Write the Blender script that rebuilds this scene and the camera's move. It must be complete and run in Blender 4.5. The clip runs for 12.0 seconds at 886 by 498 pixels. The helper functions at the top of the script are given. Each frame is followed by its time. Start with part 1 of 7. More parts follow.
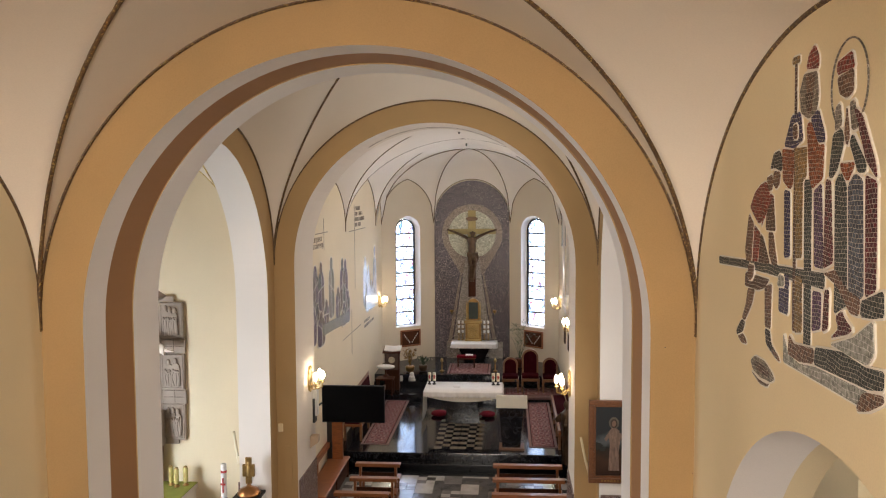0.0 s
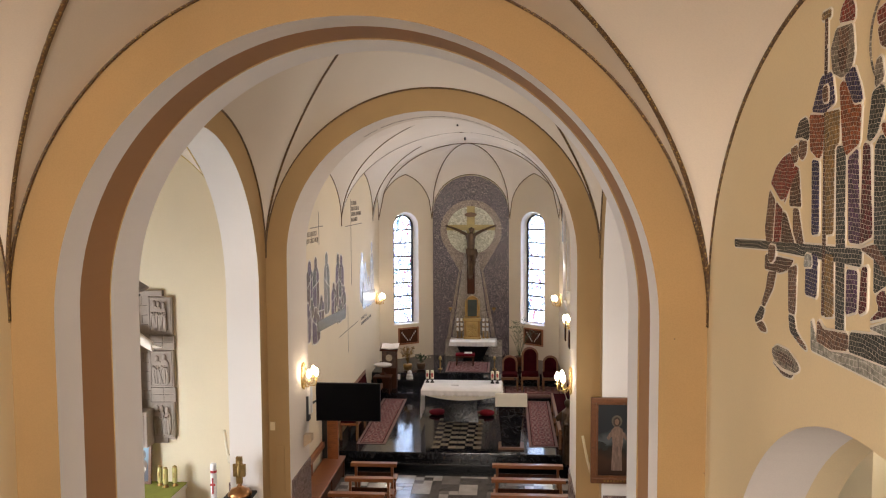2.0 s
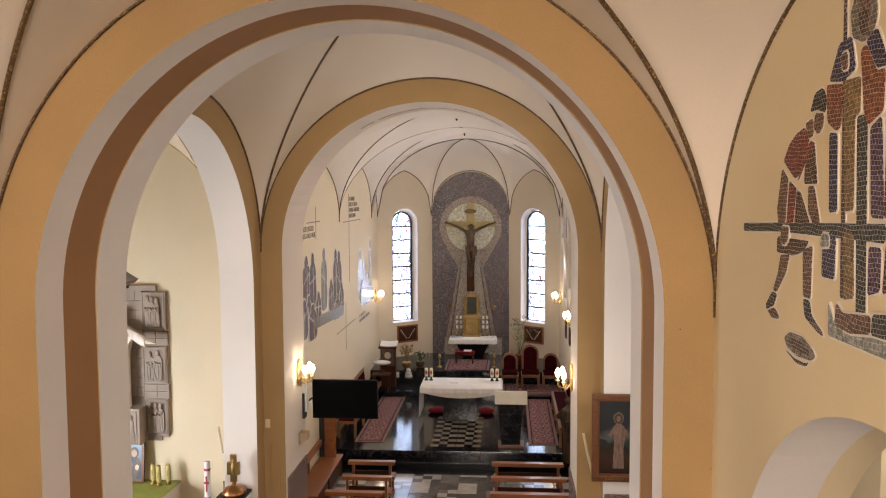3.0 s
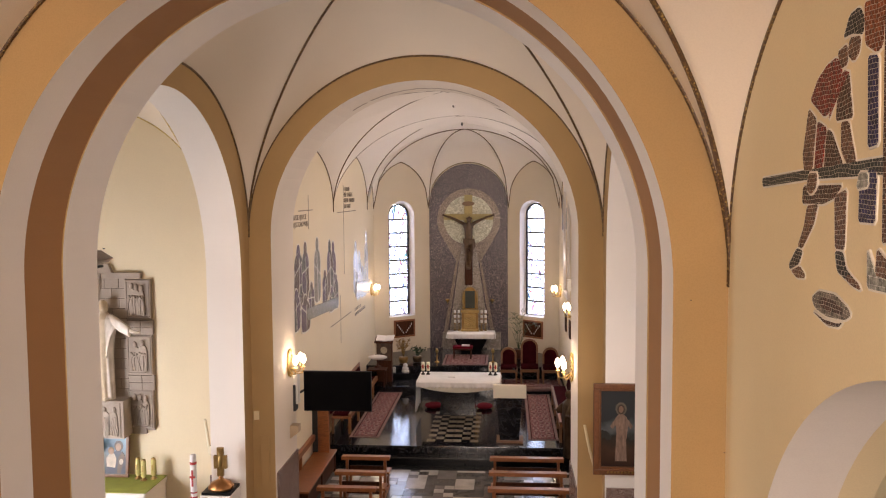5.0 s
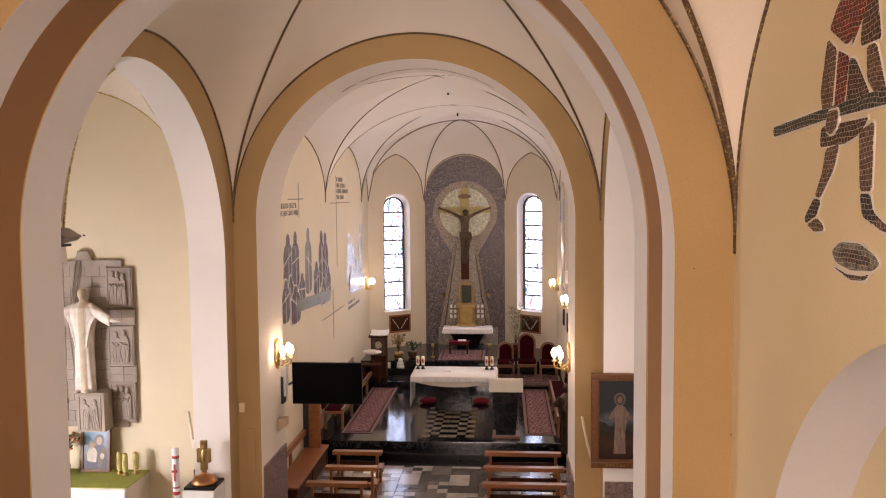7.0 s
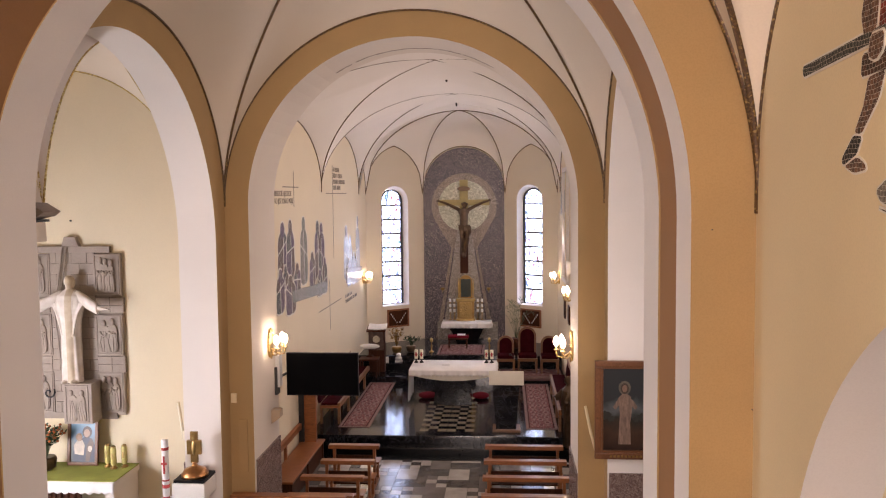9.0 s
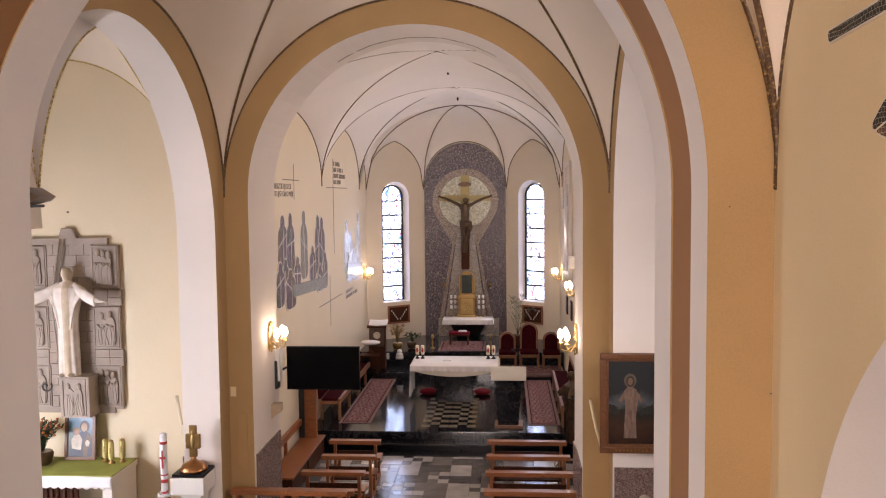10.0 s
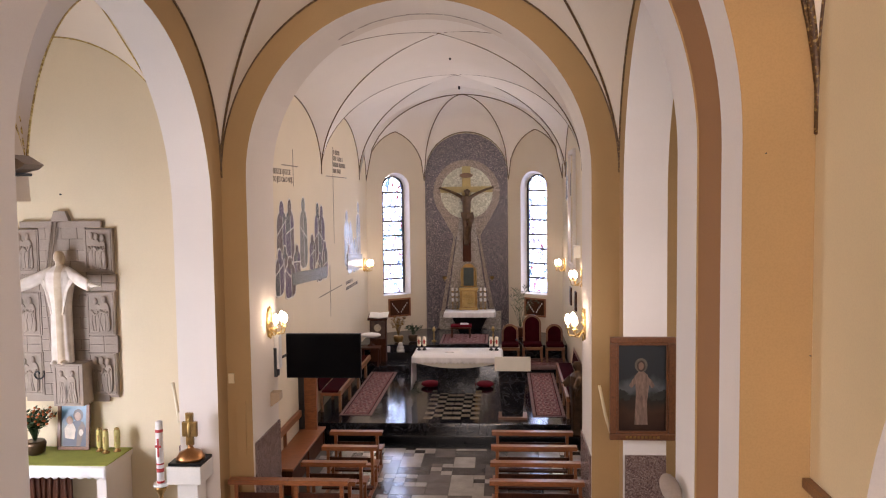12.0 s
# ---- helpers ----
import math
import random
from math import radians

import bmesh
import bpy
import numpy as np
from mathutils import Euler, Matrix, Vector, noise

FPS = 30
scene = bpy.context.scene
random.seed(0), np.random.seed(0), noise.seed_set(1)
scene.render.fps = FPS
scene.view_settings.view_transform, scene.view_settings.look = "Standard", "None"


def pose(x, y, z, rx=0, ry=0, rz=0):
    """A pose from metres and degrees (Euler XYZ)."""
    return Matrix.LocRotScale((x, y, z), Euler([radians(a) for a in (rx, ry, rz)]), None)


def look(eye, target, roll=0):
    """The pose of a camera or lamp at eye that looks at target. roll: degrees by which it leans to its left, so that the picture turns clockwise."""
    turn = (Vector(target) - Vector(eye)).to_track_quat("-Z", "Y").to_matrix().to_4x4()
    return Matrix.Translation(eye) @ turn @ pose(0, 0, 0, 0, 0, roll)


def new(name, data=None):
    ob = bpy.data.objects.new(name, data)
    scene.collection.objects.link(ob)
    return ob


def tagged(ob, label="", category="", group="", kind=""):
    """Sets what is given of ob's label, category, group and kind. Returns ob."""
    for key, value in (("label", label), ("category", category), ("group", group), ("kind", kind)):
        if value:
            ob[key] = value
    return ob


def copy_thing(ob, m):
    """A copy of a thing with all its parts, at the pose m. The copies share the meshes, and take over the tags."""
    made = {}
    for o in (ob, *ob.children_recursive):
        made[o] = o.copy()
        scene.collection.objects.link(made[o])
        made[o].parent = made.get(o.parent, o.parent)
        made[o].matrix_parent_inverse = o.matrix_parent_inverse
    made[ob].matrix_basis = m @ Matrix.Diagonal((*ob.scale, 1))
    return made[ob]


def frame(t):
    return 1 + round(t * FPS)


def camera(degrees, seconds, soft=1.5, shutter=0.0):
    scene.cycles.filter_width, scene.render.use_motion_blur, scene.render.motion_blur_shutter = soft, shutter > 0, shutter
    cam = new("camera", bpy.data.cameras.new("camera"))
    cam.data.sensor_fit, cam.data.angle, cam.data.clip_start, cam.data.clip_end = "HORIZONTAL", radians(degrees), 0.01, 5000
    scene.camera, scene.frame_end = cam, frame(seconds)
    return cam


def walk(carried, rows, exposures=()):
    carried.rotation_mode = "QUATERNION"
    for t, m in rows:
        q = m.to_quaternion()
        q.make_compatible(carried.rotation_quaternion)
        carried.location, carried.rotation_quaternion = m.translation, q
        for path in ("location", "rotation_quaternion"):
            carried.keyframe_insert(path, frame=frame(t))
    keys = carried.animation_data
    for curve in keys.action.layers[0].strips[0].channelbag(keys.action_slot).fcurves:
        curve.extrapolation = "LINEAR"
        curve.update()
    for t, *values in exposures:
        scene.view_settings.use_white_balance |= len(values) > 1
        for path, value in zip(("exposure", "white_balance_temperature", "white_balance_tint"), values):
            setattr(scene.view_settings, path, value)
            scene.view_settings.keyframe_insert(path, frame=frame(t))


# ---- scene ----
cam = camera(57.0, 12.0, 1.15)
PATH = [
    (0, (0.882, -0.819, 6.473), (0.726, 1.171, 6.335), -0.3),
    (0.5, (0.886, -0.727, 6.442), (0.73, 1.262, 6.304), -0.3),
    (1, (0.882, -0.63, 6.41), (0.727, 1.36, 6.272), -0.3),
    (1.5, (0.895, -0.515, 6.365), (0.739, 1.474, 6.228), -0.4),
    (2, (0.888, -0.392, 6.324), (0.733, 1.597, 6.186), -0.3),
    (2.5, (0.903, -0.266, 6.256), (0.746, 1.723, 6.119), -0.4),
    (3, (0.902, -0.145, 6.206), (0.746, 1.844, 6.068), -0.3),
    (5, (0.932, 0.332, 5.924), (0.777, 2.321, 5.788), -0.4),
    (5.5, (0.949, 0.444, 5.858), (0.794, 2.433, 5.721), -0.4),
    (6, (0.97, 0.565, 5.79), (0.815, 2.554, 5.655), -0.4),
    (6.5, (0.985, 0.665, 5.728), (0.831, 2.655, 5.593), -0.4),
    (7, (1.011, 0.775, 5.663), (0.857, 2.765, 5.529), -0.5),
    (9, (0.991, 1.153, 5.402), (0.839, 3.143, 5.27), -0.6),
    (9.5, (0.964, 1.234, 5.338), (0.812, 3.224, 5.206), -0.6),
    (10, (0.935, 1.312, 5.267), (0.784, 3.301, 5.135), -0.6),
    (10.5, (0.907, 1.382, 5.2), (0.757, 3.372, 5.069), -0.6),
    (11, (0.879, 1.47, 5.13), (0.73, 3.46, 4.998), -0.6),
    (11.5, (0.859, 1.545, 5.057), (0.71, 3.535, 4.926), -0.7),
    (12, (0.832, 1.633, 4.989), (0.684, 3.623, 4.858), -0.7),
]
walk(cam, [(t, look(eye, target, roll)) for t, eye, target, roll in PATH],
     [(0, 0.2, 6550, 10), (5, 0.25, 7200, 21), (7, 0.25, 7300, 25), (9, 0.25, 6900, 25), (12, 0.22, 6650, 23)])

# ---- world and lights ----
world = bpy.data.worlds.new("sky")
scene.world = world
world.use_nodes = True
sky = world.node_tree.nodes.new("ShaderNodeTexSky")
sky.sky_type, sky.sun_disc = "NISHITA", False
sky.sun_elevation, sky.sun_rotation = radians(38), radians(200)
world.node_tree.links.new(sky.outputs[0], world.node_tree.nodes["Background"].inputs[0])
world.node_tree.nodes["Background"].inputs[1].default_value = 0.1
sun = new("sun", bpy.data.lights.new("sun", "SUN"))
sun.data.energy, sun.data.angle, sun.data.color = 1.0, radians(12), (1, 0.95, 0.88)
sun.matrix_world = look((10, -20, 20), (0, 10, 0))


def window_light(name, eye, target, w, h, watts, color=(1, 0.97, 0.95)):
    """Added area lamp just inside a wall, in place of daylight from unseen windows."""
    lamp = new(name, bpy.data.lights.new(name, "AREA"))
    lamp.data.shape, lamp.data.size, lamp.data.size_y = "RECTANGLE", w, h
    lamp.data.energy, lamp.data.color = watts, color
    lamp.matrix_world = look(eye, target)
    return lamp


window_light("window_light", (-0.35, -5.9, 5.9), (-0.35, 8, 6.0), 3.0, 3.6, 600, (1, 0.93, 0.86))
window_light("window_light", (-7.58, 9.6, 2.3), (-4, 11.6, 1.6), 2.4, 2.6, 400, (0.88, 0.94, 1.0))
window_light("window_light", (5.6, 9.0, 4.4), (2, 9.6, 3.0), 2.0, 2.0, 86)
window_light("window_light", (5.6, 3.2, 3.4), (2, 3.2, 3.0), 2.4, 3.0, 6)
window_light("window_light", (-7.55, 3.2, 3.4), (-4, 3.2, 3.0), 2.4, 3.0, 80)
# east sanctuary wall: no window known, lamps added to brighten the room
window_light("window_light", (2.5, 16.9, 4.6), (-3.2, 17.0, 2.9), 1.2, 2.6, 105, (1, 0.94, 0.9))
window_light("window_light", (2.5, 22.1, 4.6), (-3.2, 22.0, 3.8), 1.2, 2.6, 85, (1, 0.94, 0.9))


# ---- materials ----
def tree(name):
    m = bpy.data.materials.new(name)
    m.use_nodes = True
    nt = m.node_tree
    return m, nt, nt.nodes["Principled BSDF"]


def node(nt, kind, **values):
    n = nt.nodes.new(kind)
    for k, v in values.items():
        n.inputs[k.replace("_", " ")].default_value = v
    return n


def coords(nt, scale=(1, 1, 1)):
    g = nt.nodes.new("ShaderNodeNewGeometry")
    mp = nt.nodes.new("ShaderNodeMapping")
    mp.inputs["Scale"].default_value = scale
    nt.links.new(g.outputs["Position"], mp.inputs["Vector"])
    return mp.outputs["Vector"]


def ramp(nt, fac, stops):
    r = nt.nodes.new("ShaderNodeValToRGB")
    el = r.color_ramp.elements
    while len(el) < len(stops):
        el.new(0.5)
    for e, (p, c) in zip(el, stops):
        e.position, e.color = p, (*c, 1)
    nt.links.new(fac, r.inputs["Fac"])
    return r.outputs["Color"]


def mix(nt, fac, a, b, mode="MIX"):
    n = nt.nodes.new("ShaderNodeMix")
    n.data_type, n.blend_type = "RGBA", mode
    for sock, v in ((n.inputs[0], fac), (n.inputs[6], a), (n.inputs[7], b)):
        if hasattr(v, "links"):
            nt.links.new(v, sock)
        else:
            sock.default_value = v if not isinstance(v, tuple) else (*v[:3], 1)
    return n.outputs[2]


def bump(nt, bsdf, height, strength, distance=0.01):
    b = node(nt, "ShaderNodeBump", Strength=strength, Distance=distance)
    nt.links.new(height, b.inputs["Height"])
    nt.links.new(b.outputs[0], bsdf.inputs["Normal"])


def surface(name, color, rough=0.6, vary=0.1, scale=1.2, grain=60, relief=0.15, metal=0.0, stretch=(1, 1, 1), coat=0.0):
    """A surface with a large and a fine variation, and a fine relief."""
    m, nt, b = tree(name)
    v = coords(nt, stretch)
    big, fine = node(nt, "ShaderNodeTexNoise", Scale=scale, Detail=5.0), node(nt, "ShaderNodeTexNoise", Scale=grain, Detail=4.0)
    for n in (big, fine):
        nt.links.new(v, n.inputs["Vector"])
    dark = tuple(c * (1 - vary) for c in color)
    light = tuple(min(1, c * (1 + vary)) for c in color)
    base = ramp(nt, big.outputs["Fac"], [(0.3, dark), (0.7, light)])
    spots = ramp(nt, fine.outputs["Fac"], [(0.3, (1 - vary,) * 3), (0.6, (1, 1, 1))])
    nt.links.new(mix(nt, 1.0, base, spots, "MULTIPLY"), b.inputs["Base Color"])
    r = node(nt, "ShaderNodeMapRange")
    r.inputs["To Min"].default_value, r.inputs["To Max"].default_value = max(0.02, rough - 0.08), min(1, rough + 0.08)
    nt.links.new(big.outputs["Fac"], r.inputs["Value"])
    nt.links.new(r.outputs[0], b.inputs["Roughness"])
    b.inputs["Metallic"].default_value = metal
    b.inputs["Coat Weight"].default_value = coat
    bump(nt, b, fine.outputs["Fac"], relief, 0.004)
    return m


def wood(name, light, dark, rough=0.4, along=(1, 1, 12)):
    m, nt, b = tree(name)
    v = coords(nt, along)
    n = node(nt, "ShaderNodeTexNoise", Scale=7.0, Detail=6.0, Distortion=1.2)
    nt.links.new(v, n.inputs["Vector"])
    nt.links.new(ramp(nt, n.outputs["Fac"], [(0.3, dark), (0.68, light)]), b.inputs["Base Color"])
    b.inputs["Roughness"].default_value = rough
    b.inputs["Coat Weight"].default_value = 0.12
    bump(nt, b, n.outputs["Fac"], 0.12, 0.003)
    return m


def speckled(name, stops, scale, rough=0.5, spread=0.0, relief=0.3):
    """Small chips of stone or glass side by side."""
    m, nt, b = tree(name)
    v = coords(nt)
    vo = node(nt, "ShaderNodeTexVoronoi", Scale=scale)
    nt.links.new(v, vo.inputs["Vector"])
    sep = nt.nodes.new("ShaderNodeSeparateColor")
    nt.links.new(vo.outputs["Color"], sep.inputs[0])
    nt.links.new(ramp(nt, sep.outputs[0], stops), b.inputs["Base Color"])
    r = node(nt, "ShaderNodeMapRange")
    r.inputs["To Min"].default_value, r.inputs["To Max"].default_value = max(0.05, rough - spread), rough
    nt.links.new(sep.outputs[1], r.inputs["Value"])
    nt.links.new(r.outputs[0], b.inputs["Roughness"])
    bump(nt, b, vo.outputs["Distance"], relief, 0.004)
    return m


def tesserae(name, a, b_, size=0.021, joint=(0.56, 0.50, 0.42), rough=0.5, plane="x"):
    """Rows of small mosaic stones with light joints."""
    m, nt, b = tree(name)
    v = coords(nt)
    rot = nt.nodes.new("ShaderNodeMapping")
    rot.inputs["Rotation"].default_value = (0, radians(90), radians(90)) if plane == "x" else (radians(90), 0, 0)
    n = node(nt, "ShaderNodeTexNoise", Scale=3.0, Detail=2.0)
    nt.links.new(v, n.inputs["Vector"])
    warp = nt.nodes.new("ShaderNodeVectorMath")
    warp.operation = "MULTIPLY_ADD"
    warp.inputs[1].default_value = (0.07, 0.07, 0.07)
    nt.links.new(n.outputs["Color"], warp.inputs[0])
    nt.links.new(v, warp.inputs[2])
    nt.links.new(warp.outputs[0], rot.inputs["Vector"])
    br = node(nt, "ShaderNodeTexBrick", Scale=1.0, Mortar_Size=size * 0.055, Brick_Width=size * 1.4, Row_Height=size, Bias=0.0, Mortar_Smooth=0.2)
    br.inputs["Color1"].default_value, br.inputs["Color2"].default_value, br.inputs["Mortar"].default_value = (*a, 1), (*b_, 1), (*joint, 1)
    nt.links.new(rot.outputs[0], br.inputs["Vector"])
    fine = node(nt, "ShaderNodeTexNoise", Scale=40.0, Detail=3.0)
    nt.links.new(v, fine.inputs["Vector"])
    tone = ramp(nt, fine.outputs["Fac"], [(0.3, (0.45,) * 3), (0.7, (1.35,) * 3)])
    nt.links.new(mix(nt, 1.0, br.outputs["Color"], tone, "MULTIPLY"), b.inputs["Base Color"])
    b.inputs["Roughness"].default_value = rough
    b.inputs["Specular IOR Level"].default_value = 0.25
    bump(nt, b, br.outputs["Fac"], -0.4, 0.004)
    return m


CHAPEL = surface("chapel_plaster", (0.79, 0.685, 0.50), 0.85, 0.04, 0.6, 90, 0.12)
CREAM = surface("cream_plaster", (0.78, 0.65, 0.42), 0.85, 0.05, 0.6, 90, 0.12)
VAULT = surface("vault_plaster", (0.80, 0.71, 0.60), 0.85, 0.04, 0.5, 80, 0.10)
ORANGE = surface("ochre_plaster", (0.455, 0.295, 0.132), 0.85, 0.08, 0.8, 90, 0.12)
BROWN = surface("brown_plaster", (0.34, 0.165, 0.062), 0.85, 0.08, 0.8, 90, 0.12)
WHITE = surface("white_plaster", (0.80, 0.75, 0.71), 0.85, 0.04, 0.7, 90, 0.12)
SOFFIT = surface("beige_soffit_plaster", (0.74, 0.66, 0.58), 0.85, 0.05, 0.7, 90, 0.12)
PALE = surface("sanctuary_plaster", (0.77, 0.66, 0.49), 0.8, 0.04, 0.5, 80, 0.1)
SVAULT = surface("white_vault_plaster", (0.86, 0.80, 0.74), 0.85, 0.03, 0.5, 80, 0.1)
APSE = surface("apse_plaster", (0.70, 0.61, 0.48), 0.85, 0.05, 0.5, 80, 0.1)
LINE = speckled("brown_and_gold_line", [(0.0, (0.07, 0.035, 0.016)), (0.6, (0.11, 0.055, 0.022)), (0.85, (0.17, 0.10, 0.035)), (1.0, (0.42, 0.28, 0.09))], 85, 0.6, 0.2)
GOLDLINE = speckled("gold_mosaic_border", [(0.0, (0.25, 0.14, 0.04)), (0.5, (0.6, 0.42, 0.12)), (1.0, (0.85, 0.7, 0.3))], 60, 0.4, 0.25)
GRANITE = speckled("red_granite", [(0.0, (0.07, 0.04, 0.035)), (0.5, (0.19, 0.12, 0.105)), (1.0, (0.34, 0.27, 0.24))], 95, 0.35, 0.15, 0.05)
DARKMOSAIC = speckled("dark_violet_mosaic", [(0.0, (0.02, 0.016, 0.024)), (0.55, (0.06, 0.046, 0.060)), (0.86, (0.16, 0.12, 0.13)), (1.0, (0.6, 0.5, 0.47))], 75, 0.45, 0.35)
RING = speckled("pinkish_mosaic_ring", [(0.0, (0.13, 0.095, 0.075)), (0.6, (0.24, 0.18, 0.145)), (1.0, (0.46, 0.38, 0.32))], 50, 0.45, 0.3)
HALO = speckled("pale_green_mosaic", [(0.0, (0.34, 0.34, 0.24)), (0.6, (0.5, 0.5, 0.38)), (1.0, (0.68, 0.68, 0.55))], 26, 0.45, 0.3)
RAY = speckled("pale_mosaic_ray", [(0.0, (0.17, 0.14, 0.12)), (0.6, (0.31, 0.27, 0.23)), (1.0, (0.5, 0.45, 0.40))], 45, 0.45, 0.3)
PEW = wood("varnished_pew_wood", (0.34, 0.12, 0.04), (0.18, 0.058, 0.02), 0.35, (1, 9, 9))
OAK = wood("light_oak", (0.26, 0.12, 0.05), (0.15, 0.065, 0.028), 0.4, (1, 9, 9))
DARKWOOD = wood("dark_walnut", (0.085, 0.028, 0.013), (0.035, 0.012, 0.007), 0.5, (9, 9, 1))
FRAMEWOOD = wood("picture_frame_wood", (0.20, 0.075, 0.028), (0.10, 0.038, 0.015), 0.4, (6, 6, 6))
MAROON = surface("maroon_velvet", (0.040, 0.004, 0.007), 0.9, 0.2, 6, 200, 0.2)
RED = surface("red_velvet", (0.16, 0.010, 0.02), 0.9, 0.2, 6, 200, 0.2)
LINEN = surface("white_linen", (0.82, 0.80, 0.80), 0.85, 0.05, 5, 200, 0.25)
GREENCLOTH = surface("green_altar_cloth", (0.30, 0.33, 0.07), 0.85, 0.1, 5, 150, 0.25)
RUGLIGHT = surface("pale_rug_motif", (0.33, 0.20, 0.18), 0.95, 0.3, 30, 120, 0.4)
BLACK = surface("black_plastic", (0.012, 0.012, 0.013), 0.3, 0.1, 5, 100, 0.05)
SCREEN = surface("black_screen_glass", (0.003, 0.003, 0.004), 0.2, 0.1, 2, 100, 0.0)
for m_, level in ((SCREEN, 0.08), (BLACK, 0.08), (DARKWOOD, 0.10), (MAROON, 0.02), (RED, 0.05)):
    m_.node_tree.nodes["Principled BSDF"].inputs["Specular IOR Level"].default_value = level
GOLD = surface("gilt_metal", (0.50, 0.35, 0.14), 0.32, 0.15, 6, 60, 0.3, 0.9)
BRASS = surface("aged_brass", (0.36, 0.22, 0.08), 0.35, 0.2, 8, 60, 0.3, 0.9)
COPPER = surface("copper", (0.42, 0.20, 0.08), 0.3, 0.2, 8, 60, 0.2, 0.9)
BRONZE = surface("dark_bronze", (0.12, 0.075, 0.045), 0.36, 0.25, 8, 60, 0.3, 0.7)
CROSSGOLD = surface("gilded_wood", (0.40, 0.32, 0.13), 0.5, 0.15, 5, 60, 0.2, 0.2)
STONE = surface("grey_sandstone", (0.37, 0.31, 0.265), 0.9, 0.12, 3, 70, 0.4)
MARBLEW = surface("white_marble", (0.78, 0.76, 0.72), 0.45, 0.05, 3, 60, 0.1)
LECTERN = surface("cream_lacquer", (0.72, 0.68, 0.58), 0.45, 0.04, 4, 80, 0.05)
WAX = surface("ivory_wax", (0.82, 0.76, 0.60), 0.45, 0.05, 5, 60, 0.05)
REDPAINT = surface("red_paint", (0.45, 0.04, 0.04), 0.5, 0.1, 5, 60, 0.05)
LEAF = surface("dark_green_leaf", (0.035, 0.075, 0.03), 0.45, 0.25, 8, 60, 0.2)
PETAL = surface("orange_flower", (0.55, 0.16, 0.05), 0.6, 0.2, 20, 60, 0.2)
DRY = surface("pale_dry_flowers", (0.55, 0.48, 0.36), 0.8, 0.2, 20, 60, 0.2)
INK = surface("grey_brown_lettering", (0.25, 0.20, 0.15), 0.7, 0.1, 5, 60, 0.05)
IRON = surface("black_iron", (0.02, 0.02, 0.022), 0.5, 0.2, 5, 60, 0.1)
PLASTICW = surface("white_plastic", (0.75, 0.73, 0.70), 0.4, 0.04, 5, 60, 0.03)
TILE_LIGHT = surface("light_grey_marble_tile", (0.42, 0.39, 0.36), 0.16, 0.16, 4, 40, 0.03)
TILE_MID = surface("mid_grey_marble_tile", (0.17, 0.15, 0.14), 0.16, 0.2, 4, 40, 0.03)
TILE_DARK = surface("dark_grey_marble_tile", (0.085, 0.075, 0.07), 0.16, 0.2, 4, 40, 0.03)
JOINT = surface("tile_joint_cement", (0.12, 0.11, 0.10), 0.8, 0.1, 4, 60, 0.1)


def black_marble():
    m, nt, b = tree("black_veined_marble")
    v = coords(nt)
    n = node(nt, "ShaderNodeTexNoise", Scale=2.2, Detail=9.0, Distortion=2.0, Roughness=0.62)
    nt.links.new(v, n.inputs["Vector"])
    veins = ramp(nt, n.outputs["Fac"], [(0.0, (0.004, 0.004, 0.006)), (0.47, (0.006, 0.006, 0.009)), (0.5, (0.055, 0.055, 0.06)), (0.518, (0.007, 0.007, 0.010)), (0.62, (0.010, 0.010, 0.014)), (0.64, (0.022, 0.022, 0.025)), (0.66, (0.009, 0.009, 0.012)), (1.0, (0.010, 0.010, 0.014))])
    nt.links.new(veins, b.inputs["Base Color"])
    b.inputs["Roughness"].default_value = 0.10
    b.inputs["Specular IOR Level"].default_value = 0.40
    return m


def stained(name, seed):
    """Pale stained glass with swirls of colour, clear enough to let the sky through."""
    m, nt, b = tree(name)
    out = nt.nodes["Material Output"]
    v = coords(nt, (1, 1, 0.6))
    n = node(nt, "ShaderNodeTexNoise", Scale=2.6 + seed * 0.2, Detail=4.0, Distortion=3.0)
    nt.links.new(v, n.inputs["Vector"])
    vo = node(nt, "ShaderNodeTexVoronoi", Scale=5.0)
    nt.links.new(v, vo.inputs["Vector"])
    sep = nt.nodes.new("ShaderNodeSeparateColor")
    nt.links.new(vo.outputs["Color"], sep.inputs[0])
    hues = ramp(nt, sep.outputs[0], [(0.0, (0.045, 0.08, 0.17)), (0.3, (0.05, 0.13, 0.14)), (0.5, (0.16, 0.17, 0.24)), (0.7, (0.07, 0.055, 0.13)), (0.92, (0.13, 0.015, 0.03))])
    where = ramp(nt, n.outputs["Fac"], [(0.42, (0, 0, 0)), (0.47, (1, 1, 1)), (0.485, (1, 1, 1)), (0.53, (0, 0, 0))])
    col = mix(nt, where, (0.52, 0.57, 0.66), hues)
    tr, gl, ms = nt.nodes.new("ShaderNodeBsdfTransparent"), node(nt, "ShaderNodeBsdfGlossy", Roughness=0.1), node(nt, "ShaderNodeMixShader", Fac=0.06)
    nt.links.new(col, tr.inputs[0])
    nt.links.new(tr.outputs[0], ms.inputs[1])
    nt.links.new(gl.outputs[0], ms.inputs[2])
    nt.links.new(ms.outputs[0], out.inputs[0])
    return m


def glowing(name, color, strength):
    m, nt, b = tree(name)
    b.inputs["Base Color"].default_value = (*color, 1)
    b.inputs["Emission Color"].default_value = (*color, 1)
    b.inputs["Emission Strength"].default_value = strength
    return m


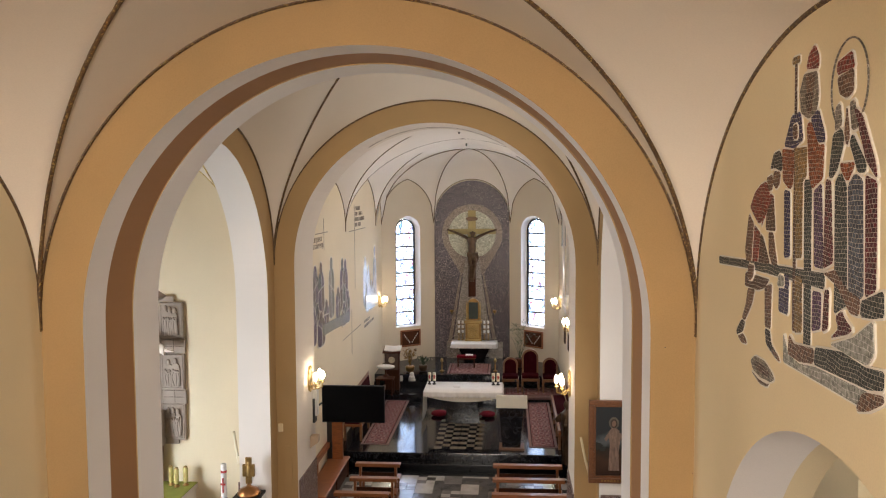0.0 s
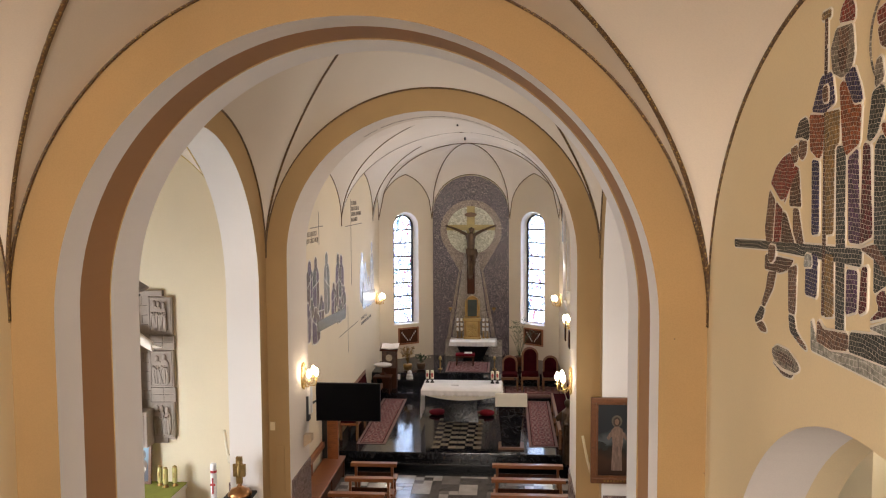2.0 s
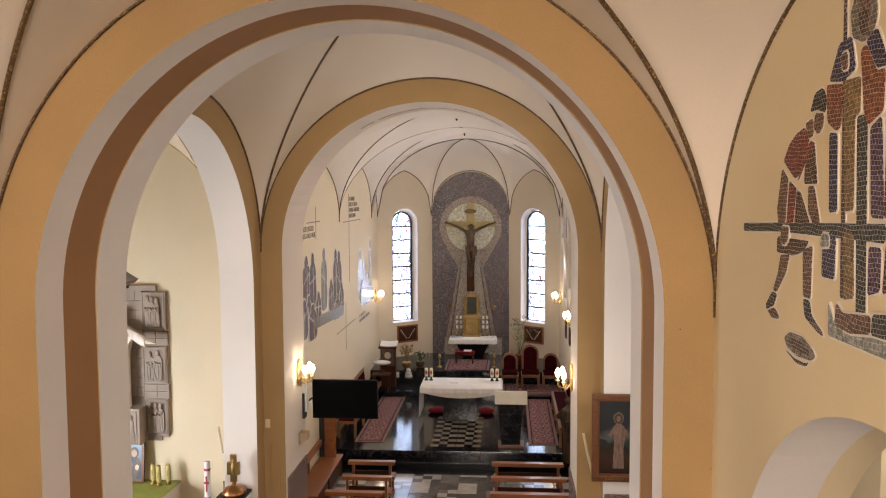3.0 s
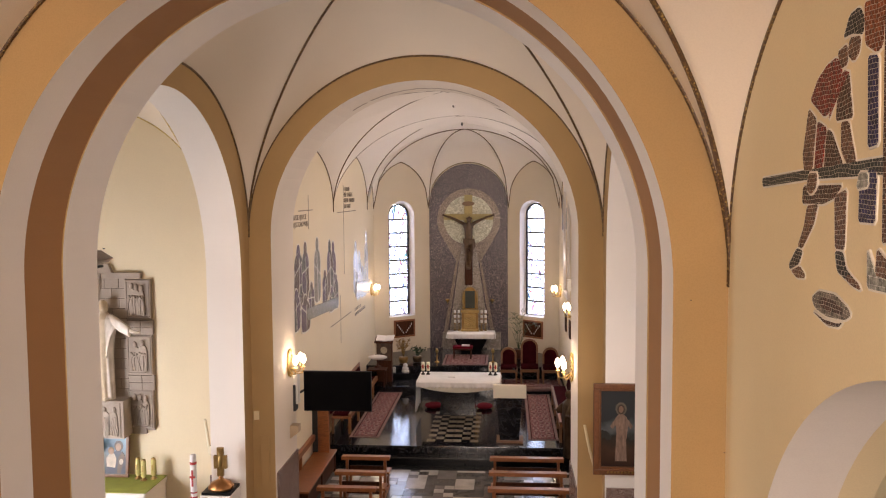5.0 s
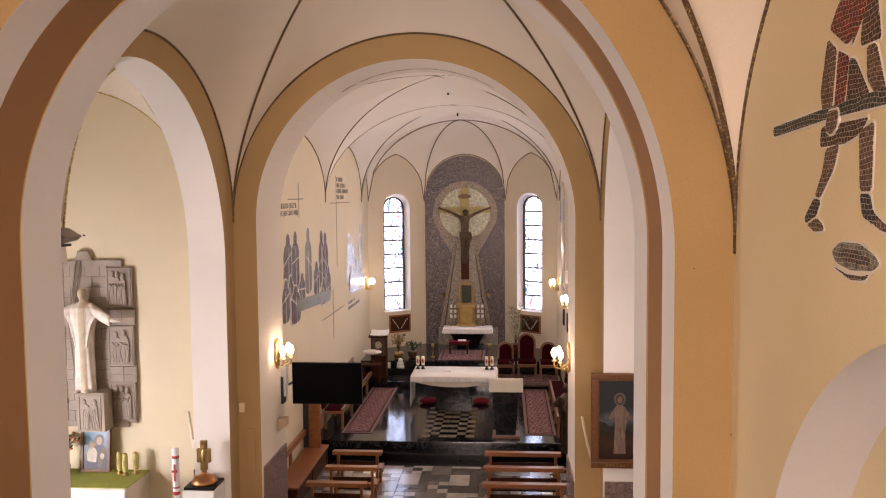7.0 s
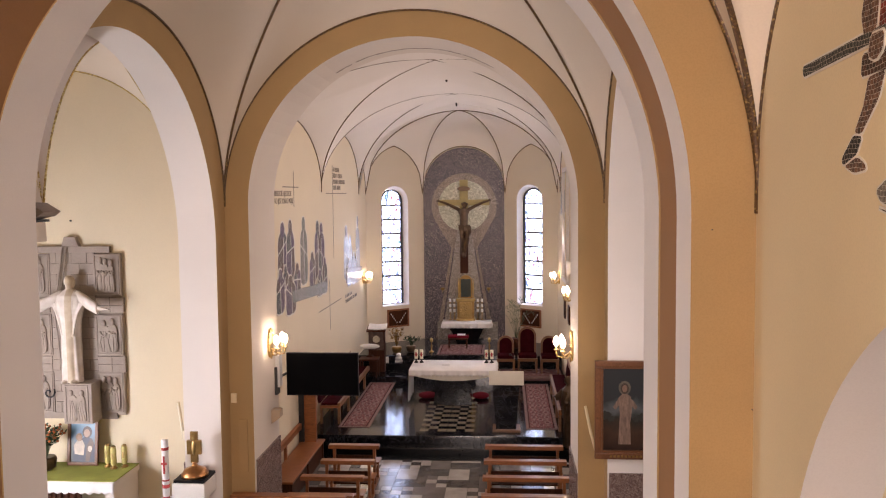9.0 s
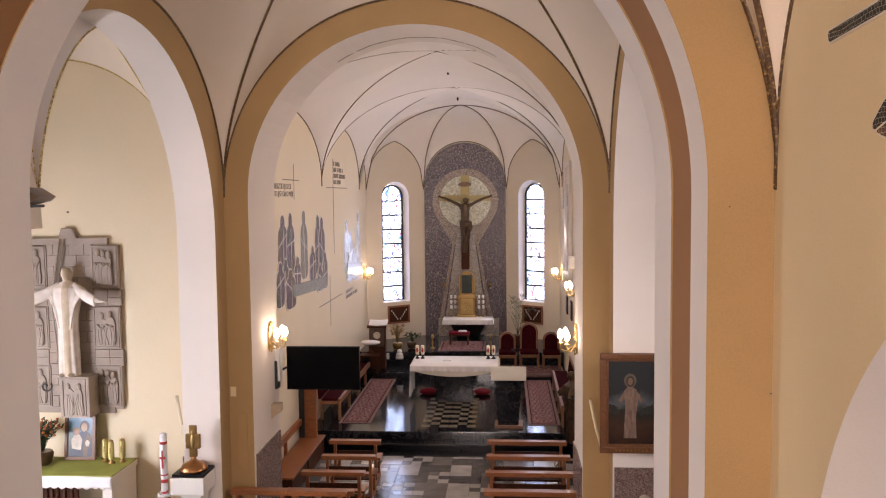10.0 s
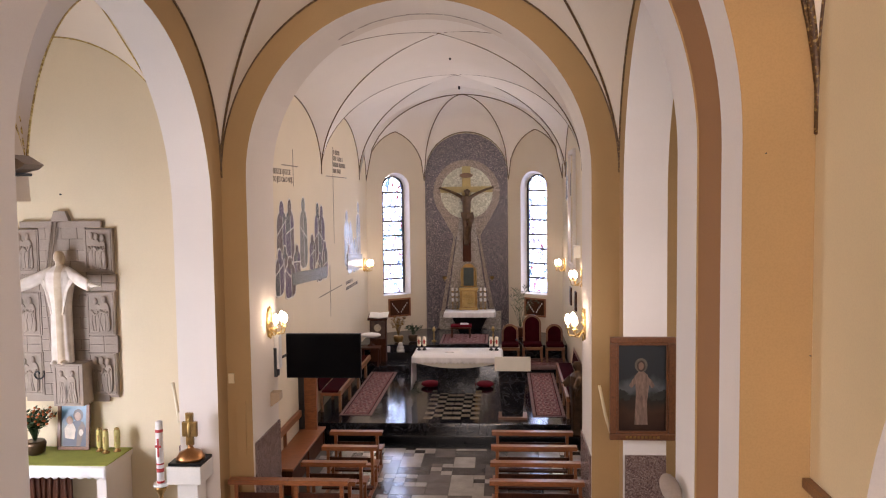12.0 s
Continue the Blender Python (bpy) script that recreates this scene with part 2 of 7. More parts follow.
def rug(name):
    """Woven runner: small floral repeats on a dark red field."""
    m, nt, b = tree(name)
    v = coords(nt)
    vo = node(nt, "ShaderNodeTexVoronoi", Scale=9.0, Randomness=0.35)
    nt.links.new(v, vo.inputs["Vector"])
    fine = node(nt, "ShaderNodeTexNoise", Scale=38.0, Detail=3.0)
    nt.links.new(v, fine.inputs["Vector"])
    a = ramp(nt, vo.outputs["Distance"], [(0.0, (0.55, 0.42, 0.36)), (0.2, (0.30, 0.12, 0.11)), (0.34, (0.13, 0.018, 0.024)), (0.6, (0.22, 0.12, 0.11))])
    t = ramp(nt, fine.outputs["Fac"], [(0.35, (0.5, 0.5, 0.5)), (0.65, (1.4, 1.3, 1.3))])
    nt.links.new(mix(nt, 1.0, a, t, "MULTIPLY"), b.inputs["Base Color"])
    b.inputs["Roughness"].default_value = 0.95
    bump(nt, b, fine.outputs["Fac"], 0.4, 0.004)
    return m


MARBLE = black_marble()
STEPSTONE = surface("honed_black_marble", (0.005, 0.005, 0.006), 0.22, 0.3, 3, 30, 0.05)
STEPSTONE.node_tree.nodes["Principled BSDF"].inputs["Specular IOR Level"].default_value = 0.22
RUG = rug("floral_rug_pile")
REDPILE = surface("red_rug_pile", (0.12, 0.018, 0.024), 0.95, 0.3, 30, 120, 0.4)
RUGEDGE = surface("rug_border_pile", (0.20, 0.12, 0.11), 0.95, 0.3, 30, 120, 0.4)
SKYGLOW = glowing("bright_sky", (0.86, 0.93, 1.0), 16.0)
BULB = glowing("lit_bulb_glass", (1.0, 0.86, 0.64), 34.0)
FLAME = glowing("small_lit_bulb", (1.0, 0.8, 0.5), 12.0)


# ---- mesh helpers ----
def part(name, bm, material, parent=None, label=""):
    me = bpy.data.meshes.new(name)
    bmesh.ops.recalc_face_normals(bm, faces=bm.faces)
    bm.to_mesh(me)
    bm.free()
    ob = new(name, me)
    for m in material if isinstance(material, (list, tuple)) else [material]:
        me.materials.append(m)
    if parent:
        ob.parent = parent
    if label:
        ob["label"] = label
    return ob


def thing(name, at, label, category, group="", turn=0):
    ob = new(name)
    ob.empty_display_size = 0.1
    ob.matrix_world = pose(*at, 0, 0, turn)
    return tagged(ob, label, category, group)


def setting(ob, label, category):
    return tagged(ob, label, category, kind="structure")


def box(x0, x1, y0, y1, z0, z1, bevel=0.0, bm=None):
    bm = bm or bmesh.new()
    made = bmesh.ops.create_cube(bm, size=1)["verts"]
    for v in made:
        v.co = Vector(((x0 + x1) / 2 + v.co.x * (x1 - x0), (y0 + y1) / 2 + v.co.y * (y1 - y0), (z0 + z1) / 2 + v.co.z * (z1 - z0)))
    if bevel:
        edges = list({e for v in made for e in v.link_edges})
        bmesh.ops.bevel(bm, geom=edges, offset=bevel, segments=2, affect="EDGES", profile=0.6)
    return bm


def turned(profile, seg=20, bm=None, at=(0, 0, 0)):
    """A turned body from (radius, height) pairs."""
    bm = bm or bmesh.new()
    rings = []
    for r, z in profile:
        rings.append([bm.verts.new((at[0] + r * math.cos(a), at[1] + r * math.sin(a), at[2] + z)) for a in [2 * math.pi * i / seg for i in range(seg)]])
    for a, b in zip(rings, rings[1:]):
        for i in range(seg):
            bm.faces.new((a[i], a[(i + 1) % seg], b[(i + 1) % seg], b[i]))
    bm.faces.new(rings[0][::-1])
    bm.faces.new(rings[-1])
    for f in bm.faces:
        f.smooth = len(f.verts) == 4
    return bm


def tube(points, radius, seg=8, bm=None, taper=1.0):
    """A round bar along points."""
    bm = bm or bmesh.new()
    pts = [Vector(p) for p in points]
    rings = []
    for i, p in enumerate(pts):
        d = (pts[min(i + 1, len(pts) - 1)] - pts[max(i - 1, 0)]).normalized()
        s = d.cross(Vector((0.31, 0.2, 0.93))).normalized()
        u = s.cross(d)
        r = radius * (1 + (taper - 1) * i / max(1, len(pts) - 1))
        rings.append([bm.verts.new(p + r * (math.cos(a) * s + math.sin(a) * u)) for a in [2 * math.pi * k / seg for k in range(seg)]])
    for a, b in zip(rings, rings[1:]):
        for k in range(seg):
            bm.faces.new((a[k], a[(k + 1) % seg], b[(k + 1) % seg], b[k])).smooth = True
    bm.faces.new(rings[0])
    bm.faces.new(rings[-1])
    return bm


def slab(outline, depth, place, bm=None, bevel=0.0):
    """A flat outline (u, v) raised to a slab; place(u, v, d) gives the spot."""
    bm = bm or bmesh.new()
    a = [bm.verts.new(place(u, v, 0)) for u, v in outline]
    b = [bm.verts.new(place(u, v, depth)) for u, v in outline]
    n = len(a)
    top = bm.faces.new(b)
    bm.faces.new(a[::-1])
    for i in range(n):
        bm.faces.new((a[i], a[(i + 1) % n], b[(i + 1) % n], b[i]))
    if bevel:
        bmesh.ops.bevel(bm, geom=list(top.edges), offset=bevel, segments=2, affect="EDGES", profile=0.6)
    return bm


def arc(cu, cv, r, a0, a1, n, rv=None):
    return [(cu + r * math.cos(radians(a0 + (a1 - a0) * i / n)), cv + (rv or r) * math.sin(radians(a0 + (a1 - a0) * i / n))) for i in range(n + 1)]


# ---- the building ----
XC = -0.345


def arch_wall(c, r, zc, u0, u1, ztop, place, depth, bm, mat_face=0, mat_soffit=1, n=40, base=0.0, rz=None):
    """A wall from u0 to u1 with a round-arched opening, as thick as depth."""
    inner = [(c - r, base)] + [(c - r, base + (zc - base) * k / 4) for k in range(1, 4)] + arc(c, zc, r, 180, 0, n, rz) + [(c + r, base + (zc - base) * k / 4) for k in (3, 2, 1)] + [(c + r, base)]
    outer = []
    for u, v in inner:
        if v <= zc:
            outer.append((u0 if u < c else u1, v))
        else:
            du, dv = u - c, v - zc
            s = min(((u1 - c) / du if du > 1e-6 else (u0 - c) / du if du < -1e-6 else 1e9), (ztop - zc) / dv if dv > 1e-6 else 1e9)
            outer.append((c + du * s, zc + dv * s))
    rows = [[bm.verts.new(place(u, v, d)) for u, v in line] for line in (inner, outer) for d in (0, depth)]
    fi, bi, fo, bo = rows
    for i in range(len(inner) - 1):
        for quad, m in (((fi[i], fi[i + 1], fo[i + 1], fo[i]), mat_face), ((bi[i], bi[i + 1], bo[i + 1], bo[i]), mat_face), ((fi[i], fi[i + 1], bi[i + 1], bi[i]), mat_soffit), ((fo[i], fo[i + 1], bo[i + 1], bo[i]), mat_face)):
            f = bm.faces.new(quad)
            f.material_index = m
    return bm


def across(y):
    return lambda u, v, d: (u, y + d, v)


def along(x, s):
    return lambda u, v, d: (x + s * d, u, v)


TOP = 9.3
# the nave arch: ochre face, flat soffit painted in a white, a brown and a white band
for name, y0, y1, r, m, lab in (
    ("transverse_arch_1", 5.98, 6.385, 2.440, WHITE, "ochre plastered nave arch with white reveal"),
    ("transverse_arch_2", 6.385, 6.92, 2.440, BROWN, "brown painted band round the nave arch soffit"),
    ("transverse_arch_4", 6.92, 7.50, 2.428, WHITE, "white inner band of the nave arch soffit"),
):
    setting(part(name, arch_wall(-0.372, r, 5.26, -3.22, 2.44, TOP, across(y0), y1 - y0, bmesh.new(), n=64), [ORANGE, m]), lab, "arch")
bm = arch_wall(XC, 2.355, 5.27, -3.22, 2.56, TOP, across(12.68), 1.32, bmesh.new())
setting(part("chancel_arch", bm, [ORANGE, SOFFIT]), "ochre chancel arch with broad white soffit", "arch")
bm = arch_wall(-0.35, 2.30, 5.30, -3.16, 2.44, TOP, across(-1.9), 0.6, bmesh.new())
setting(part("transverse_arch_3", bm, [ORANGE, WHITE]), "ochre plastered arch before the loft", "arch")

# side walls of the nave, with arched openings to the aisles
for x, sgn, name in ((2.435, 1, "east"), (-3.19, -1, "west")):
    bm = arch_wall(3.167, 2.235, 2.99, -1.3, 5.98, TOP, along(x, sgn), 0.39, bmesh.new(), n=48)
    setting(part("wall_%s_1" % name, bm, [CREAM, WHITE]), "cream nave wall with arched opening to the aisle", "wall")
    bm = arch_wall(3.167, 2.235, 2.99, -1.3, 5.98, TOP, along(x + sgn * 0.39, sgn), 0.20, bmesh.new(), n=48)
    setting(part("wall_%s_4" % name, bm, [CREAM, CREAM]), "cream rear band of the aisle arch", "wall")
bm = arch_wall(9.82, 2.50, 4.95, 6.30, 12.74, TOP, along(2.38, 1), 0.56, bmesh.new())
setting(part("wall_east_2", bm, [ORANGE, WHITE]), "ochre banded arched opening to the side chapel", "wall")
bm = arch_wall(9.82, 2.47, 4.74, 6.30, 12.74, TOP, along(-3.05, -1), 0.54, bmesh.new())
setting(part("wall_west_2", bm, [ORANGE, WHITE]), "ochre banded arched opening to the side chapel", "wall")
setting(part("wall_south", box(-9.0, 6.2, -6.3, -6.0, 0, TOP), CREAM), "plain cream rear wall", "wall")
setting(part("wall_east_3", box(2.44, 2.9, -6.0, -1.3, 0, TOP), CREAM), "plain cream wall by the loft", "wall")
setting(part("wall_west_3", box(-3.6, -3.19, -6.0, -1.3, 0, TOP), CREAM), "plain cream wall by the loft", "wall")

# side chapels: end walls, outer walls, barrel vaults
for side, x0, x1, name in ((-1, -7.70, -3.66, "west"), (1, 3.0, 5.9, "east")):
    setting(part("chapel_wall_north_" + name, box(x0 - 0.3, x1 + (0.6 if side < 0 else -0.1), 13.05, 13.4, 0, TOP) if side < 0 else box(x1 - 2.99, x1 + 0.3, 12.95, 13.4, 0, TOP), CHAPEL if side < 0 else ORANGE), "smooth cream chapel end wall", "wall")
    xo = x0 if side < 0 else x1
    setting(part("chapel_wall_outer_" + name, box(min(xo, xo + side * 0.3), max(xo, xo + side * 0.3), -6.0, 13.05, 0, TOP), CREAM), "plain cream chapel side wall", "wall")
    bm = bmesh.new()
    c, r = ((-5.65, 2.06) if side < 0 else (4.45, 1.48))
    zc = 5.0 if side < 0 else 5.2
    pts = [(c - r, zc - 0.02)] + arc(c, zc, r, 180, 0, 32) + [(c + r, zc - 0.02)]
    rows = [[bm.verts.new((u, y, v)) for u, v in pts] for y in (-6.0, 9.0 if side < 0 else 6.95)]
    for i in range(len(pts) - 1):
        bm.faces.new((rows[0][i], rows[0][i + 1], rows[1][i + 1], rows[1][i])).smooth = True
    setting(part("chapel_vault_" + name, bm, VAULT), "white plastered chapel vault", "ceiling")


# vaults: cross vaults with slightly domed webs
def cross_vault(name, x0, x1, y0, y1, base, rise, side_base, side_rise, material, line, w=0.03, dome=0.0, point=0.0, ends=True):
    cx, a, cy, b = (x0 + x1) / 2, (x1 - x0) / 2, (y0 + y1) / 2, (y1 - y0) / 2
    crown = base + rise

    def main(u):
        return base + rise * math.sqrt(max(0, (1 + point) ** 2 - (abs(u) + point) ** 2) / (1 + 2 * point))

    def lunette(v):
        return side_base + side_rise * math.sqrt(max(0, 1 - v * v))

    def height(u, v):
        u, v = min(1, abs(u)), min(1, abs(v))
        lift = dome * (1 - u * u) * (1 - v * v)
        if u <= v:
            return main(u) + lift
        t = (u - v) / max(1e-6, 1 - v)
        return (1 - t) * main(v) + t * lunette(v) + lift

    n, m = 72, 60
    us = [math.sin(math.pi / 2 * (2 * i / n - 1)) for i in range(n + 1)]
    vs = [math.sin(math.pi / 2 * (2 * j / m - 1)) for j in range(m + 1)]
    bm = bmesh.new()
    grid = [[bm.verts.new((cx + a * u, cy + b * v, height(u, v))) for v in vs] for u in us]
    for i in range(n):
        for j in range(m):
            bm.faces.new((grid[i][j], grid[i + 1][j], grid[i + 1][j + 1], grid[i][j + 1])).smooth = True
    setting(part(name, bm, material), "plastered cross vault with painted groins", "ceiling")

    lines = []
    for su in (-1, 1):
        for sv in (-1, 1):
            pts = []
            for k in range(49):
                v = math.sin(math.pi / 2 * k / 48)
                u = v
                pts.append((cx + su * a * u, cy + sv * b * v, height(u, v) - 0.004))
            lines.append(pts)
    for su in (-1, 1):
        pts = []
        for k in range(61):
            v = math.sin(math.pi / 2 * (2 * k / 60 - 1))
            pts.append((cx + su * (a - 0.006), cy + b * v, height(1, v)))
        lines.append(pts)
    for sv in (-1, 1) if ends else ():
        lines.append([(cx + a * math.cos(t), cy + sv * (b - 0.006), base + rise * math.sin(t)) for t in [math.pi * (0.03 + 0.94 * k / 60) for k in range(61)]])
    for k, pts in enumerate(lines):
        setting(part("groin_line", tube(pts, w / 2 * (0.45 if not ends and k in (0, 2) else 1), 6), line), "thin dark painted line along the vault", "trim")


cross_vault("vault_nave_1", -3.20, 2.445, 0.7, 5.97, 5.28, 2.82, 5.50, 1.90, VAULT, LINE, 0.038)
cross_vault("vault_nave_2", -3.05, 2.38, 7.50, 12.68, 5.27, 2.72, 5.30, 2.25, VAULT, LINE, 0.034, 0.85)
cross_vault("vault_chapel_west", -7.68, -3.62, 9.0, 13.05, 5.02, 2.30, 4.95, 2.40, VAULT, GOLDLINE, 0.022, 1.6)
cross_vault("vault_chapel_east", 2.93, 5.93, 6.95, 12.95, 5.2, 2.4, 4.95, 2.62, VAULT, GOLDLINE, 0.03)
cross_vault("vault_loft", -3.14, 2.42, -6.0, -1.9, 5.30, 2.78, 5.50, 1.90, VAULT, LINE, 0.045)
SX0, SX1 = -3.22, 2.56
cross_vault("vault_sanctuary_1", SX0, SX1, 14.0, 19.7, 5.50, 2.48, 5.60, 1.40, SVAULT, LINE, 0.028, 0, 0.15, False)
cross_vault("vault_sanctuary_2", SX0, SX1, 19.7, 24.5, 5.50, 2.48, 5.60, 1.40, SVAULT, LINE, 0.028, 0, 0.15, False)
bm = bmesh.new()
rows = [[bm.verts.new((-0.35 + 2.78 * math.cos(t), y, 5.30 + 2.78 * math.sin(t))) for t in [math.pi * k / 40 for k in range(41)]] for y in (-1.3, 0.7)]
for i in range(40):
    bm.faces.new((rows[0][i], rows[0][i + 1], rows[1][i + 1], rows[1][i])).smooth = True
setting(part("vault_nave_3", bm, VAULT), "plain plastered barrel between nave bays", "ceiling")

# sanctuary walls and the five-sided apse
for x, s, name in ((SX0, -1, "west"), (SX1, 1, "east")):
    setting(part("sanctuary_wall_" + name, box(min(x, x + s * 0.4), max(x, x + s * 0.4), 14.0, 25.66, 0, TOP), PALE), "pale plastered sanctuary wall", "wall")
AY = 26.8
APSE_PLAN = [(SX0, 24.5), (SX0, 25.65), (-1.60, AY), (1.00, AY), (SX1, 25.65), (SX1, 24.5)]
APEX = Vector((-0.33, 24.95, 7.85))
WIN = []
for k in (1, 2, 3):
    p, q = Vector((*APSE_PLAN[k], 0)), Vector((*APSE_PLAN[k + 1], 0))
    d = (q - p).normalized()
    out = Vector((d.y, -d.x, 0))
    out = out if out.y > 0 else -out
    length = (q - p).length

    def spot(u, v, w, p=p, d=d, out=out):
        return p + d * u + out * w + Vector((0, 0, v))

    if k == 2:
        bm = slab([(0, 0), (length, 0), (length, TOP), (0, TOP)], 0.4, spot)
        setting(part("apse_wall_2", bm, APSE), "middle wall of the apse", "wall")
        continue
    WIN.append((spot, d, out, length))


def window_wall(name, spot, length, uc, r, sill, spring):
    """An apse wall with a tall round-headed window through it, splayed to the room."""
    bm = bmesh.new()
    for depth, rr, mats in ((0, r + 0.09, 0),):
        arch = [(uc - rr, sill)] + arc(uc, spring, rr, 180, 0, 20) + [(uc + rr, sill)]
        back = [(uc - r, sill + 0.04)] + arc(uc, spring, r, 180, 0, 20) + [(uc + r, sill + 0.04)]
        f = [bm.verts.new(spot(u, v, 0)) for u, v in arch]
        g = [bm.verts.new(spot(u, v, 0.30)) for u, v in back]
        for i in range(len(f) - 1):
            bm.faces.new((f[i], f[i + 1], g[i + 1], g[i])).material_index = 1
        bm.faces.new((f[-1], f[0], g[0], g[-1])).material_index = 1
        corner = [bm.verts.new(spot(u, v, 0)) for u, v in ((0, 0), (length, 0), (length, TOP), (0, TOP))]
        edge = []
        for (u, v) in arch:
            if v <= spring:
                edge.append(bm.verts.new(spot(0 if u < uc else length, v, 0)))
            else:
                du, dv = u - uc, v - spring
                s = min((length - uc) / du if du > 1e-6 else (-uc) / du if du < -1e-6 else 1e9, (TOP - spring) / dv)
                edge.append(bm.verts.new(spot(uc + du * s, spring + dv * s, 0)))
        for i in range(len(f) - 1):
            bm.faces.new((f[i], f[i + 1], edge[i + 1], edge[i]))
        bm.faces.new((corner[0], corner[1], edge[-1], f[-1], f[0], edge[0]))
    bmesh.ops.remove_doubles(bm, verts=bm.verts, dist=0.0005)
    return setting(part(name, bm, [APSE, WHITE]), "apse wall with a tall round-headed window", "wall")


GLASS = (stained("stained_glass_blue", 0), stained("stained_glass_red", 2))
for n, (spot, d, out, length) in enumerate(WIN):
    uc, r, sill, spring = length * (0.50 if n == 0 else 0.47), 0.38, 1.98, 5.22
    window_wall("apse_wall_%d" % (1 + 2 * n), spot, length, uc, r, sill, spring)
    win = thing("window_%d" % (n + 1), spot(uc, sill, 0.24), "tall round-headed stained glass window with black leading", "window")
    win["kind"] = "structure"
    inv = win.matrix_world.inverted()

    def put(name, bm, m, label="", win=win, inv=inv):
        bmesh.ops.transform(bm, matrix=inv, verts=bm.verts)
        return part(name, bm, m, win, label)

    rim_out = [(uc - r, sill)] + arc(uc, spring, r, 180, 0, 24) + [(uc + r, sill)]
    rim_in = [(uc - r + 0.05, sill + 0.05)] + arc(uc, spring, r - 0.05, 180, 0, 24) + [(uc + r - 0.05, sill + 0.05)]
    bm = bmesh.new()
    loops = [[bm.verts.new(spot(u, v, w)) for u, v in line] for line in (rim_out, rim_in) for w in (0.22, 0.28)]
    cnt = len(rim_out)
    for i in range(cnt):
        j = (i + 1) % cnt
        for A, B in ((0, 1), (2, 3), (0, 2), (1, 3)):
            bm.faces.new((loops[A][i], loops[A][j], loops[B][j], loops[B][i]))
    put("window_frame", bm, IRON, "black iron frame")
    rows_n = 8
    zs = [sill + 0.035 + (spring + 0.02 - sill) * k / 7.4 for k in range(8)] + [spring + r - 0.03]
    for k in range(rows_n):
        z0, z1 = zs[k], zs[k + 1]
        if k < 7:
            outline = [(uc - r + 0.035, z0 + 0.012), (uc + r - 0.035, z0 + 0.012), (uc + r - 0.035, min(z1, spring) - 0.012), (uc - r + 0.035, min(z1, spring) - 0.012)]
        else:
            outline = [(uc - r + 0.035, z0 + 0.012), (uc + r - 0.035, z0 + 0.012)] + arc(uc, spring, r - 0.035, 0, 180, 20)
        pane = put("pane", slab(outline, 0.008, lambda u, v, w, spot=spot: spot(u, v, 0.25 + w)), GLASS[n])
        pane.visible_shadow = False
        if k:
            bm = slab([(uc - r + 0.03, z0 - 0.025), (uc + r - 0.03, z0 - 0.025), (uc + r - 0.03, z0 + 0.025), (uc - r + 0.03, z0 + 0.025)], 0.03, lambda u, v, w, spot=spot: spot(u, v, 0.235 + w))
            put("glazing_bar", bm, IRON)
    glow = part("backdrop", slab([(uc - 1.2, 1.0), (uc + 1.2, 1.0), (uc + 1.2, 7), (uc - 1.2, 7)], 0.02, lambda u, v, w, spot=spot: spot(u, v, 0.9 + w)), SKYGLOW)
    setting(glow, "bright overcast sky outside the window", "sky")

# apse vault: webs from each lunette up to one apex
def apse_web(p, q, peak, spring, point=0.0, n=20, m=14):
    p, q = Vector((*p, spring)), Vector((*q, spring))
    bm = bmesh.new()
    grid = []
    for i in range(n + 1):
        s = i / n
        foot = p.lerp(q, s)
        foot.z = spring + (peak - spring) * math.sqrt(max(0, (1 + point) ** 2 - (abs(2 * s - 1) + point) ** 2) / (1 + 2 * point)) ** 0.9
        row = []
        for j in range(m + 1):
            t = j / m
            pt = foot.lerp(APEX, t)
            pt.z = foot.z + (APEX.z - foot.z) * math.sqrt(1 - (1 - t) ** 2) ** 0.95
            row.append(pt)
        grid.append(row)
    vs = [[bm.verts.new(c) for c in row] for row in grid]
    for i in range(n):
        for j in range(m):
            bm.faces.new((vs[i][j], vs[i + 1][j], vs[i + 1][j + 1], vs[i][j + 1])).smooth = True
    bmesh.ops.remove_doubles(bm, verts=bm.verts, dist=0.0005)
    inward = (Vector((XC, 24.0, 0)) - (p + q) / 2)
    inward.z = 0
    shift = inward.normalized() * 0.006
    return bm, [row[0] + shift for row in grid], [Vector(c) - Vector((0, 0, 0.006)) for c in grid[0]]


PEAKS = (6.35, 6.92, 6.92, 6.92, 6.35)
for k in range(5):
    bm, lun, rib = apse_web(APSE_PLAN[k], APSE_PLAN[k + 1], PEAKS[k], 5.45, 0.0 if k == 2 else 0.4)
    setting(part("apse_vault", bm, SVAULT), "plastered web of the apse vault", "ceiling")
    setting(part("groin_line", tube(lun, 0.014, 6), LINE), "thin dark painted line along the vault", "trim")
    if k:
        setting(part("groin_line", tube(rib, 0.014, 6), LINE), "thin dark painted line along the vault", "trim")
bm = bmesh.new()
for xs in (SX0, SX1):
    front, back = [], []
    for k in range(31):
        t = 1 - math.cos(math.pi / 2 * k / 30)
        x = xs + (APEX.x - xs) * t
        u = min(1, abs(x - XC) / 2.89)
        front.append(bm.verts.new((x, 24.5, 5.50 + 2.48 * math.sqrt(max(0, 1.15 ** 2 - (u + 0.15) ** 2) / 1.3))))
        back.append(bm.verts.new((x, 24.5 + (APEX.y - 24.5) * t + 0.001, 5.45 + (APEX.z - 5.45) * math.sqrt(1 - (1 - t) ** 2) ** 0.95)))
    for k in range(30):
        bm.faces.new((front[k], front[k + 1], back[k + 1], back[k])).smooth = True
setting(part("apse_vault", bm, SVAULT), "plastered web of the apse vault", "ceiling")

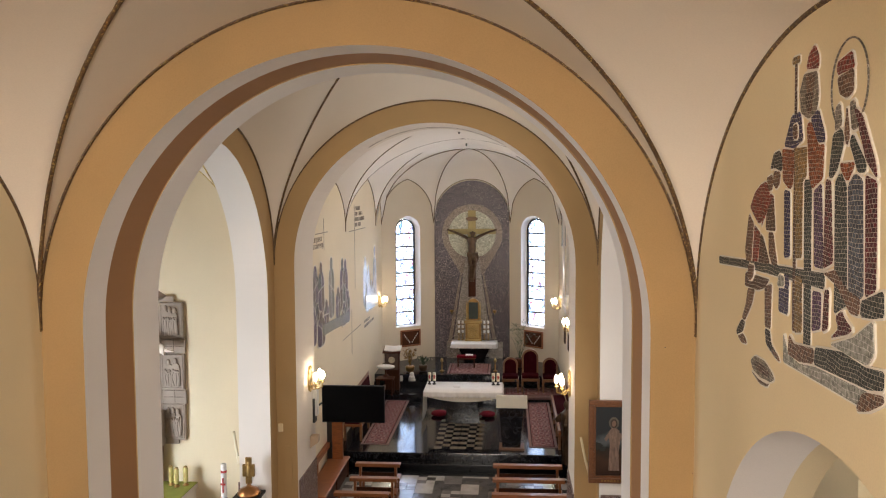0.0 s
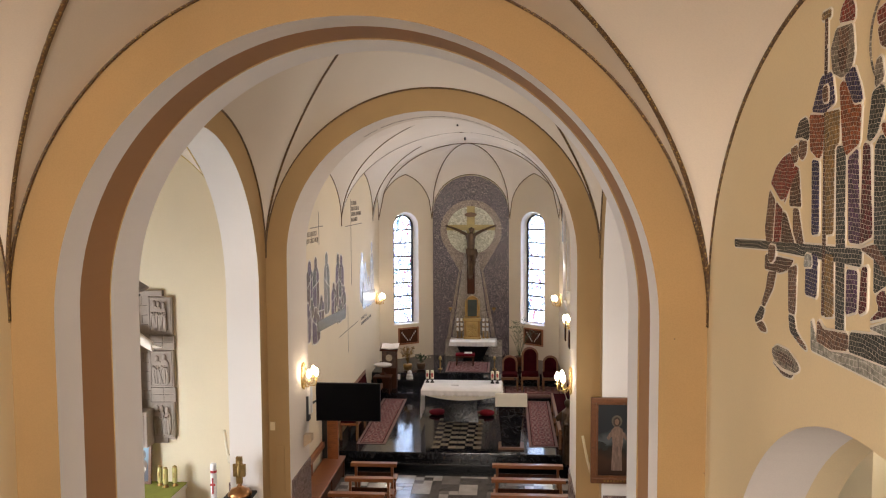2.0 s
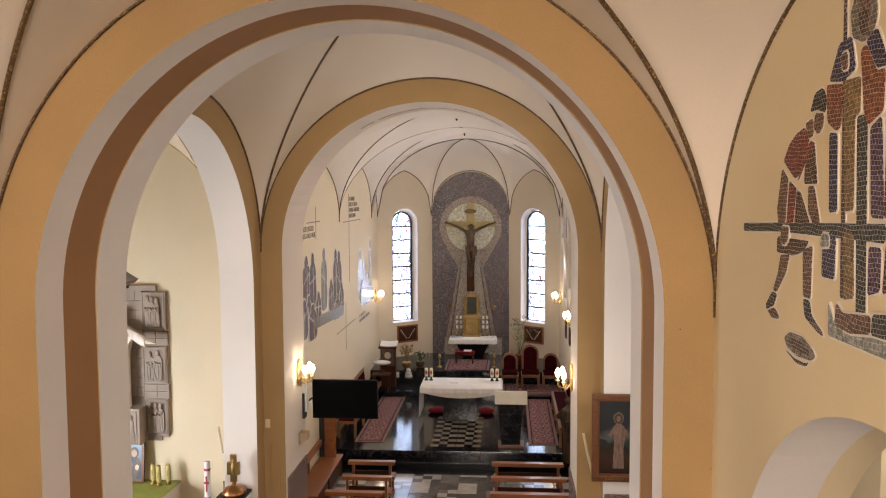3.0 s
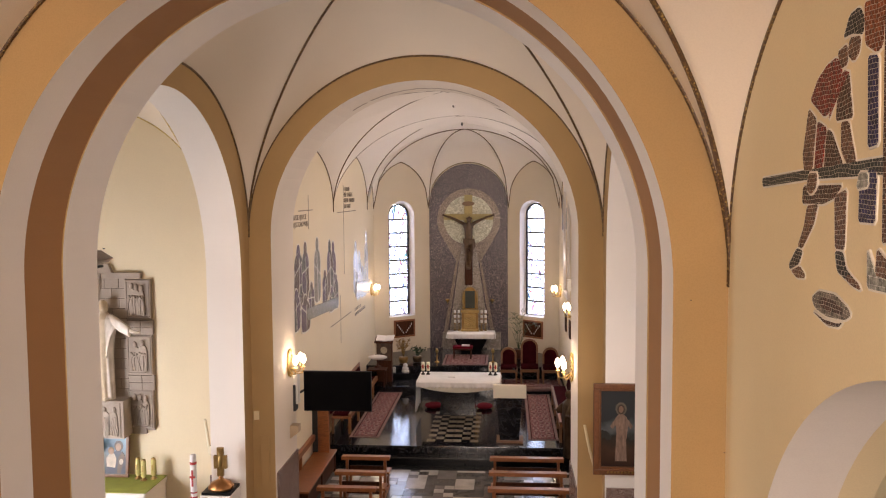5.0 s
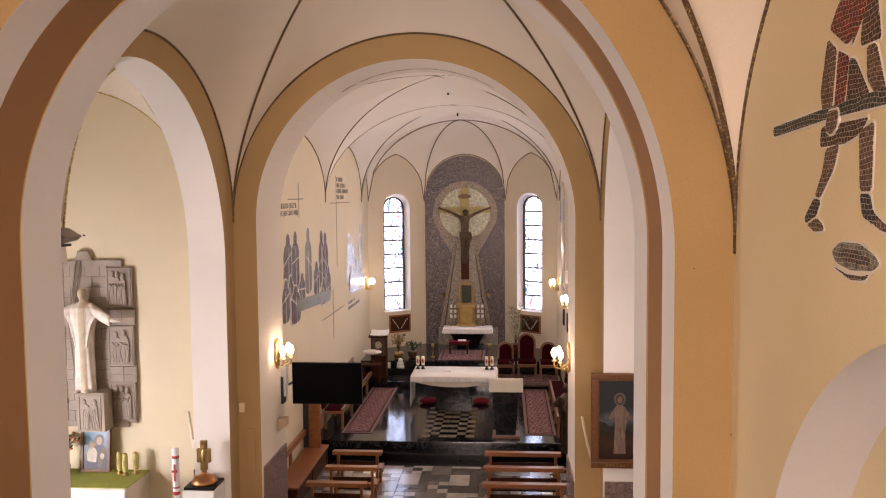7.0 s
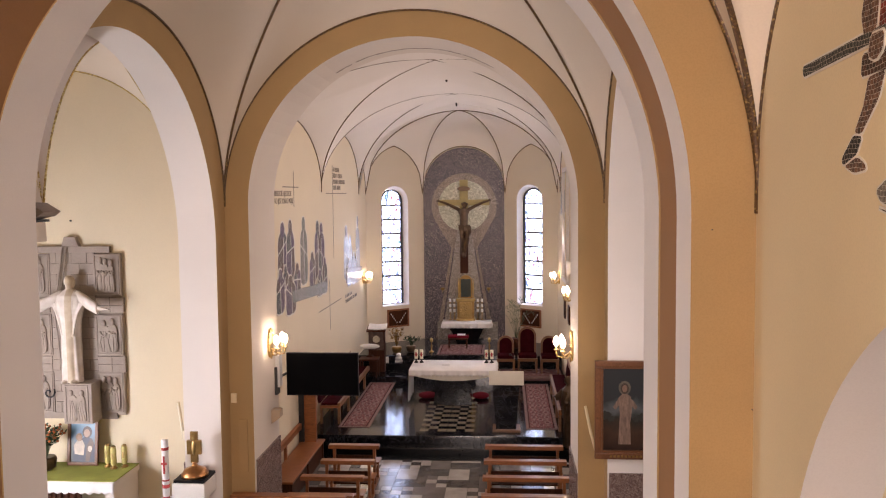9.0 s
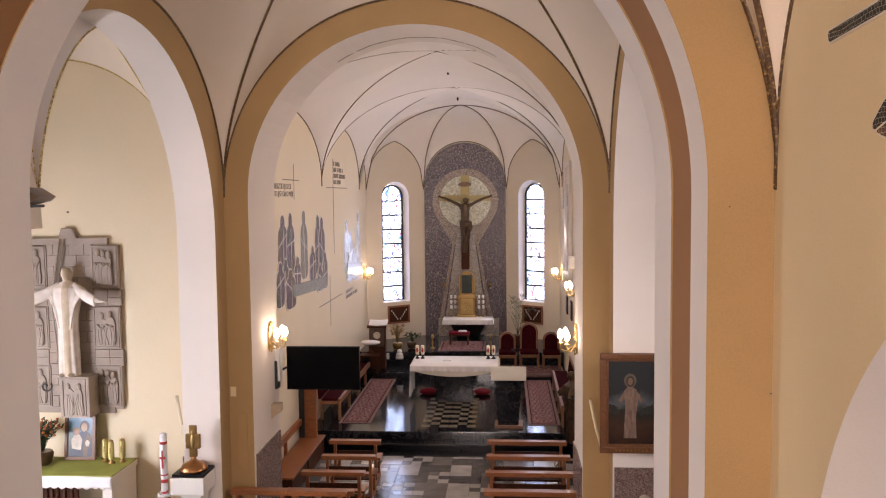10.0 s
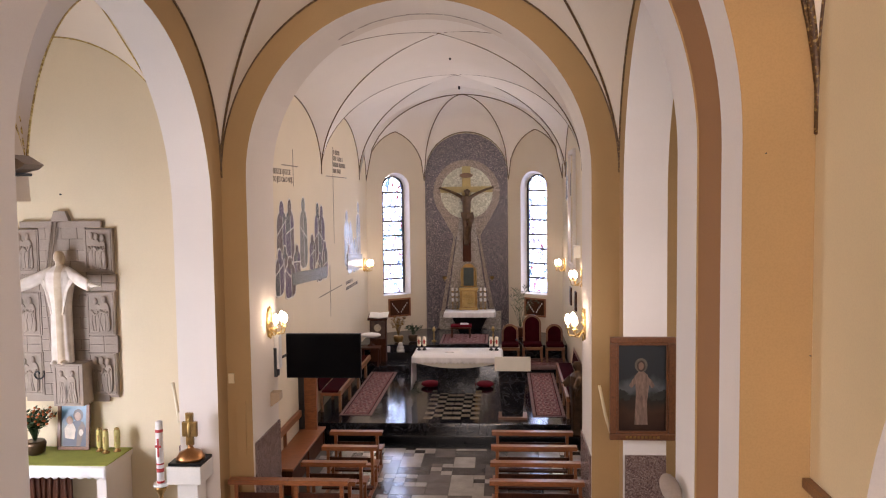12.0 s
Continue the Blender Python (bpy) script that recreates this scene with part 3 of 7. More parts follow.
# floors
F1, F2, F3 = 0.32, 0.49, 0.85
setting(part("floor", box(-9.2, 6.4, -6.3, 18.0, -0.3, -0.02), JOINT), "cement bed under the nave tiles", "floor")
setting(part("step", box(-2.75, 2.5, 17.72, 18.3, -0.02, 0.16, 0.008), STEPSTONE), "polished black marble step", "step")
setting(part("step", box(SX0, SX1, 17.4, 18.3, -0.02, 0.02, 0.004), STEPSTONE), "polished black marble floor edge", "step")
setting(part("sanctuary_floor", box(SX0, SX1, 18.05, 23.0, 0, F1, 0.008), MARBLE), "polished black veined marble sanctuary floor", "floor")
setting(part("sanctuary_floor", box(SX0, SX1, 22.9, 24.0, 0, F2, 0.008), MARBLE), "polished black marble upper step", "floor")
setting(part("step", box(-3.2, 0.7, 23.75, 24.1, F2, 0.67, 0.008), STEPSTONE), "polished black marble step", "step")
setting(part("sanctuary_floor", box(SX0, SX1, 24.0, 27.0, 0, F3, 0.008), MARBLE), "polished black marble apse floor", "floor")
setting(part("loft_floor", box(-3.14, 2.42, -6.0, -1.2, 3.4, 3.7), OAK), "wooden loft floor", "floor")


# ---- things in the sanctuary ----
def tray(bm, m):
    bmesh.ops.transform(bm, matrix=m, verts=bm.verts)
    return bm


def join(*bms):
    """Several meshes as one."""
    out = bms[0]
    for b in bms[1:]:
        me = bpy.data.meshes.new("tmp")
        b.to_mesh(me)
        b.free()
        out.from_mesh(me)
        bpy.data.meshes.remove(me)
    return out


def blob(c, r, bm=None, seg=14):
    bm = bm or bmesh.new()
    made = bmesh.ops.create_uvsphere(bm, u_segments=seg, v_segments=seg // 2 + 2, radius=1)["verts"]
    for v in made:
        v.co = Vector((c[0] + v.co.x * r[0], c[1] + v.co.y * r[1], c[2] + v.co.z * r[2]))
        for f in v.link_faces:
            f.smooth = True
    return bm


def robed_statue(h, spread, folds=9, seed=1):
    """A plain standing robed form with arms held out, h metres high, facing -y."""
    bm = bmesh.new()
    seg, rows_ = 48, 30
    rings = []
    for j in range(rows_ + 1):
        t = j / rows_
        z = t * 0.87 * h
        rx = h * (0.088 + 0.010 * (1 - t) ** 2 + 0.045 * math.exp(-((t - 0.86) / 0.16) ** 2)) * (1 if t < 0.93 else 1 - (t - 0.93) * 9)
        ry = h * (0.075 + 0.012 * math.exp(-((t - 0.8) / 0.2) ** 2)) * (1 if t < 0.93 else 1 - (t - 0.93) * 8)
        ring = []
        for i in range(seg):
            a = 2 * math.pi * i / seg
            w = 1 + 0.05 * (1 - t * 0.6) * math.sin(folds * a + seed + 1.5 * math.sin(3 * t))
            if abs(math.cos(a)) < 0.42 and math.sin(a) < 0 and t < 0.9:
                w += 0.06
            ring.append(bm.verts.new((rx * w * math.cos(a), ry * w * math.sin(a), z)))
        rings.append(ring)
    for a, b in zip(rings, rings[1:]):
        for i in range(seg):
            bm.faces.new((a[i], a[(i + 1) % seg], b[(i + 1) % seg], b[i]))
    bm.faces.new(rings[0][::-1])
    bm.faces.new(rings[-1])
    blob((0, -0.02 * h, 0.945 * h), (0.038 * h, 0.048 * h, 0.055 * h), bm)
    blob((0, 0.015 * h, 0.925 * h), (0.046 * h, 0.040 * h, 0.070 * h), bm)
    tube([(0, 0, 0.82 * h), (0, -0.01 * h, 0.91 * h)], 0.032 * h, 10, bm)
    for s in (-1, 1):
        blob((s * 0.045 * h, -0.075 * h, 0.012 * h), (0.028 * h, 0.05 * h, 0.018 * h), bm, 10)
        tip = Vector((s * spread * h, -0.12 * h, 0.70 * h))
        root = Vector((s * 0.075 * h, 0, 0.825 * h))
        # a wide sleeve that deepens towards the wrist
        rings = []
        for j in range(13):
            t = j / 12
            c = root.lerp(tip, 0.84 * t)
            ry_, rz_ = h * (0.042 - 0.006 * t), h * (0.038 + 0.010 * t)
            drop = h * 0.045 * math.sin(math.pi * min(1, t * 0.9)) * (1 - 0.5 * t)
            ring = []
            for i in range(16):
                a = 2 * math.pi * i / 16
                fold = 1 + 0.06 * math.sin(4 * a + 9 * t)
                ring.append(bm.verts.new((c.x, c.y + ry_ * fold * math.cos(a), c.z - 0.02 * h * t + rz_ * fold * math.sin(a) - (drop if math.sin(a) < 0 else 0))))
            rings.append(ring)
        for a, b in zip(rings, rings[1:]):
            for i in range(16):
                bm.faces.new((a[i], a[(i + 1) % 16], b[(i + 1) % 16], b[i]))
        bm.faces.new(rings[0])
        bm.faces.new(rings[-1])
        tube([root.lerp(tip, 0.8) - Vector((0, 0, 0.015 * h)), tip], 0.022 * h, 10, bm, 0.9)
        blob(tip + Vector((s * 0.02 * h, 0, 0)), (0.035 * h, 0.022 * h, 0.014 * h), bm, 10)
        for k in range(4):
            f0 = tip + Vector((s * 0.04 * h, (k - 1.5) * 0.009 * h, 0))
            tube([f0, f0 + Vector((s * 0.032 * h, -0.004 * h, -0.006 * h))], 0.006 * h, 6, bm)
        # robe folds that fall from the arm to the hip
        for k in range(3):
            tube([(s * (0.15 - 0.03 * k) * h, -0.045 * h, 0.74 * h), (s * (0.105 - 0.012 * k) * h, -0.068 * h, (0.66 - 0.03 * k) * h), (s * (0.075 - 0.01 * k) * h, -0.075 * h, (0.54 - 0.05 * k) * h)], 0.013 * h, 6, bm, 0.4)
    return bm


# mosaic wall of the apse
def lunette_outline(x0, x1, z0, spring, peak, n=24):
    c, r = (x0 + x1) / 2, (x1 - x0) / 2
    return [(x0, z0), (x1, z0)] + [(c + r * math.cos(t), spring + (peak - spring) * math.sin(t) ** 0.9 if t not in (0,) else spring) for t in [math.pi * k / n for k in range(1, n)]] + [(x0, spring)]


def on_apse(off):
    return lambda u, v, d: (u, AY - off - d, v)


MX = -0.29
mos = thing("apse_mosaic", (MX, AY, F3), "dark violet mosaic wall with pale halo and rays", "mosaic")
for name, outline, off, m, lab in (
    ("field", lunette_outline(-1.57, 0.98, F3 + 0.005, 5.45, 6.88), 0.004, DARKMOSAIC, ""),
    ("ring", arc(MX, 5.06, 1.02, -28, 208, 40) + [(MX - 0.40, 3.72), (MX + 0.40, 3.72)], 0.030, RING, "pinkish mosaic ring"),
    ("halo", arc(MX, 5.06, 0.80, 0, 352, 44), 0.044, HALO, "pale green mosaic disc"),
    ("ray", [(MX - 0.22, 4.30), (MX + 0.22, 4.30), (MX + 0.72, F3 + 0.03), (MX - 0.72, F3 + 0.03)], 0.056, RAY, "pale mosaic beam"),
    ("ray", [(MX - 0.30, 4.33), (MX - 0.25, 4.33), (MX - 0.78, F3 + 0.03), (MX - 0.92, F3 + 0.03)], 0.064, RING, "pinkish mosaic beam"),
    ("ray", [(MX + 0.25, 4.33), (MX + 0.30, 4.33), (MX + 0.92, F3 + 0.03), (MX + 0.78, F3 + 0.03)], 0.064, RING, "pinkish mosaic beam"),
):
    part(name, tray(slab(outline, 0.02 if name == "field" else 0.008, on_apse(off)), mos.matrix_world.inverted()), m, mos, lab)

# crucifix
cr = thing("cross", (MX + 0.0, AY - 0.08, 2.95), "tall gilded wooden cross on the apse wall", "cross")
part("upright", box(-0.13, 0.13, -0.10, 0, 1.5, 2.92, 0.008), CROSSGOLD, cr)
part("shaft", box(-0.125, 0.125, -0.095, 0, 0, 1.5, 0.008), DARKWOOD, cr, "dark brown lower shaft")
part("crossbar", box(-0.80, 0.80, -0.13, -0.012, 2.12, 2.30, 0.008), CROSSGOLD, cr)
part("title_board", slab(arc(0, 2.64, 0.20, 0, 345, 22, 0.075), 0.03, lambda u, v, d: (u, -0.12 - d, v), None, 0.006), BRONZE, cr, "small dark bronze title board")


def welded(bm, name, material, m, voxel):
    """Overlapping forms fused into one smooth body."""
    ob = part(name, bm, material)
    mod = ob.modifiers.new("weld", "REMESH")
    mod.mode, mod.voxel_size, mod.use_smooth_shade = "VOXEL", voxel, True
    me = bpy.data.meshes.new_from_object(ob.evaluated_get(bpy.context.evaluated_depsgraph_get()))
    ob.modifiers.remove(mod)
    ob.data = me
    if not me.materials:
        me.materials.append(material)
    ob.matrix_world = m
    return ob


bm = bmesh.new()
for s in (-1, 1):
    tube([(s * 0.76, -0.02, 0.74), (s * 0.60, -0.04, 0.70), (s * 0.42, -0.06, 0.62), (s * 0.24, -0.08, 0.53), (s * 0.12, -0.09, 0.46)], 0.030, 10, bm, 1.9)
    blob((s * 0.80, -0.02, 0.76), (0.05, 0.025, 0.035), bm, 10)
    tube([(s * 0.075, -0.08, -0.08), (s * 0.085 + 0.03, -0.19, -0.30), (s * 0.07 + 0.04, -0.20, -0.42), (s * 0.05, -0.10, -0.66), (s * 0.035, -0.06, -0.86), (s * 0.03, -0.13, -0.98)], 0.082, 10, bm, 0.5)
tube([(0, -0.08, 0.50), (0, -0.10, 0.36), (0.01, -0.09, 0.20), (0, -0.08, 0.06), (0, -0.08, -0.08)], 0.145, 14, bm, 0.78)
blob((0, -0.10, 0.40), (0.17, 0.09, 0.12), bm)
tube([(0, -0.08, 0.48), (0.02, -0.13, 0.58)], 0.05, 10, bm)
blob((0.03, -0.16, 0.62), (0.075, 0.085, 0.105), bm)
tube([(0.03 + 0.085 * math.cos(a), -0.15 + 0.09 * math.sin(a), 0.66 + 0.02 * math.sin(3 * a)) for a in [0.6 * k for k in range(12)]], 0.022, 6, bm)
blob((0, -0.09, -0.08), (0.17, 0.12, 0.12), bm)
for k in range(5):
    tube([(-0.16, -0.14, 0.0 - 0.03 * k), (0.02, -0.21, -0.05 - 0.035 * k), (0.17, -0.13, -0.02 - 0.03 * k)], 0.022, 6, bm)
tube([(0.16, -0.13, 0.0), (0.21, -0.13, -0.14), (0.19, -0.12, -0.30)], 0.045, 8, bm, 0.5)
corpus = welded(bm, "statue", BRONZE, pose(MX, AY - 0.20, 4.46), 0.014)
tagged(corpus, "dark bronze crucifix figure fixed on the gilded cross", "statue")

# high altar table against the mosaic
ma = thing("high_altar", (-0.20, 26.15, F3), "black marble altar table with white linen cloth", "altar")
part("tabletop", box(-0.73, 0.73, -0.33, 0.36, 0.56, 0.64, 0.006), MARBLE, ma)
bm = bmesh.new()
for f0, f1, z0, z1 in (((-0.40, 0.40, -0.18, 0.3), (-0.56, 0.56, -0.25, 0.3), 0.0, 0.56),):
    lo = [bm.verts.new((x, y, z0)) for x, y in ((f0[0] + 0.1, f0[2]), (f0[1] - 0.1, f0[2]), (f0[1] - 0.1, f0[3]), (f0[0] + 0.1, f0[3]))]
    hi = [bm.verts.new((x, y, z1)) for x, y in ((f1[0], f1[2]), (f1[1], f1[2]), (f1[1], f1[3]), (f1[0], f1[3]))]
    bm.faces.new(lo[::-1])
    bm.faces.new(hi)
    for i in range(4):
        bm.faces.new((lo[i], lo[(i + 1) % 4], hi[(i + 1) % 4], hi[i]))
part("base", bm, STEPSTONE, ma, "tapered black marble base")
for s in (-1, 1):
    part("side_panel", box(min(s * 0.5, s * 0.95), max(s * 0.5, s * 0.95), 0.42, 0.50, 0, 0.56, 0.01), RAY, ma, "grey granite panel")


def cloth(name, x0, x1, y0, y1, z, front, sides, material, label, category, scallop=0.02, n=60):
    """A cloth that lies on a table and hangs with soft folds and a scalloped hem."""
    bm = bmesh.new()
    rows_ = []
    m = 8
    lines_ = [(y1, z, 0), (y0, z, 0)] + [(y0 - 0.012, z - front * (k + 1) / m, (k + 1) / m) for k in range(m)]
    for y, zz, t in lines_:
        row = []
        for i in range(n + 1):
            s = i / n
            wave = 0.010 * t * math.sin(s * 50) + 0.006 * t * math.sin(s * 91 + 1)
            hem = -scallop * abs(math.sin(s * n * 0.75)) if t == 1 else 0
            row.append(bm.verts.new((x0 + (x1 - x0) * s, y + wave - 0.006 * t, zz + hem)))
        rows_.append(row)
    for a, b in zip(rows_, rows_[1:]):
        for i in range(n):
            bm.faces.new((a[i], a[i + 1], b[i + 1], b[i])).smooth = True
    for xs, sgn, drop in ((x0, -1, sides[0]), (x1, 1, sides[1])):
        if drop <= 0:
            continue
        side_rows = []
        for k in range(m + 1):
            t = k / m
            side_rows.append([bm.verts.new((xs + sgn * (0.004 + t * 0.02 * (1 + math.sin(j * 1.3))), y0 + (y1 - y0) * j / 16, z - drop * t - (scallop * abs(math.sin(j * 0.8)) if t == 1 else 0))) for j in range(17)])
        for a, b in zip(side_rows, side_rows[1:]):
            for j in range(16):
                bm.faces.new((a[j], a[j + 1], b[j + 1], b[j])).smooth = True
    ob = part(name, bm, material)
    mod = ob.modifiers.new("thick", "SOLIDIFY")
    mod.thickness = 0.004
    return tagged(ob, label, category)


cloth("altar_cloth", -0.95, 0.55, 25.80, 26.5, F3 + 0.650, 0.15, (0.15, 0.15), LINEN, "white lace-edged linen cloth on the high altar", "cloth", 0.015)

tab = thing("tabernacle", (-0.24, 26.40, F3 + 0.656), "gilded relief tabernacle on the high altar", "tabernacle")
part("body", box(-0.26, 0.26, -0.16, 0.16, 0, 0.66, 0.012), BRASS, tab)
part("cornice", box(-0.29, 0.29, -0.19, 0.17, 0.60, 0.68, 0.012), GOLD, tab)
part("plinth", box(-0.29, 0.29, -0.19, 0.17, 0, 0.06, 0.012), GOLD, tab)
door = part("door", box(-0.19, 0.19, -0.185, -0.155, 0.10, 0.57, 0.01), GOLD, tab, "embossed gilt door")
bm = bmesh.new()
for k in range(26):
    a, rr = k * 2.4, 0.02 + 0.145 * math.sqrt(k / 26)
    blob((rr * math.cos(a), -0.185, 0.335 + 1.2 * rr * math.sin(a)), (0.035, 0.014, 0.03), bm, 8)
part("embossing", bm, GOLD, door)
ic = thing("icon_shrine", (-0.24, 26.46, F3 + 1.336), "arched gilt icon frame with dark panel", "icon")
outer = [(-0.20, 0), (0.20, 0)] + arc(0, 0.52, 0.20, 0, 180, 16)
part("frame", slab(outer, 0.08, lambda u, v, d: (u, 0.05 - d, v), None, 0.012), BRASS, ic)
part("panel", box(-0.155, 0.155, -0.045, -0.028, 0.04, 0.60, 0.004), surface("dark_green_icon", (0.02, 0.035, 0.03), 0.35, 0.3, 8), ic, "dark green painted panel")
for s in (-1, 1):
    part("pinnacle", turned([(0.02, 0), (0.03, 0.05), (0.015, 0.1), (0.03, 0.3), (0.012, 0.55), (0.004, 0.62)], 10, None, (s * 0.225, 0.02, 0)), GOLD, ic)


def candle_stand(at):
    st = thing("candlestick", at, "brass altar candlestick with stacked white candle cups", "candlestick", "candlesticks on the high altar")
    part("foot", turned([(0.05, 0), (0.05, 0.015), (0.02, 0.03), (0.012, 0.06), (0.012, 0.62)], 12), BRASS, st)
    for z in (0.24, 0.40, 0.56):
        cup = part("candle", turned([(0.03, z), (0.036, z + 0.02), (0.036, z + 0.10), (0.02, z + 0.105)], 12), LINEN, st, "white candle cup")
        part("collar", turned([(0.02, z - 0.03), (0.04, z - 0.01), (0.038, z)], 12), BRASS, cup)
    return st


first = candle_stand((-0.73, 26.42, F3 + 0.654))
for x in (-0.60, 0.13, 0.26):
    copy_thing(first, pose(x, 26.42, F3 + 0.654))
bw = thing("votive_lamp", (-0.98, AY - 0.03, 2.42), "small gilt votive lamp on the mosaic", "lamp", "votive lamps")
part("bracket", tube([(0, 0, -0.05), (0, -0.08, -0.08), (0, -0.14, 0)], 0.012, 8), GOLD, bw)
part("bowl", turned([(0.02, 0), (0.06, 0.03), (0.07, 0.08), (0.05, 0.10)], 14, None, (0, -0.14, -0.02)), BRASS, bw)
copy_thing(bw, pose(0.47, AY - 0.03, 2.42))
pole = thing("altar_bell_stand", (-1.16, 24.55, F3), "slim brass candle post beside the altar steps", "candlestick", "brass posts")
part("post", turned([(0.07, 0), (0.07, 0.02), (0.015, 0.05), (0.03, 0.18), (0.012, 0.26), (0.03, 0.3)], 12), BRASS, pole)
part("bell", turned([(0.05, 0.3), (0.05, 0.36), (0.02, 0.42)], 12), GOLD, pole)
copy_thing(pole, pose(0.52, 24.6, F3))

# plaques below the apse windows
for n, (spot, d, out, length) in enumerate(WIN):
    uc = length * (0.53 if n == 0 else 0.50)
    ang = math.degrees(math.atan2(d.y, d.x))
    pl = thing("wall_plaque", spot(uc, 1.33, 0), "dark wooden plaque with rows of pale votive tokens", "plaque", "plaques under the windows", ang)
    part("board", box(-0.36, 0.36, -0.03, 0, 0, 0.52, 0.006), DARKWOOD, pl)
    for x0, x1, z0, z1 in ((-0.38, 0.38, 0.49, 0.54), (-0.38, 0.38, -0.02, 0.03), (-0.38, -0.33, 0.03, 0.49), (0.33, 0.38, 0.03, 0.49)):
        part("frame_bar", box(x0, x1, -0.045, 0, z0, z1, 0.006), PEW, pl)
    for k in range(5):
        for s in (-1, 1):
            part("token", box(s * (0.05 + 0.05 * k) - 0.012, s * (0.05 + 0.05 * k) + 0.012, -0.038, -0.028, 0.10 + 0.065 * k, 0.15 + 0.065 * k), PLASTICW, pl)

# wall mosaics: groups of robed forms as plain patches
S_RED = tesserae("red_tesserae", (0.26, 0.022, 0.012), (0.10, 0.012, 0.010))
S_ORANGE = tesserae("orange_tesserae", (0.32, 0.075, 0.018), (0.15, 0.035, 0.012))
S_BLUE = tesserae("blue_tesserae", (0.030, 0.026, 0.11), (0.022, 0.014, 0.045))
S_VIOLET = tesserae("violet_tesserae", (0.11, 0.05, 0.12), (0.04, 0.02, 0.05))
S_MAROON = tesserae("maroon_tesserae", (0.13, 0.010, 0.018), (0.045, 0.007, 0.012))
S_SLATE = tesserae("slate_tesserae", (0.055, 0.064, 0.058), (0.018, 0.022, 0.02))
S_BLUEGREY = tesserae("blue_grey_tesserae", (0.09, 0.105, 0.14), (0.045, 0.05, 0.07))
S_GREY = tesserae("grey_tesserae", (0.24, 0.20, 0.16), (0.11, 0.095, 0.075))
S_GOLD = tesserae("gold_tesserae", (0.30, 0.17, 0.05), (0.13, 0.085, 0.035))
S_BROWN = tesserae("brown_tesserae", (0.11, 0.042, 0.024), (0.04, 0.02, 0.014))
S_SKIN = tesserae("tan_tesserae", (0.20, 0.095, 0.055), (0.09, 0.045, 0.03))
S_BLACK = tesserae("black_tesserae", (0.014, 0.013, 0.013), (0.035, 0.03, 0.03))
S_SILVER = tesserae("silver_tesserae", (0.34, 0.34, 0.30), (0.24, 0.24, 0.21), 0.03, (0.55, 0.53, 0.5), 0.25)
# silver made lighter to paint in the window glare on the stones
S_GLARE = tesserae("glare_silver_tesserae", (0.62, 0.63, 0.66), (0.46, 0.48, 0.52), 0.03, (0.6, 0.6, 0.6), 0.2)
GROUT = surface("white_mosaic_outline", (0.78, 0.73, 0.64), 0.8, 0.08, 4, 60, 0.2)
panel = thing("wall_mosaic", (2.42, 4.0, 5.4), "coloured stone mosaic of plain robed forms on cream wall", "mosaic")
inv = panel.matrix_world.inverted()


def clipped(outline, at, side):
    """The part of an outline on one side of u = at."""
    out_ = []
    for (u0, v0), (u1, v1) in zip(outline, outline[1:] + outline[:1]):
        in0, in1 = (u0 - at) * side >= 0, (u1 - at) * side >= 0
        if in0:
            out_.append((u0, v0))
        if in0 != in1:
            t = (at - u0) / (u1 - u0)
            out_.append((at, v0 + (v1 - v0) * t))
    return out_


def rounded(outline, cut=0.022):
    """The outline with its corners taken off, at most cut metres along each edge."""
    out_ = []
    for (u0, v0), (u1, v1) in zip(outline, outline[1:] + outline[:1]):
        k = min(0.22, cut / max(1e-6, math.hypot(u1 - u0, v1 - v0)))
        out_ += [(u0 + (u1 - u0) * k, v0 + (v1 - v0) * k), (u1 - (u1 - u0) * k, v1 - (v1 - v0) * k)]
    return out_


def grown(outline, d):
    """The outline moved outwards by d along its edge normals."""
    area = sum(u0 * v1 - u1 * v0 for (u0, v0), (u1, v1) in zip(outline, outline[1:] + outline[:1]))
    sgn = 1 if area > 0 else -1
    out_ = []
    for k in range(len(outline)):
        p, q, r = Vector(outline[k - 1]), Vector(outline[k]), Vector(outline[(k + 1) % len(outline)])
        n1, n2 = (q - p).normalized(), (r - q).normalized()
        n1, n2 = Vector((n1.y, -n1.x)) * sgn, Vector((n2.y, -n2.x)) * sgn
        m = n1 + n2
        m = m.normalized() / max(0.6, m.normalized().dot(n1)) if m.length > 0.1 else n1
        out_.append((q.x + m.x * d, q.y + m.y * d))
    return out_


def mosaic(material, outline, split=True):
    """One patch of mosaic stones on a thin white outline bed."""
    outline = rounded(outline, 0.014)
    step = 0.00016 * sum(1 for o in panel.children if o.name.startswith("bed"))
    part("bed", tray(slab(grown(outline, 0.010), 0.001 + step, lambda u, v, d: (2.4195 - d, u, v)), inv), GROUT, panel)
    lo, hi = min(u for u, v in outline), max(u for u, v in outline)
    tall = max(v for u, v in outline) - min(v for u, v in outline)
    count = max(1, round((hi - lo) / 0.16)) if tall > 0.3 and split else 1
    for k in range(count):
        a, b = lo + (hi - lo) * k / count + (0.005 if k else -1), lo + (hi - lo) * (k + 1) / count - (0.005 if k < count - 1 else -1)
        strip = clipped(clipped(outline, a, 1), b, -1)
        if len(strip) > 2:
            part("patch", tray(slab(strip, 0.0035 + step, lambda u, v, d: (2.419 - d, u, v)), inv), material, panel)


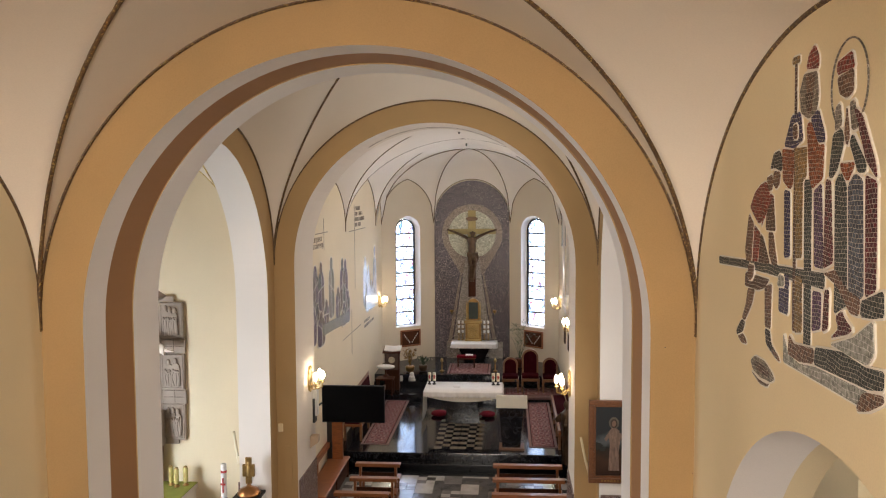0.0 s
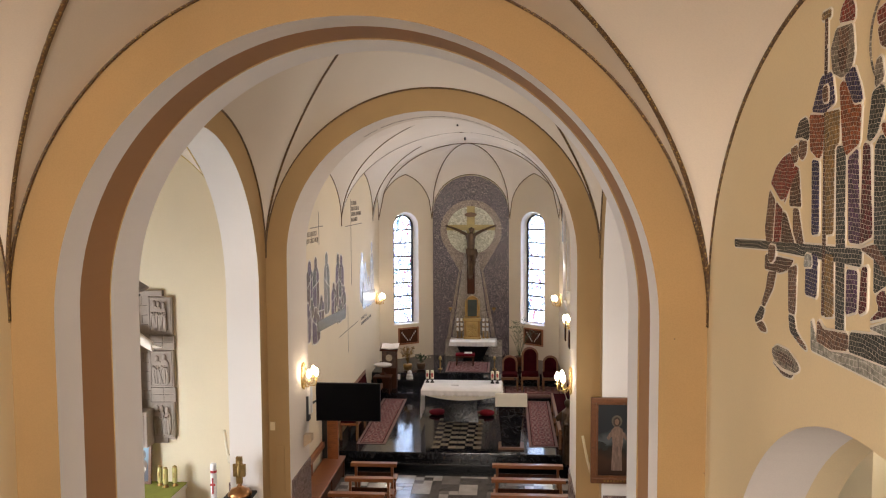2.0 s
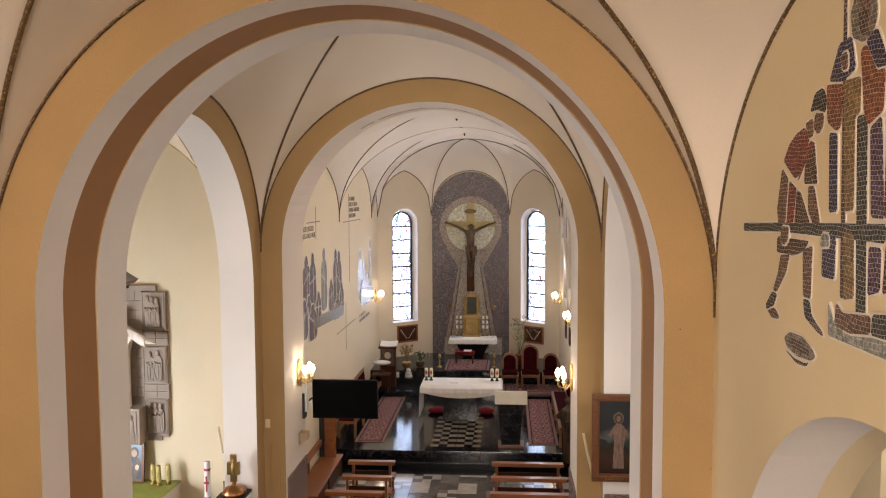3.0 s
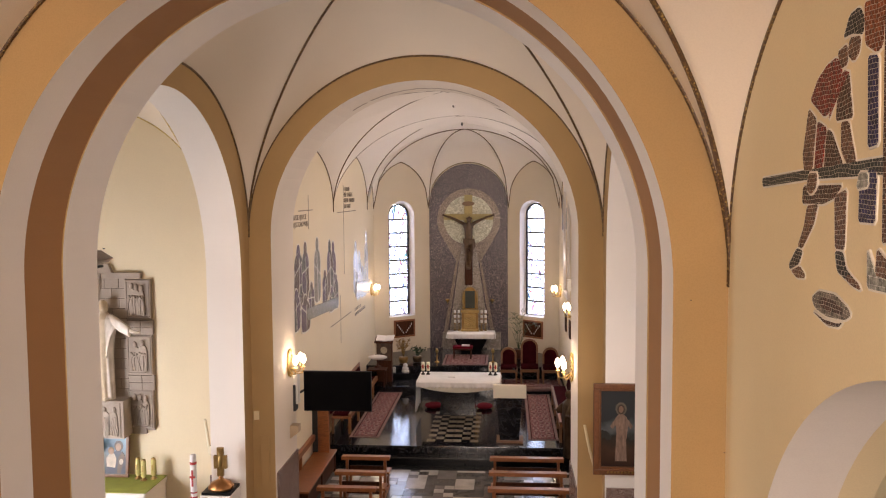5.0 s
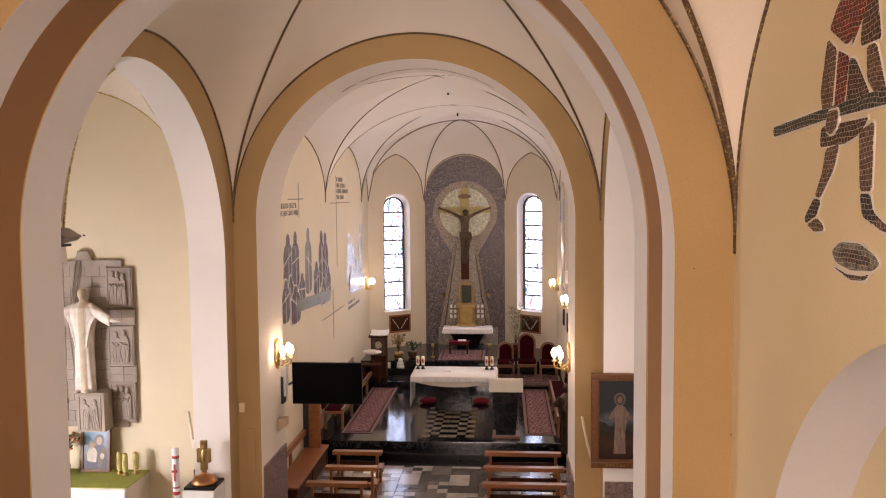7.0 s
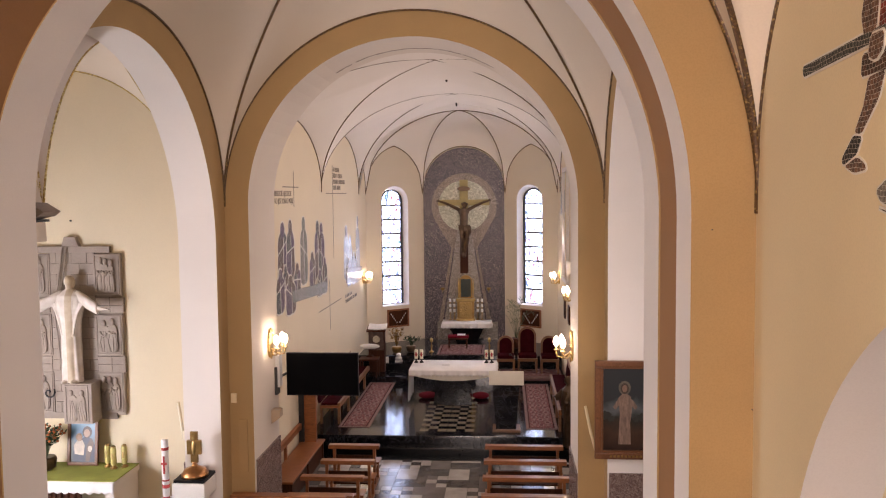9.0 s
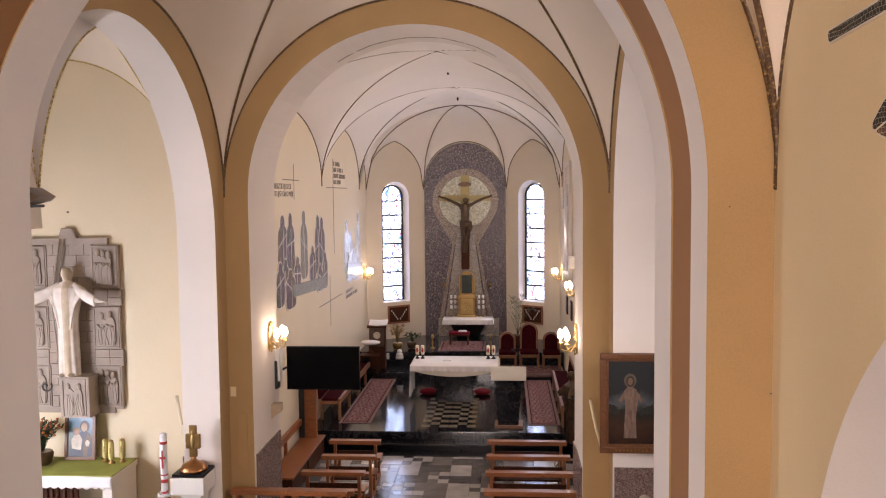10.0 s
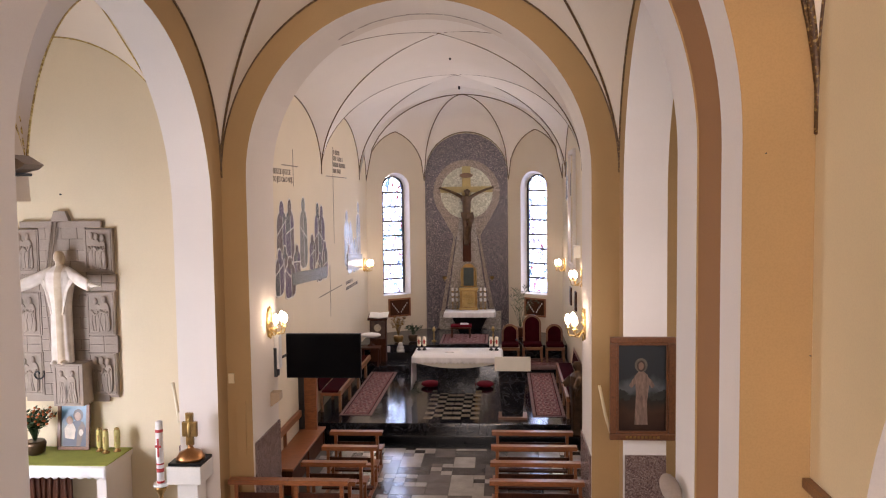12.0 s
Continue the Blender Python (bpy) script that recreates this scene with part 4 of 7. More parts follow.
# the bending servant: hair, face, tunic, sleeves, legs, shoes and the dish on the ground
mosaic(S_BLACK, [(4.15, 6.60), (4.09, 6.69), (3.99, 6.705), (3.94, 6.65), (3.95, 6.58), (4.06, 6.605)])
mosaic(S_SKIN, [(4.08, 6.59), (3.97, 6.58), (3.98, 6.51), (4.04, 6.48), (4.10, 6.52)])
mosaic(S_SKIN, [(4.21, 6.55), (4.11, 6.57), (4.10, 6.48), (4.17, 6.47)])
mosaic(S_RED, [(4.33, 6.51), (4.22, 6.53), (4.15, 6.465), (4.28, 6.29), (4.35, 6.27), (4.53, 6.37), (4.44, 6.46)], False)
mosaic(S_RED, [(4.14, 6.46), (4.07, 6.44), (4.20, 6.35), (4.30, 6.25), (4.27, 6.31)], False)
mosaic(S_BROWN, [(4.08, 6.44), (4.03, 6.24), (4.21, 6.24), (4.20, 6.34)])
mosaic(S_SKIN, [(4.55, 6.33), (4.45, 6.27), (4.49, 6.01), (4.58, 5.99), (4.62, 6.10)])
mosaic(S_RED, [(4.43, 6.26), (4.32, 6.22), (4.36, 6.01), (4.46, 6.01)])
mosaic(S_BROWN, [(4.31, 6.21), (4.26, 6.20), (4.09, 6.01), (4.34, 6.01)])
mosaic(S_SKIN, [(4.15, 6.23), (4.07, 6.23), (3.97, 6.02), (4.03, 6.00), (4.14, 6.10)])
mosaic(S_BROWN, [(4.60, 5.95), (4.12, 5.95), (4.20, 5.89), (4.34, 5.86), (4.61, 5.86)], False)
mosaic(S_SKIN, [(4.54, 5.85), (4.40, 5.86), (4.45, 5.76), (4.60, 5.63), (4.66, 5.64), (4.58, 5.74)])
mosaic(S_BLACK, [(4.59, 5.62), (4.67, 5.63), (4.78, 5.54), (4.77, 5.51), (4.64, 5.55)])
mosaic(S_SKIN, [(4.63, 5.54), (4.75, 5.505), (4.66, 5.475), (4.55, 5.485), (4.56, 5.51)])
mosaic(S_SKIN, [(4.20, 5.90), (4.07, 5.93), (4.08, 5.66), (4.18, 5.66)])
mosaic(S_BLACK, [(4.18, 5.65), (4.09, 5.65), (4.06, 5.58), (3.97, 5.54), (4.05, 5.53), (4.15, 5.56)])
mosaic(S_SKIN, [(4.03, 5.56), (3.92, 5.525), (3.90, 5.50), (3.98, 5.51), (4.05, 5.53)])
mosaic(S_BROWN, [(4.43, 5.335), (4.29, 5.315), (4.14, 5.32), (4.08, 5.335), (4.12, 5.305), (4.25, 5.295)])
mosaic(S_GREY, [(4.45, 5.40), (4.36, 5.445), (4.17, 5.45), (4.03, 5.41), (3.99, 5.38), (4.05, 5.35), (4.25, 5.335), (4.40, 5.355)], False)
mosaic(S_BROWN, [(4.37, 5.40), (4.30, 5.42), (4.19, 5.42), (4.09, 5.40), (4.06, 5.375), (4.23, 5.36), (4.34, 5.375)], False)
mosaic(S_SLATE, [(5.26, 6.00), (4.53, 6.03), (4.52, 5.98), (5.25, 5.95)])
mosaic(S_SLATE, [(4.50, 6.03), (3.28, 6.07), (3.28, 5.99), (4.50, 5.98)])
mosaic(S_SLATE, [(3.58, 6.53), (3.48, 6.53), (3.44, 5.56), (3.53, 5.54)])
mosaic(S_BROWN, [(3.76, 7.19), (3.73, 7.19), (3.67, 5.72), (3.71, 5.71)])
mosaic(S_GOLD, [(3.80, 7.19), (3.69, 7.19), (3.69, 7.15), (3.80, 7.15)])
mosaic(S_RED, [(3.59, 7.10), (3.56, 7.17), (3.48, 7.21), (3.42, 7.14), (3.42, 7.08)])
mosaic(S_GREY, [(3.68, 6.99), (3.62, 7.08), (3.44, 7.07), (3.41, 6.94), (3.44, 6.87), (3.54, 6.84), (3.65, 6.88)], False)
mosaic(S_SKIN, [(3.60, 7.07), (3.46, 7.06), (3.48, 6.98), (3.57, 6.97)])
mosaic(S_BROWN, [(3.60, 6.98), (3.48, 6.97), (3.50, 6.87), (3.56, 6.87)])
mosaic(S_BLUE, [(3.90, 6.72), (3.79, 6.88), (3.66, 6.89), (3.61, 6.74), (3.74, 6.70)])
mosaic(S_BLUE, [(3.51, 6.84), (3.41, 6.88), (3.33, 6.77), (3.31, 6.71), (3.40, 6.71)])
mosaic(S_ORANGE, [(3.93, 6.71), (3.74, 6.69), (3.75, 6.50), (3.80, 6.48), (3.91, 6.53)])
mosaic(S_ORANGE, [(3.56, 6.81), (3.51, 6.83), (3.40, 6.70), (3.32, 6.70), (3.33, 6.53), (3.47, 6.48), (3.51, 6.54)])
mosaic(S_GOLD, [(3.73, 6.70), (3.55, 6.70), (3.55, 6.54), (3.60, 6.53), (3.59, 6.12), (3.68, 6.11)])
mosaic(S_GOLD, [(3.68, 6.02), (3.58, 6.02), (3.56, 5.73), (3.67, 5.71)])
mosaic(S_BLUE, [(3.88, 6.48), (3.79, 6.47), (3.77, 6.11), (3.86, 6.10)])
mosaic(S_BLUE, [(3.93, 6.00), (3.77, 6.01), (3.78, 5.79), (3.93, 5.79)])
mosaic(S_VIOLET, [(3.44, 6.47), (3.34, 6.51), (3.29, 6.09), (3.41, 6.09)])
mosaic(S_VIOLET, [(3.42, 5.97), (3.31, 5.97), (3.31, 5.79), (3.42, 5.76)])
mosaic(S_RED, [(3.18, 7.01), (3.19, 7.07), (3.02, 7.10), (2.99, 7.02)])
mosaic(S_SKIN, [(3.18, 7.00), (3.00, 7.02), (2.99, 6.92), (3.06, 6.89), (3.15, 6.92)])
mosaic(S_GREY, [(3.19, 6.86), (3.14, 6.88), (3.11, 6.78), (3.19, 6.75)])
mosaic(S_GREY, [(3.03, 6.87), (2.98, 6.88), (2.93, 6.75), (3.00, 6.74)])
mosaic(S_SLATE, [(3.25, 6.54), (3.21, 6.74), (3.11, 6.76), (3.08, 6.70), (3.15, 6.57), (3.21, 6.53)])
mosaic(S_SLATE, [(3.02, 6.69), (2.99, 6.73), (2.84, 6.59), (2.85, 6.55), (2.92, 6.55)])
mosaic(S_SKIN, [(3.08, 6.73), (3.06, 6.86), (3.02, 6.72), (3.05, 6.67)])
mosaic(S_ORANGE, [(3.12, 6.60), (2.96, 6.60), (2.97, 6.57), (3.03, 6.51), (3.10, 6.56)])
mosaic(S_SLATE, [(3.17, 6.51), (3.11, 6.56), (3.04, 6.50), (3.00, 5.95), (3.14, 5.89)])
mosaic(S_BLUEGREY, [(3.02, 6.50), (2.95, 6.55), (2.87, 6.52), (2.83, 6.01), (2.98, 5.95)])
mosaic(S_MAROON, [(3.28, 6.53), (3.22, 6.52), (3.17, 6.13), (3.29, 6.09)])
mosaic(S_MAROON, [(3.26, 5.99), (3.21, 6.00), (3.21, 5.81), (3.28, 5.78)])
mosaic(S_MAROON, [(2.98, 6.85), (2.89, 6.80), (2.75, 6.59), (2.73, 6.52), (2.84, 6.60)])
mosaic(S_MAROON, [(2.84, 6.54), (2.73, 6.51), (2.71, 6.05), (2.81, 6.01)])
mosaic(S_SKIN, [(3.28, 6.07), (3.14, 6.10), (2.99, 6.02), (2.86, 6.00), (2.87, 5.92), (2.96, 5.92), (3.12, 6.03)])
mosaic(S_SLATE, [(2.85, 5.99), (2.64, 6.06), (2.63, 5.95), (2.73, 5.93), (2.85, 5.92)])
mosaic(S_MAROON, [(3.12, 5.88), (3.05, 5.92), (3.02, 5.89), (2.93, 5.85), (2.98, 5.82), (3.17, 5.77), (3.08, 5.83)])
mosaic(S_SILVER, [(3.17, 5.74), (2.91, 5.82), (2.73, 5.92), (2.71, 5.78), (2.77, 5.72), (2.98, 5.73)])
mosaic(S_SLATE, [(3.36, 5.69), (3.04, 5.73), (2.79, 5.71), (2.61, 5.73), (2.61, 5.65), (2.75, 5.62), (3.37, 5.60)])
mosaic(S_SKIN, [(3.74, 5.69), (3.67, 5.65), (3.38, 5.68), (3.38, 5.60), (3.58, 5.57), (3.75, 5.58)])
mosaic(S_SILVER, [(3.83, 5.68), (3.75, 5.58), (3.58, 5.56), (3.36, 5.59), (2.75, 5.61), (2.83, 5.53), (3.82, 5.52)])
mosaic(S_SKIN, [(2.86, 5.52), (2.80, 5.60), (2.61, 5.63), (2.60, 5.60), (2.74, 5.53), (2.85, 5.50)])
mosaic(S_SILVER, [(3.93, 6.00), (3.85, 6.00), (3.84, 5.94), (3.95, 5.93)])
mosaic(S_SKIN, [(4.51, 6.01), (4.40, 6.01), (4.41, 5.94), (4.47, 5.905), (4.53, 5.93)])
mosaic(S_SKIN, [(3.76, 6.82), (3.69, 6.83), (3.68, 6.75), (3.74, 6.75)])
part("halo_ring", tray(tube([(2.412, 3.05 + 0.20 * math.cos(a), 6.95 + 0.21 * math.sin(a)) for a in [radians(-70 + 320 * k / 40) for k in range(41)]], 0.0045, 6), inv), S_GREY, panel)

panel.location.x += 0.015


def halved(outline, p, n, side, gap=0.012):
    """The part of an outline on one side of the line through p with normal n."""
    n = Vector(n).normalized() * side
    dist = [(Vector(q) - Vector(p)).dot(n) - gap for q in outline]
    out_ = []
    for k, q in enumerate(outline):
        k2 = (k + 1) % len(outline)
        if dist[k] >= 0:
            out_.append(q)
        if (dist[k] >= 0) != (dist[k2] >= 0):
            t = dist[k] / (dist[k] - dist[k2])
            r = outline[k2]
            out_.append((q[0] + (r[0] - q[0]) * t, q[1] + (r[1] - q[1]) * t))
    return out_


ROBE = [(-0.42, 0.0), (0.40, 0.0), (0.52, 0.22), (0.47, 0.48), (0.50, 0.64), (0.36, 0.77), (0.15, 0.82), (-0.15, 0.82), (-0.38, 0.76), (-0.50, 0.60), (-0.46, 0.45), (-0.52, 0.20)]


def small_mosaic(name, at, forms, table, mats, label, seed=2):
    """A group of plain robed patches on the sanctuary wall; forms: (y, foot, top, width, lean)."""
    rnd = random.Random(seed)
    g = thing(name, (SX0, at, 3.2), label, "mosaic", "mosaics on the sanctuary wall")
    gi = g.matrix_world.inverted()
    for k, (y, z0, z1, w, lean) in enumerate(forms):
        h = z1 - z0
        body = rounded([(y + w * u + lean * h * v, z0 + h * v) for u, v in ROBE], 0.12)
        ry = min(0.16, 0.12 * h + 0.03)
        top = arc(y + lean * h * 0.92, z1 - ry, w * 0.22, 0, 342, 18, ry)
        lift = 0.002 * k

        def lay(name_, outline, depth, m, l=lift):
            if len(outline) > 2:
                part(name_, tray(slab(outline, depth + l, lambda u, v, d: (SX0 + 0.0006 + d, u, v)), gi), m, g)

        lay("bed", grown(body, 0.030), 0.0010, GROUT)
        lay("bed", grown(top, 0.026), 0.0013, GROUT)
        lay("patch", top, 0.0026, mats[(k + 1) % len(mats)])
        p1 = (y + lean * h * 0.5 + w * rnd.uniform(-0.12, 0.12), z0 + h * 0.5)
        p2 = (y, z0 + h * rnd.uniform(0.38, 0.55))
        n1, n2 = (1, rnd.uniform(-0.10, 0.10)), (rnd.uniform(-0.5, 0.5), 1)
        for a in (-1, 1):
            for b in (-1, 1):
                lay("patch", halved(halved(body, p1, n1, a, 0.016), p2, n2, b), 0.0022, mats[(k + (a > 0) + 2 * (b > 0)) % len(mats)])
    if table:
        part("patch", tray(slab(table, 0.027, lambda u, v, d: (SX0 + 0.001 + d, u, v)), gi), S_SILVER, g, "silvery grey mosaic band")


small_mosaic("mosaic_group", 17.6, (
    (16.30, 3.85, 4.92, 0.66, 0.03), (16.88, 3.75, 4.95, 0.58, 0.0), (19.20, 3.55, 4.86, 0.58, 0.0), (19.58, 3.50, 4.80, 0.60, 0.0),
    (18.65, 3.45, 4.20, 0.52, 0.0), (19.85, 3.15, 3.99, 0.50, 0.0), (17.30, 3.35, 4.06, 0.52, 0.06),
    (16.44, 3.35, 4.09, 0.46, 0.0), (16.04, 3.22, 4.05, 0.56, 0.04), (16.80, 3.10, 3.86, 0.72, -0.06), (19.30, 3.15, 3.75, 0.5, 0.0)),
    [(16.92, 3.30), (18.3, 3.24), (19.93, 3.15), (19.98, 3.42), (18.40, 3.47), (16.86, 3.55)], (S_BROWN, S_VIOLET, S_BROWN, S_SLATE, S_VIOLET), "violet and brown stone mosaic of plain robed forms")
small_mosaic("mosaic_group", 17.95, ((17.95, 3.56, 4.98, 0.60, 0.0),), None, (S_GREY, S_SILVER), "silvery grey stone mosaic of one robed form", 5)
small_mosaic("mosaic_group", 23.4, ((22.50, 3.20, 4.63, 0.66, 0.02), (23.05, 3.15, 4.33, 0.60, 0.0), (24.20, 3.0, 4.83, 0.60, 0.0), (23.55, 2.95, 3.85, 0.62, 0.0), (23.95, 2.95, 3.75, 0.60, 0.0), (22.85, 2.98, 3.70, 0.55, 0.0)), [(22.4, 3.10), (24.6, 2.95), (24.65, 3.35), (22.5, 3.5)], (S_GLARE, S_SILVER, S_GLARE), "silvery stone mosaic of plain robed forms", 9)


def thin_cross(y, z, y0, y1, z0, z1):
    c = thing("line_cross", (SX0, y, z), "thin dark painted line cross on the wall", "wall ornament", "line crosses")
    part("bar", box(0.001, 0.006, y0 - y, y1 - y, -0.010, 0.010), INK, c)
    part("upright", box(0.002, 0.007, -0.010, 0.010, z0 - z, z1 - z), INK, c)


thin_cross(17.22, 5.59, 16.41, 17.61, 5.20, 5.91)
thin_cross(20.93, 5.47, 20.19, 22.63, 3.88, 6.17)
thin_cross(20.38, 2.78, 19.23, 21.76, 2.19, 3.39)


def lettering(text, y, z, size, label):
    cu = bpy.data.curves.new("lettering", "FONT")
    cu.body, cu.size, cu.extrude, cu.align_x, cu.space_line = text, size, 0.003, "LEFT", 1.0
    tmp = new("lettering_source", cu)
    me = bpy.data.meshes.new_from_object(tmp.evaluated_get(bpy.context.evaluated_depsgraph_get()))
    bpy.data.objects.remove(tmp)
    bpy.data.curves.remove(cu)
    ob = new("lettering", me)
    me.materials.append(INK)
    ob.matrix_world = Matrix.Translation((SX0 + 0.004, y, z)) @ Euler((radians(90), 0, radians(90))).to_matrix().to_4x4()
    return tagged(ob, label, "lettering")


lettering("BIERZCIE I JEDZCIE\nTO JEST CIAŁO MOJE", 15.83, 5.415, 0.142, "dark painted capitals in two lines on the wall")


def stroke_lines(at, lines_, height, gap, m, label, seed):
    """Writing too small to read: short upright bars in rows."""
    rnd = random.Random(seed)
    t_ = thing("wall_inscription", at, label, "lettering")
    for k, w in enumerate(lines_):
        y = 0.0
        while y < w:
            for dy in (0, 0.055):
                part("stroke_bar", box(0.001, 0.006, y + dy, y + dy + 0.024, -k * gap - height, -k * gap), m, t_)
            part("stroke_bar", box(0.001, 0.0055, y + 0.02, y + 0.06, -k * gap - height * rnd.uniform(0.3, 1.0), -k * gap - height * rnd.uniform(0.0, 0.2)), m, t_)
            y += rnd.choice((0.115, 0.115, 0.115, 0.19))


stroke_lines((SX0, 21.02, 6.11), (0.75, 1.1, 1.35, 0.85), 0.105, 0.148, INK, "dark painted lettering in four short lines", 4)
stroke_lines((SX0, 22.3, 2.80), (0.9, 1.6), 0.08, 0.14, S_GREY, "faint painted lettering in two lines", 6)

# the free-standing altar
al = thing("altar", (-0.26, 20.6, F1), "black marble altar with a slab top", "altar")
part("tabletop", box(-1.0, 1.0, -0.55, 0.55, 0.86, 0.965, 0.008), MARBLE, al)
bm = bmesh.new()
lo = [bm.verts.new(c) for c in ((-0.50, 0.0, 0), (0.42, 0.0, 0), (0.42, 0.5, 0), (-0.50, 0.5, 0))]
hi = [bm.verts.new(c) for c in ((-0.42, 0.05, 0.86), (0.34, 0.05, 0.86), (0.34, 0.45, 0.86), (-0.42, 0.45, 0.86))]
bm.faces.new(lo[::-1])
bm.faces.new(hi)
for i in range(4):
    bm.faces.new((lo[i], lo[(i + 1) % 4], hi[(i + 1) % 4], hi[i]))
part("base", bm, MARBLE, al)
cloth("altar_cloth", -1.285, 0.765, 20.02, 21.18, F1 + 0.982, 0.12, (0.75, 0.10), LINEN, "white linen altar cloth with a scalloped lace hem", "cloth", 0.03, 90)
bm = bmesh.new()
row0 = [bm.verts.new((-1.2 + 1.9 * i / 30, 20.015, F1 + 0.86)) for i in range(31)]
row1 = [bm.verts.new((-1.2 + 1.9 * i / 30, 20.02, F1 + 0.86 - 0.13 * math.sin(math.pi * i / 30) ** 0.8 - 0.005)) for i in range(31)]
for i in range(30):
    bm.faces.new((row0[i], row0[i + 1], row1[i + 1], row1[i]))
# linen colour darkened for the shade beneath the hem
ob = part("altar_cloth", bm, surface("shaded_linen", (0.70, 0.66, 0.58), 0.9, 0.06, 5, 150, 0.2))
ob.modifiers.new("thick", "SOLIDIFY").thickness = 0.006
tagged(ob, "beige under-cloth draped in a curve below the hem, shade in its tone", "cloth")


def lantern(at):
    st = thing("altar_candle", at, "glass altar candle with dark red motif on black foot", "candle", "candles on the altar")
    part("foot", turned([(0.05, 0), (0.055, 0.01), (0.02, 0.05), (0.03, 0.09), (0.045, 0.10)], 14), IRON, st)
    can = part("candle", turned([(0.04, 0.10), (0.043, 0.11), (0.043, 0.31), (0.035, 0.32)], 16), WAX, st)
    part("motif", box(-0.02, 0.02, -0.048, -0.040, 0.16, 0.26, 0.003), REDPAINT, can)
    part("rim", turned([(0.046, 0.20), (0.048, 0.205), (0.046, 0.215)], 16), BRASS, can)
    return st


first = lantern((-1.20, 20.85, F1 + 0.986))
for x in (-1.07, 0.52, 0.65):
    copy_thing(first, pose(x, 20.85, F1 + 0.986))
for x0, x1 in ((-1.15, -0.80), (0.20, 0.52)):
    cu = part("kneeling_cushion", blob(((x0 + x1) / 2, 21.3, F1 + 0.07), ((x1 - x0) / 1.5, 0.24, 0.07)), RED)
    tagged(cu, "plump red velvet cushion on the marble floor", "cushion", "red cushions")
bk = thing("open_book", (-0.45, 20.6, F1 + 0.986), "small open service book on the altar cloth", "book")
part("page_block", box(-0.10, 0.10, -0.08, 0.08, 0, 0.02, 0.005), LINEN, bk)

# lectern
le = thing("lectern", (1.0, 18.55, F1), "black marble lectern with cream reading desk", "lectern")
bm = bmesh.new()
lo = [bm.verts.new(c) for c in ((-0.22, -0.12, 0), (0.20, -0.12, 0), (0.20, 0.2, 0), (-0.22, 0.2, 0))]
hi = [bm.verts.new(c) for c in ((-0.30, -0.17, 1.04), (0.28, -0.17, 1.04), (0.28, 0.24, 1.04), (-0.30, 0.24, 1.04))]
bm.faces.new(lo[::-1])
bm.faces.new(hi)
for i in range(4):
    bm.faces.new((lo[i], lo[(i + 1) % 4], hi[(i + 1) % 4], hi[i]))
part("pillar", bm, MARBLE, le)
part("desk", tray(box(-0.37, 0.37, -0.02, 0.02, -0.14, 0.14, 0.006), pose(0, -0.20, 1.17, -6)), LECTERN, le, "cream front board")
part("book_rest", tray(box(-0.37, 0.37, -0.02, 0.42, 0, 0.025, 0.006), pose(0, -0.18, 1.30, -12)), LECTERN, le)
part("foot", box(-0.30, 0.30, -0.2, 0.28, 0, 0.05, 0.006), OAK, le)
part("microphone", tube([(0.28, 0.05, 1.3), (0.30, 0.06, 1.42), (0.22, 0.02, 1.54), (0.10, -0.02, 1.64)], 0.008, 8), IRON, le, "black gooseneck microphone")
part("microphone_head", blob((0.09, -0.02, 1.65), (0.025, 0.025, 0.025)), IRON, le)


def chair(at, h, w):
    c = thing("celebrant_chair", at, "arched wooden chair with maroon velvet upholstery", "chair", "chairs beside the altar")
    part("seat_frame", box(-w / 2, w / 2, -0.28, 0.24, 0.34, 0.42, 0.01), OAK, c)
    part("seat", box(-w / 2 + 0.02, w / 2 - 0.02, -0.27, 0.2, 0.42, 0.51, 0.03), MAROON, c)
    r = w / 2 - 0.02
    outline = [(-r, 0.42), (r, 0.42)] + arc(0, h - r, r, 0, 180, 18)
    part("back_frame", slab(outline, 0.07, lambda u, v, d: (u, 0.28 - d, v), None, 0.012), OAK, c)
    ri = r - 0.055
    outline = [(-ri, 0.48), (ri, 0.48)] + arc(0, h - r, ri, 0, 180, 18)
    part("backrest", slab(outline, 0.05, lambda u, v, d: (u, 0.22 - d, v), None, 0.015), MAROON, c)
    for x in (-w / 2 + 0.03, w / 2 - 0.03):
        for y in (-0.25, 0.22):
            part("leg", box(x - 0.025, x + 0.025, y - 0.025, y + 0.025, 0, 0.35, 0.005), OAK, c)
    return c


chair((0.99, 23.55, F2), 0.98, 0.50)
chair((1.59, 23.62, F2), 1.22, 0.54)
chair((2.19, 23.55, F2), 0.98, 0.50)


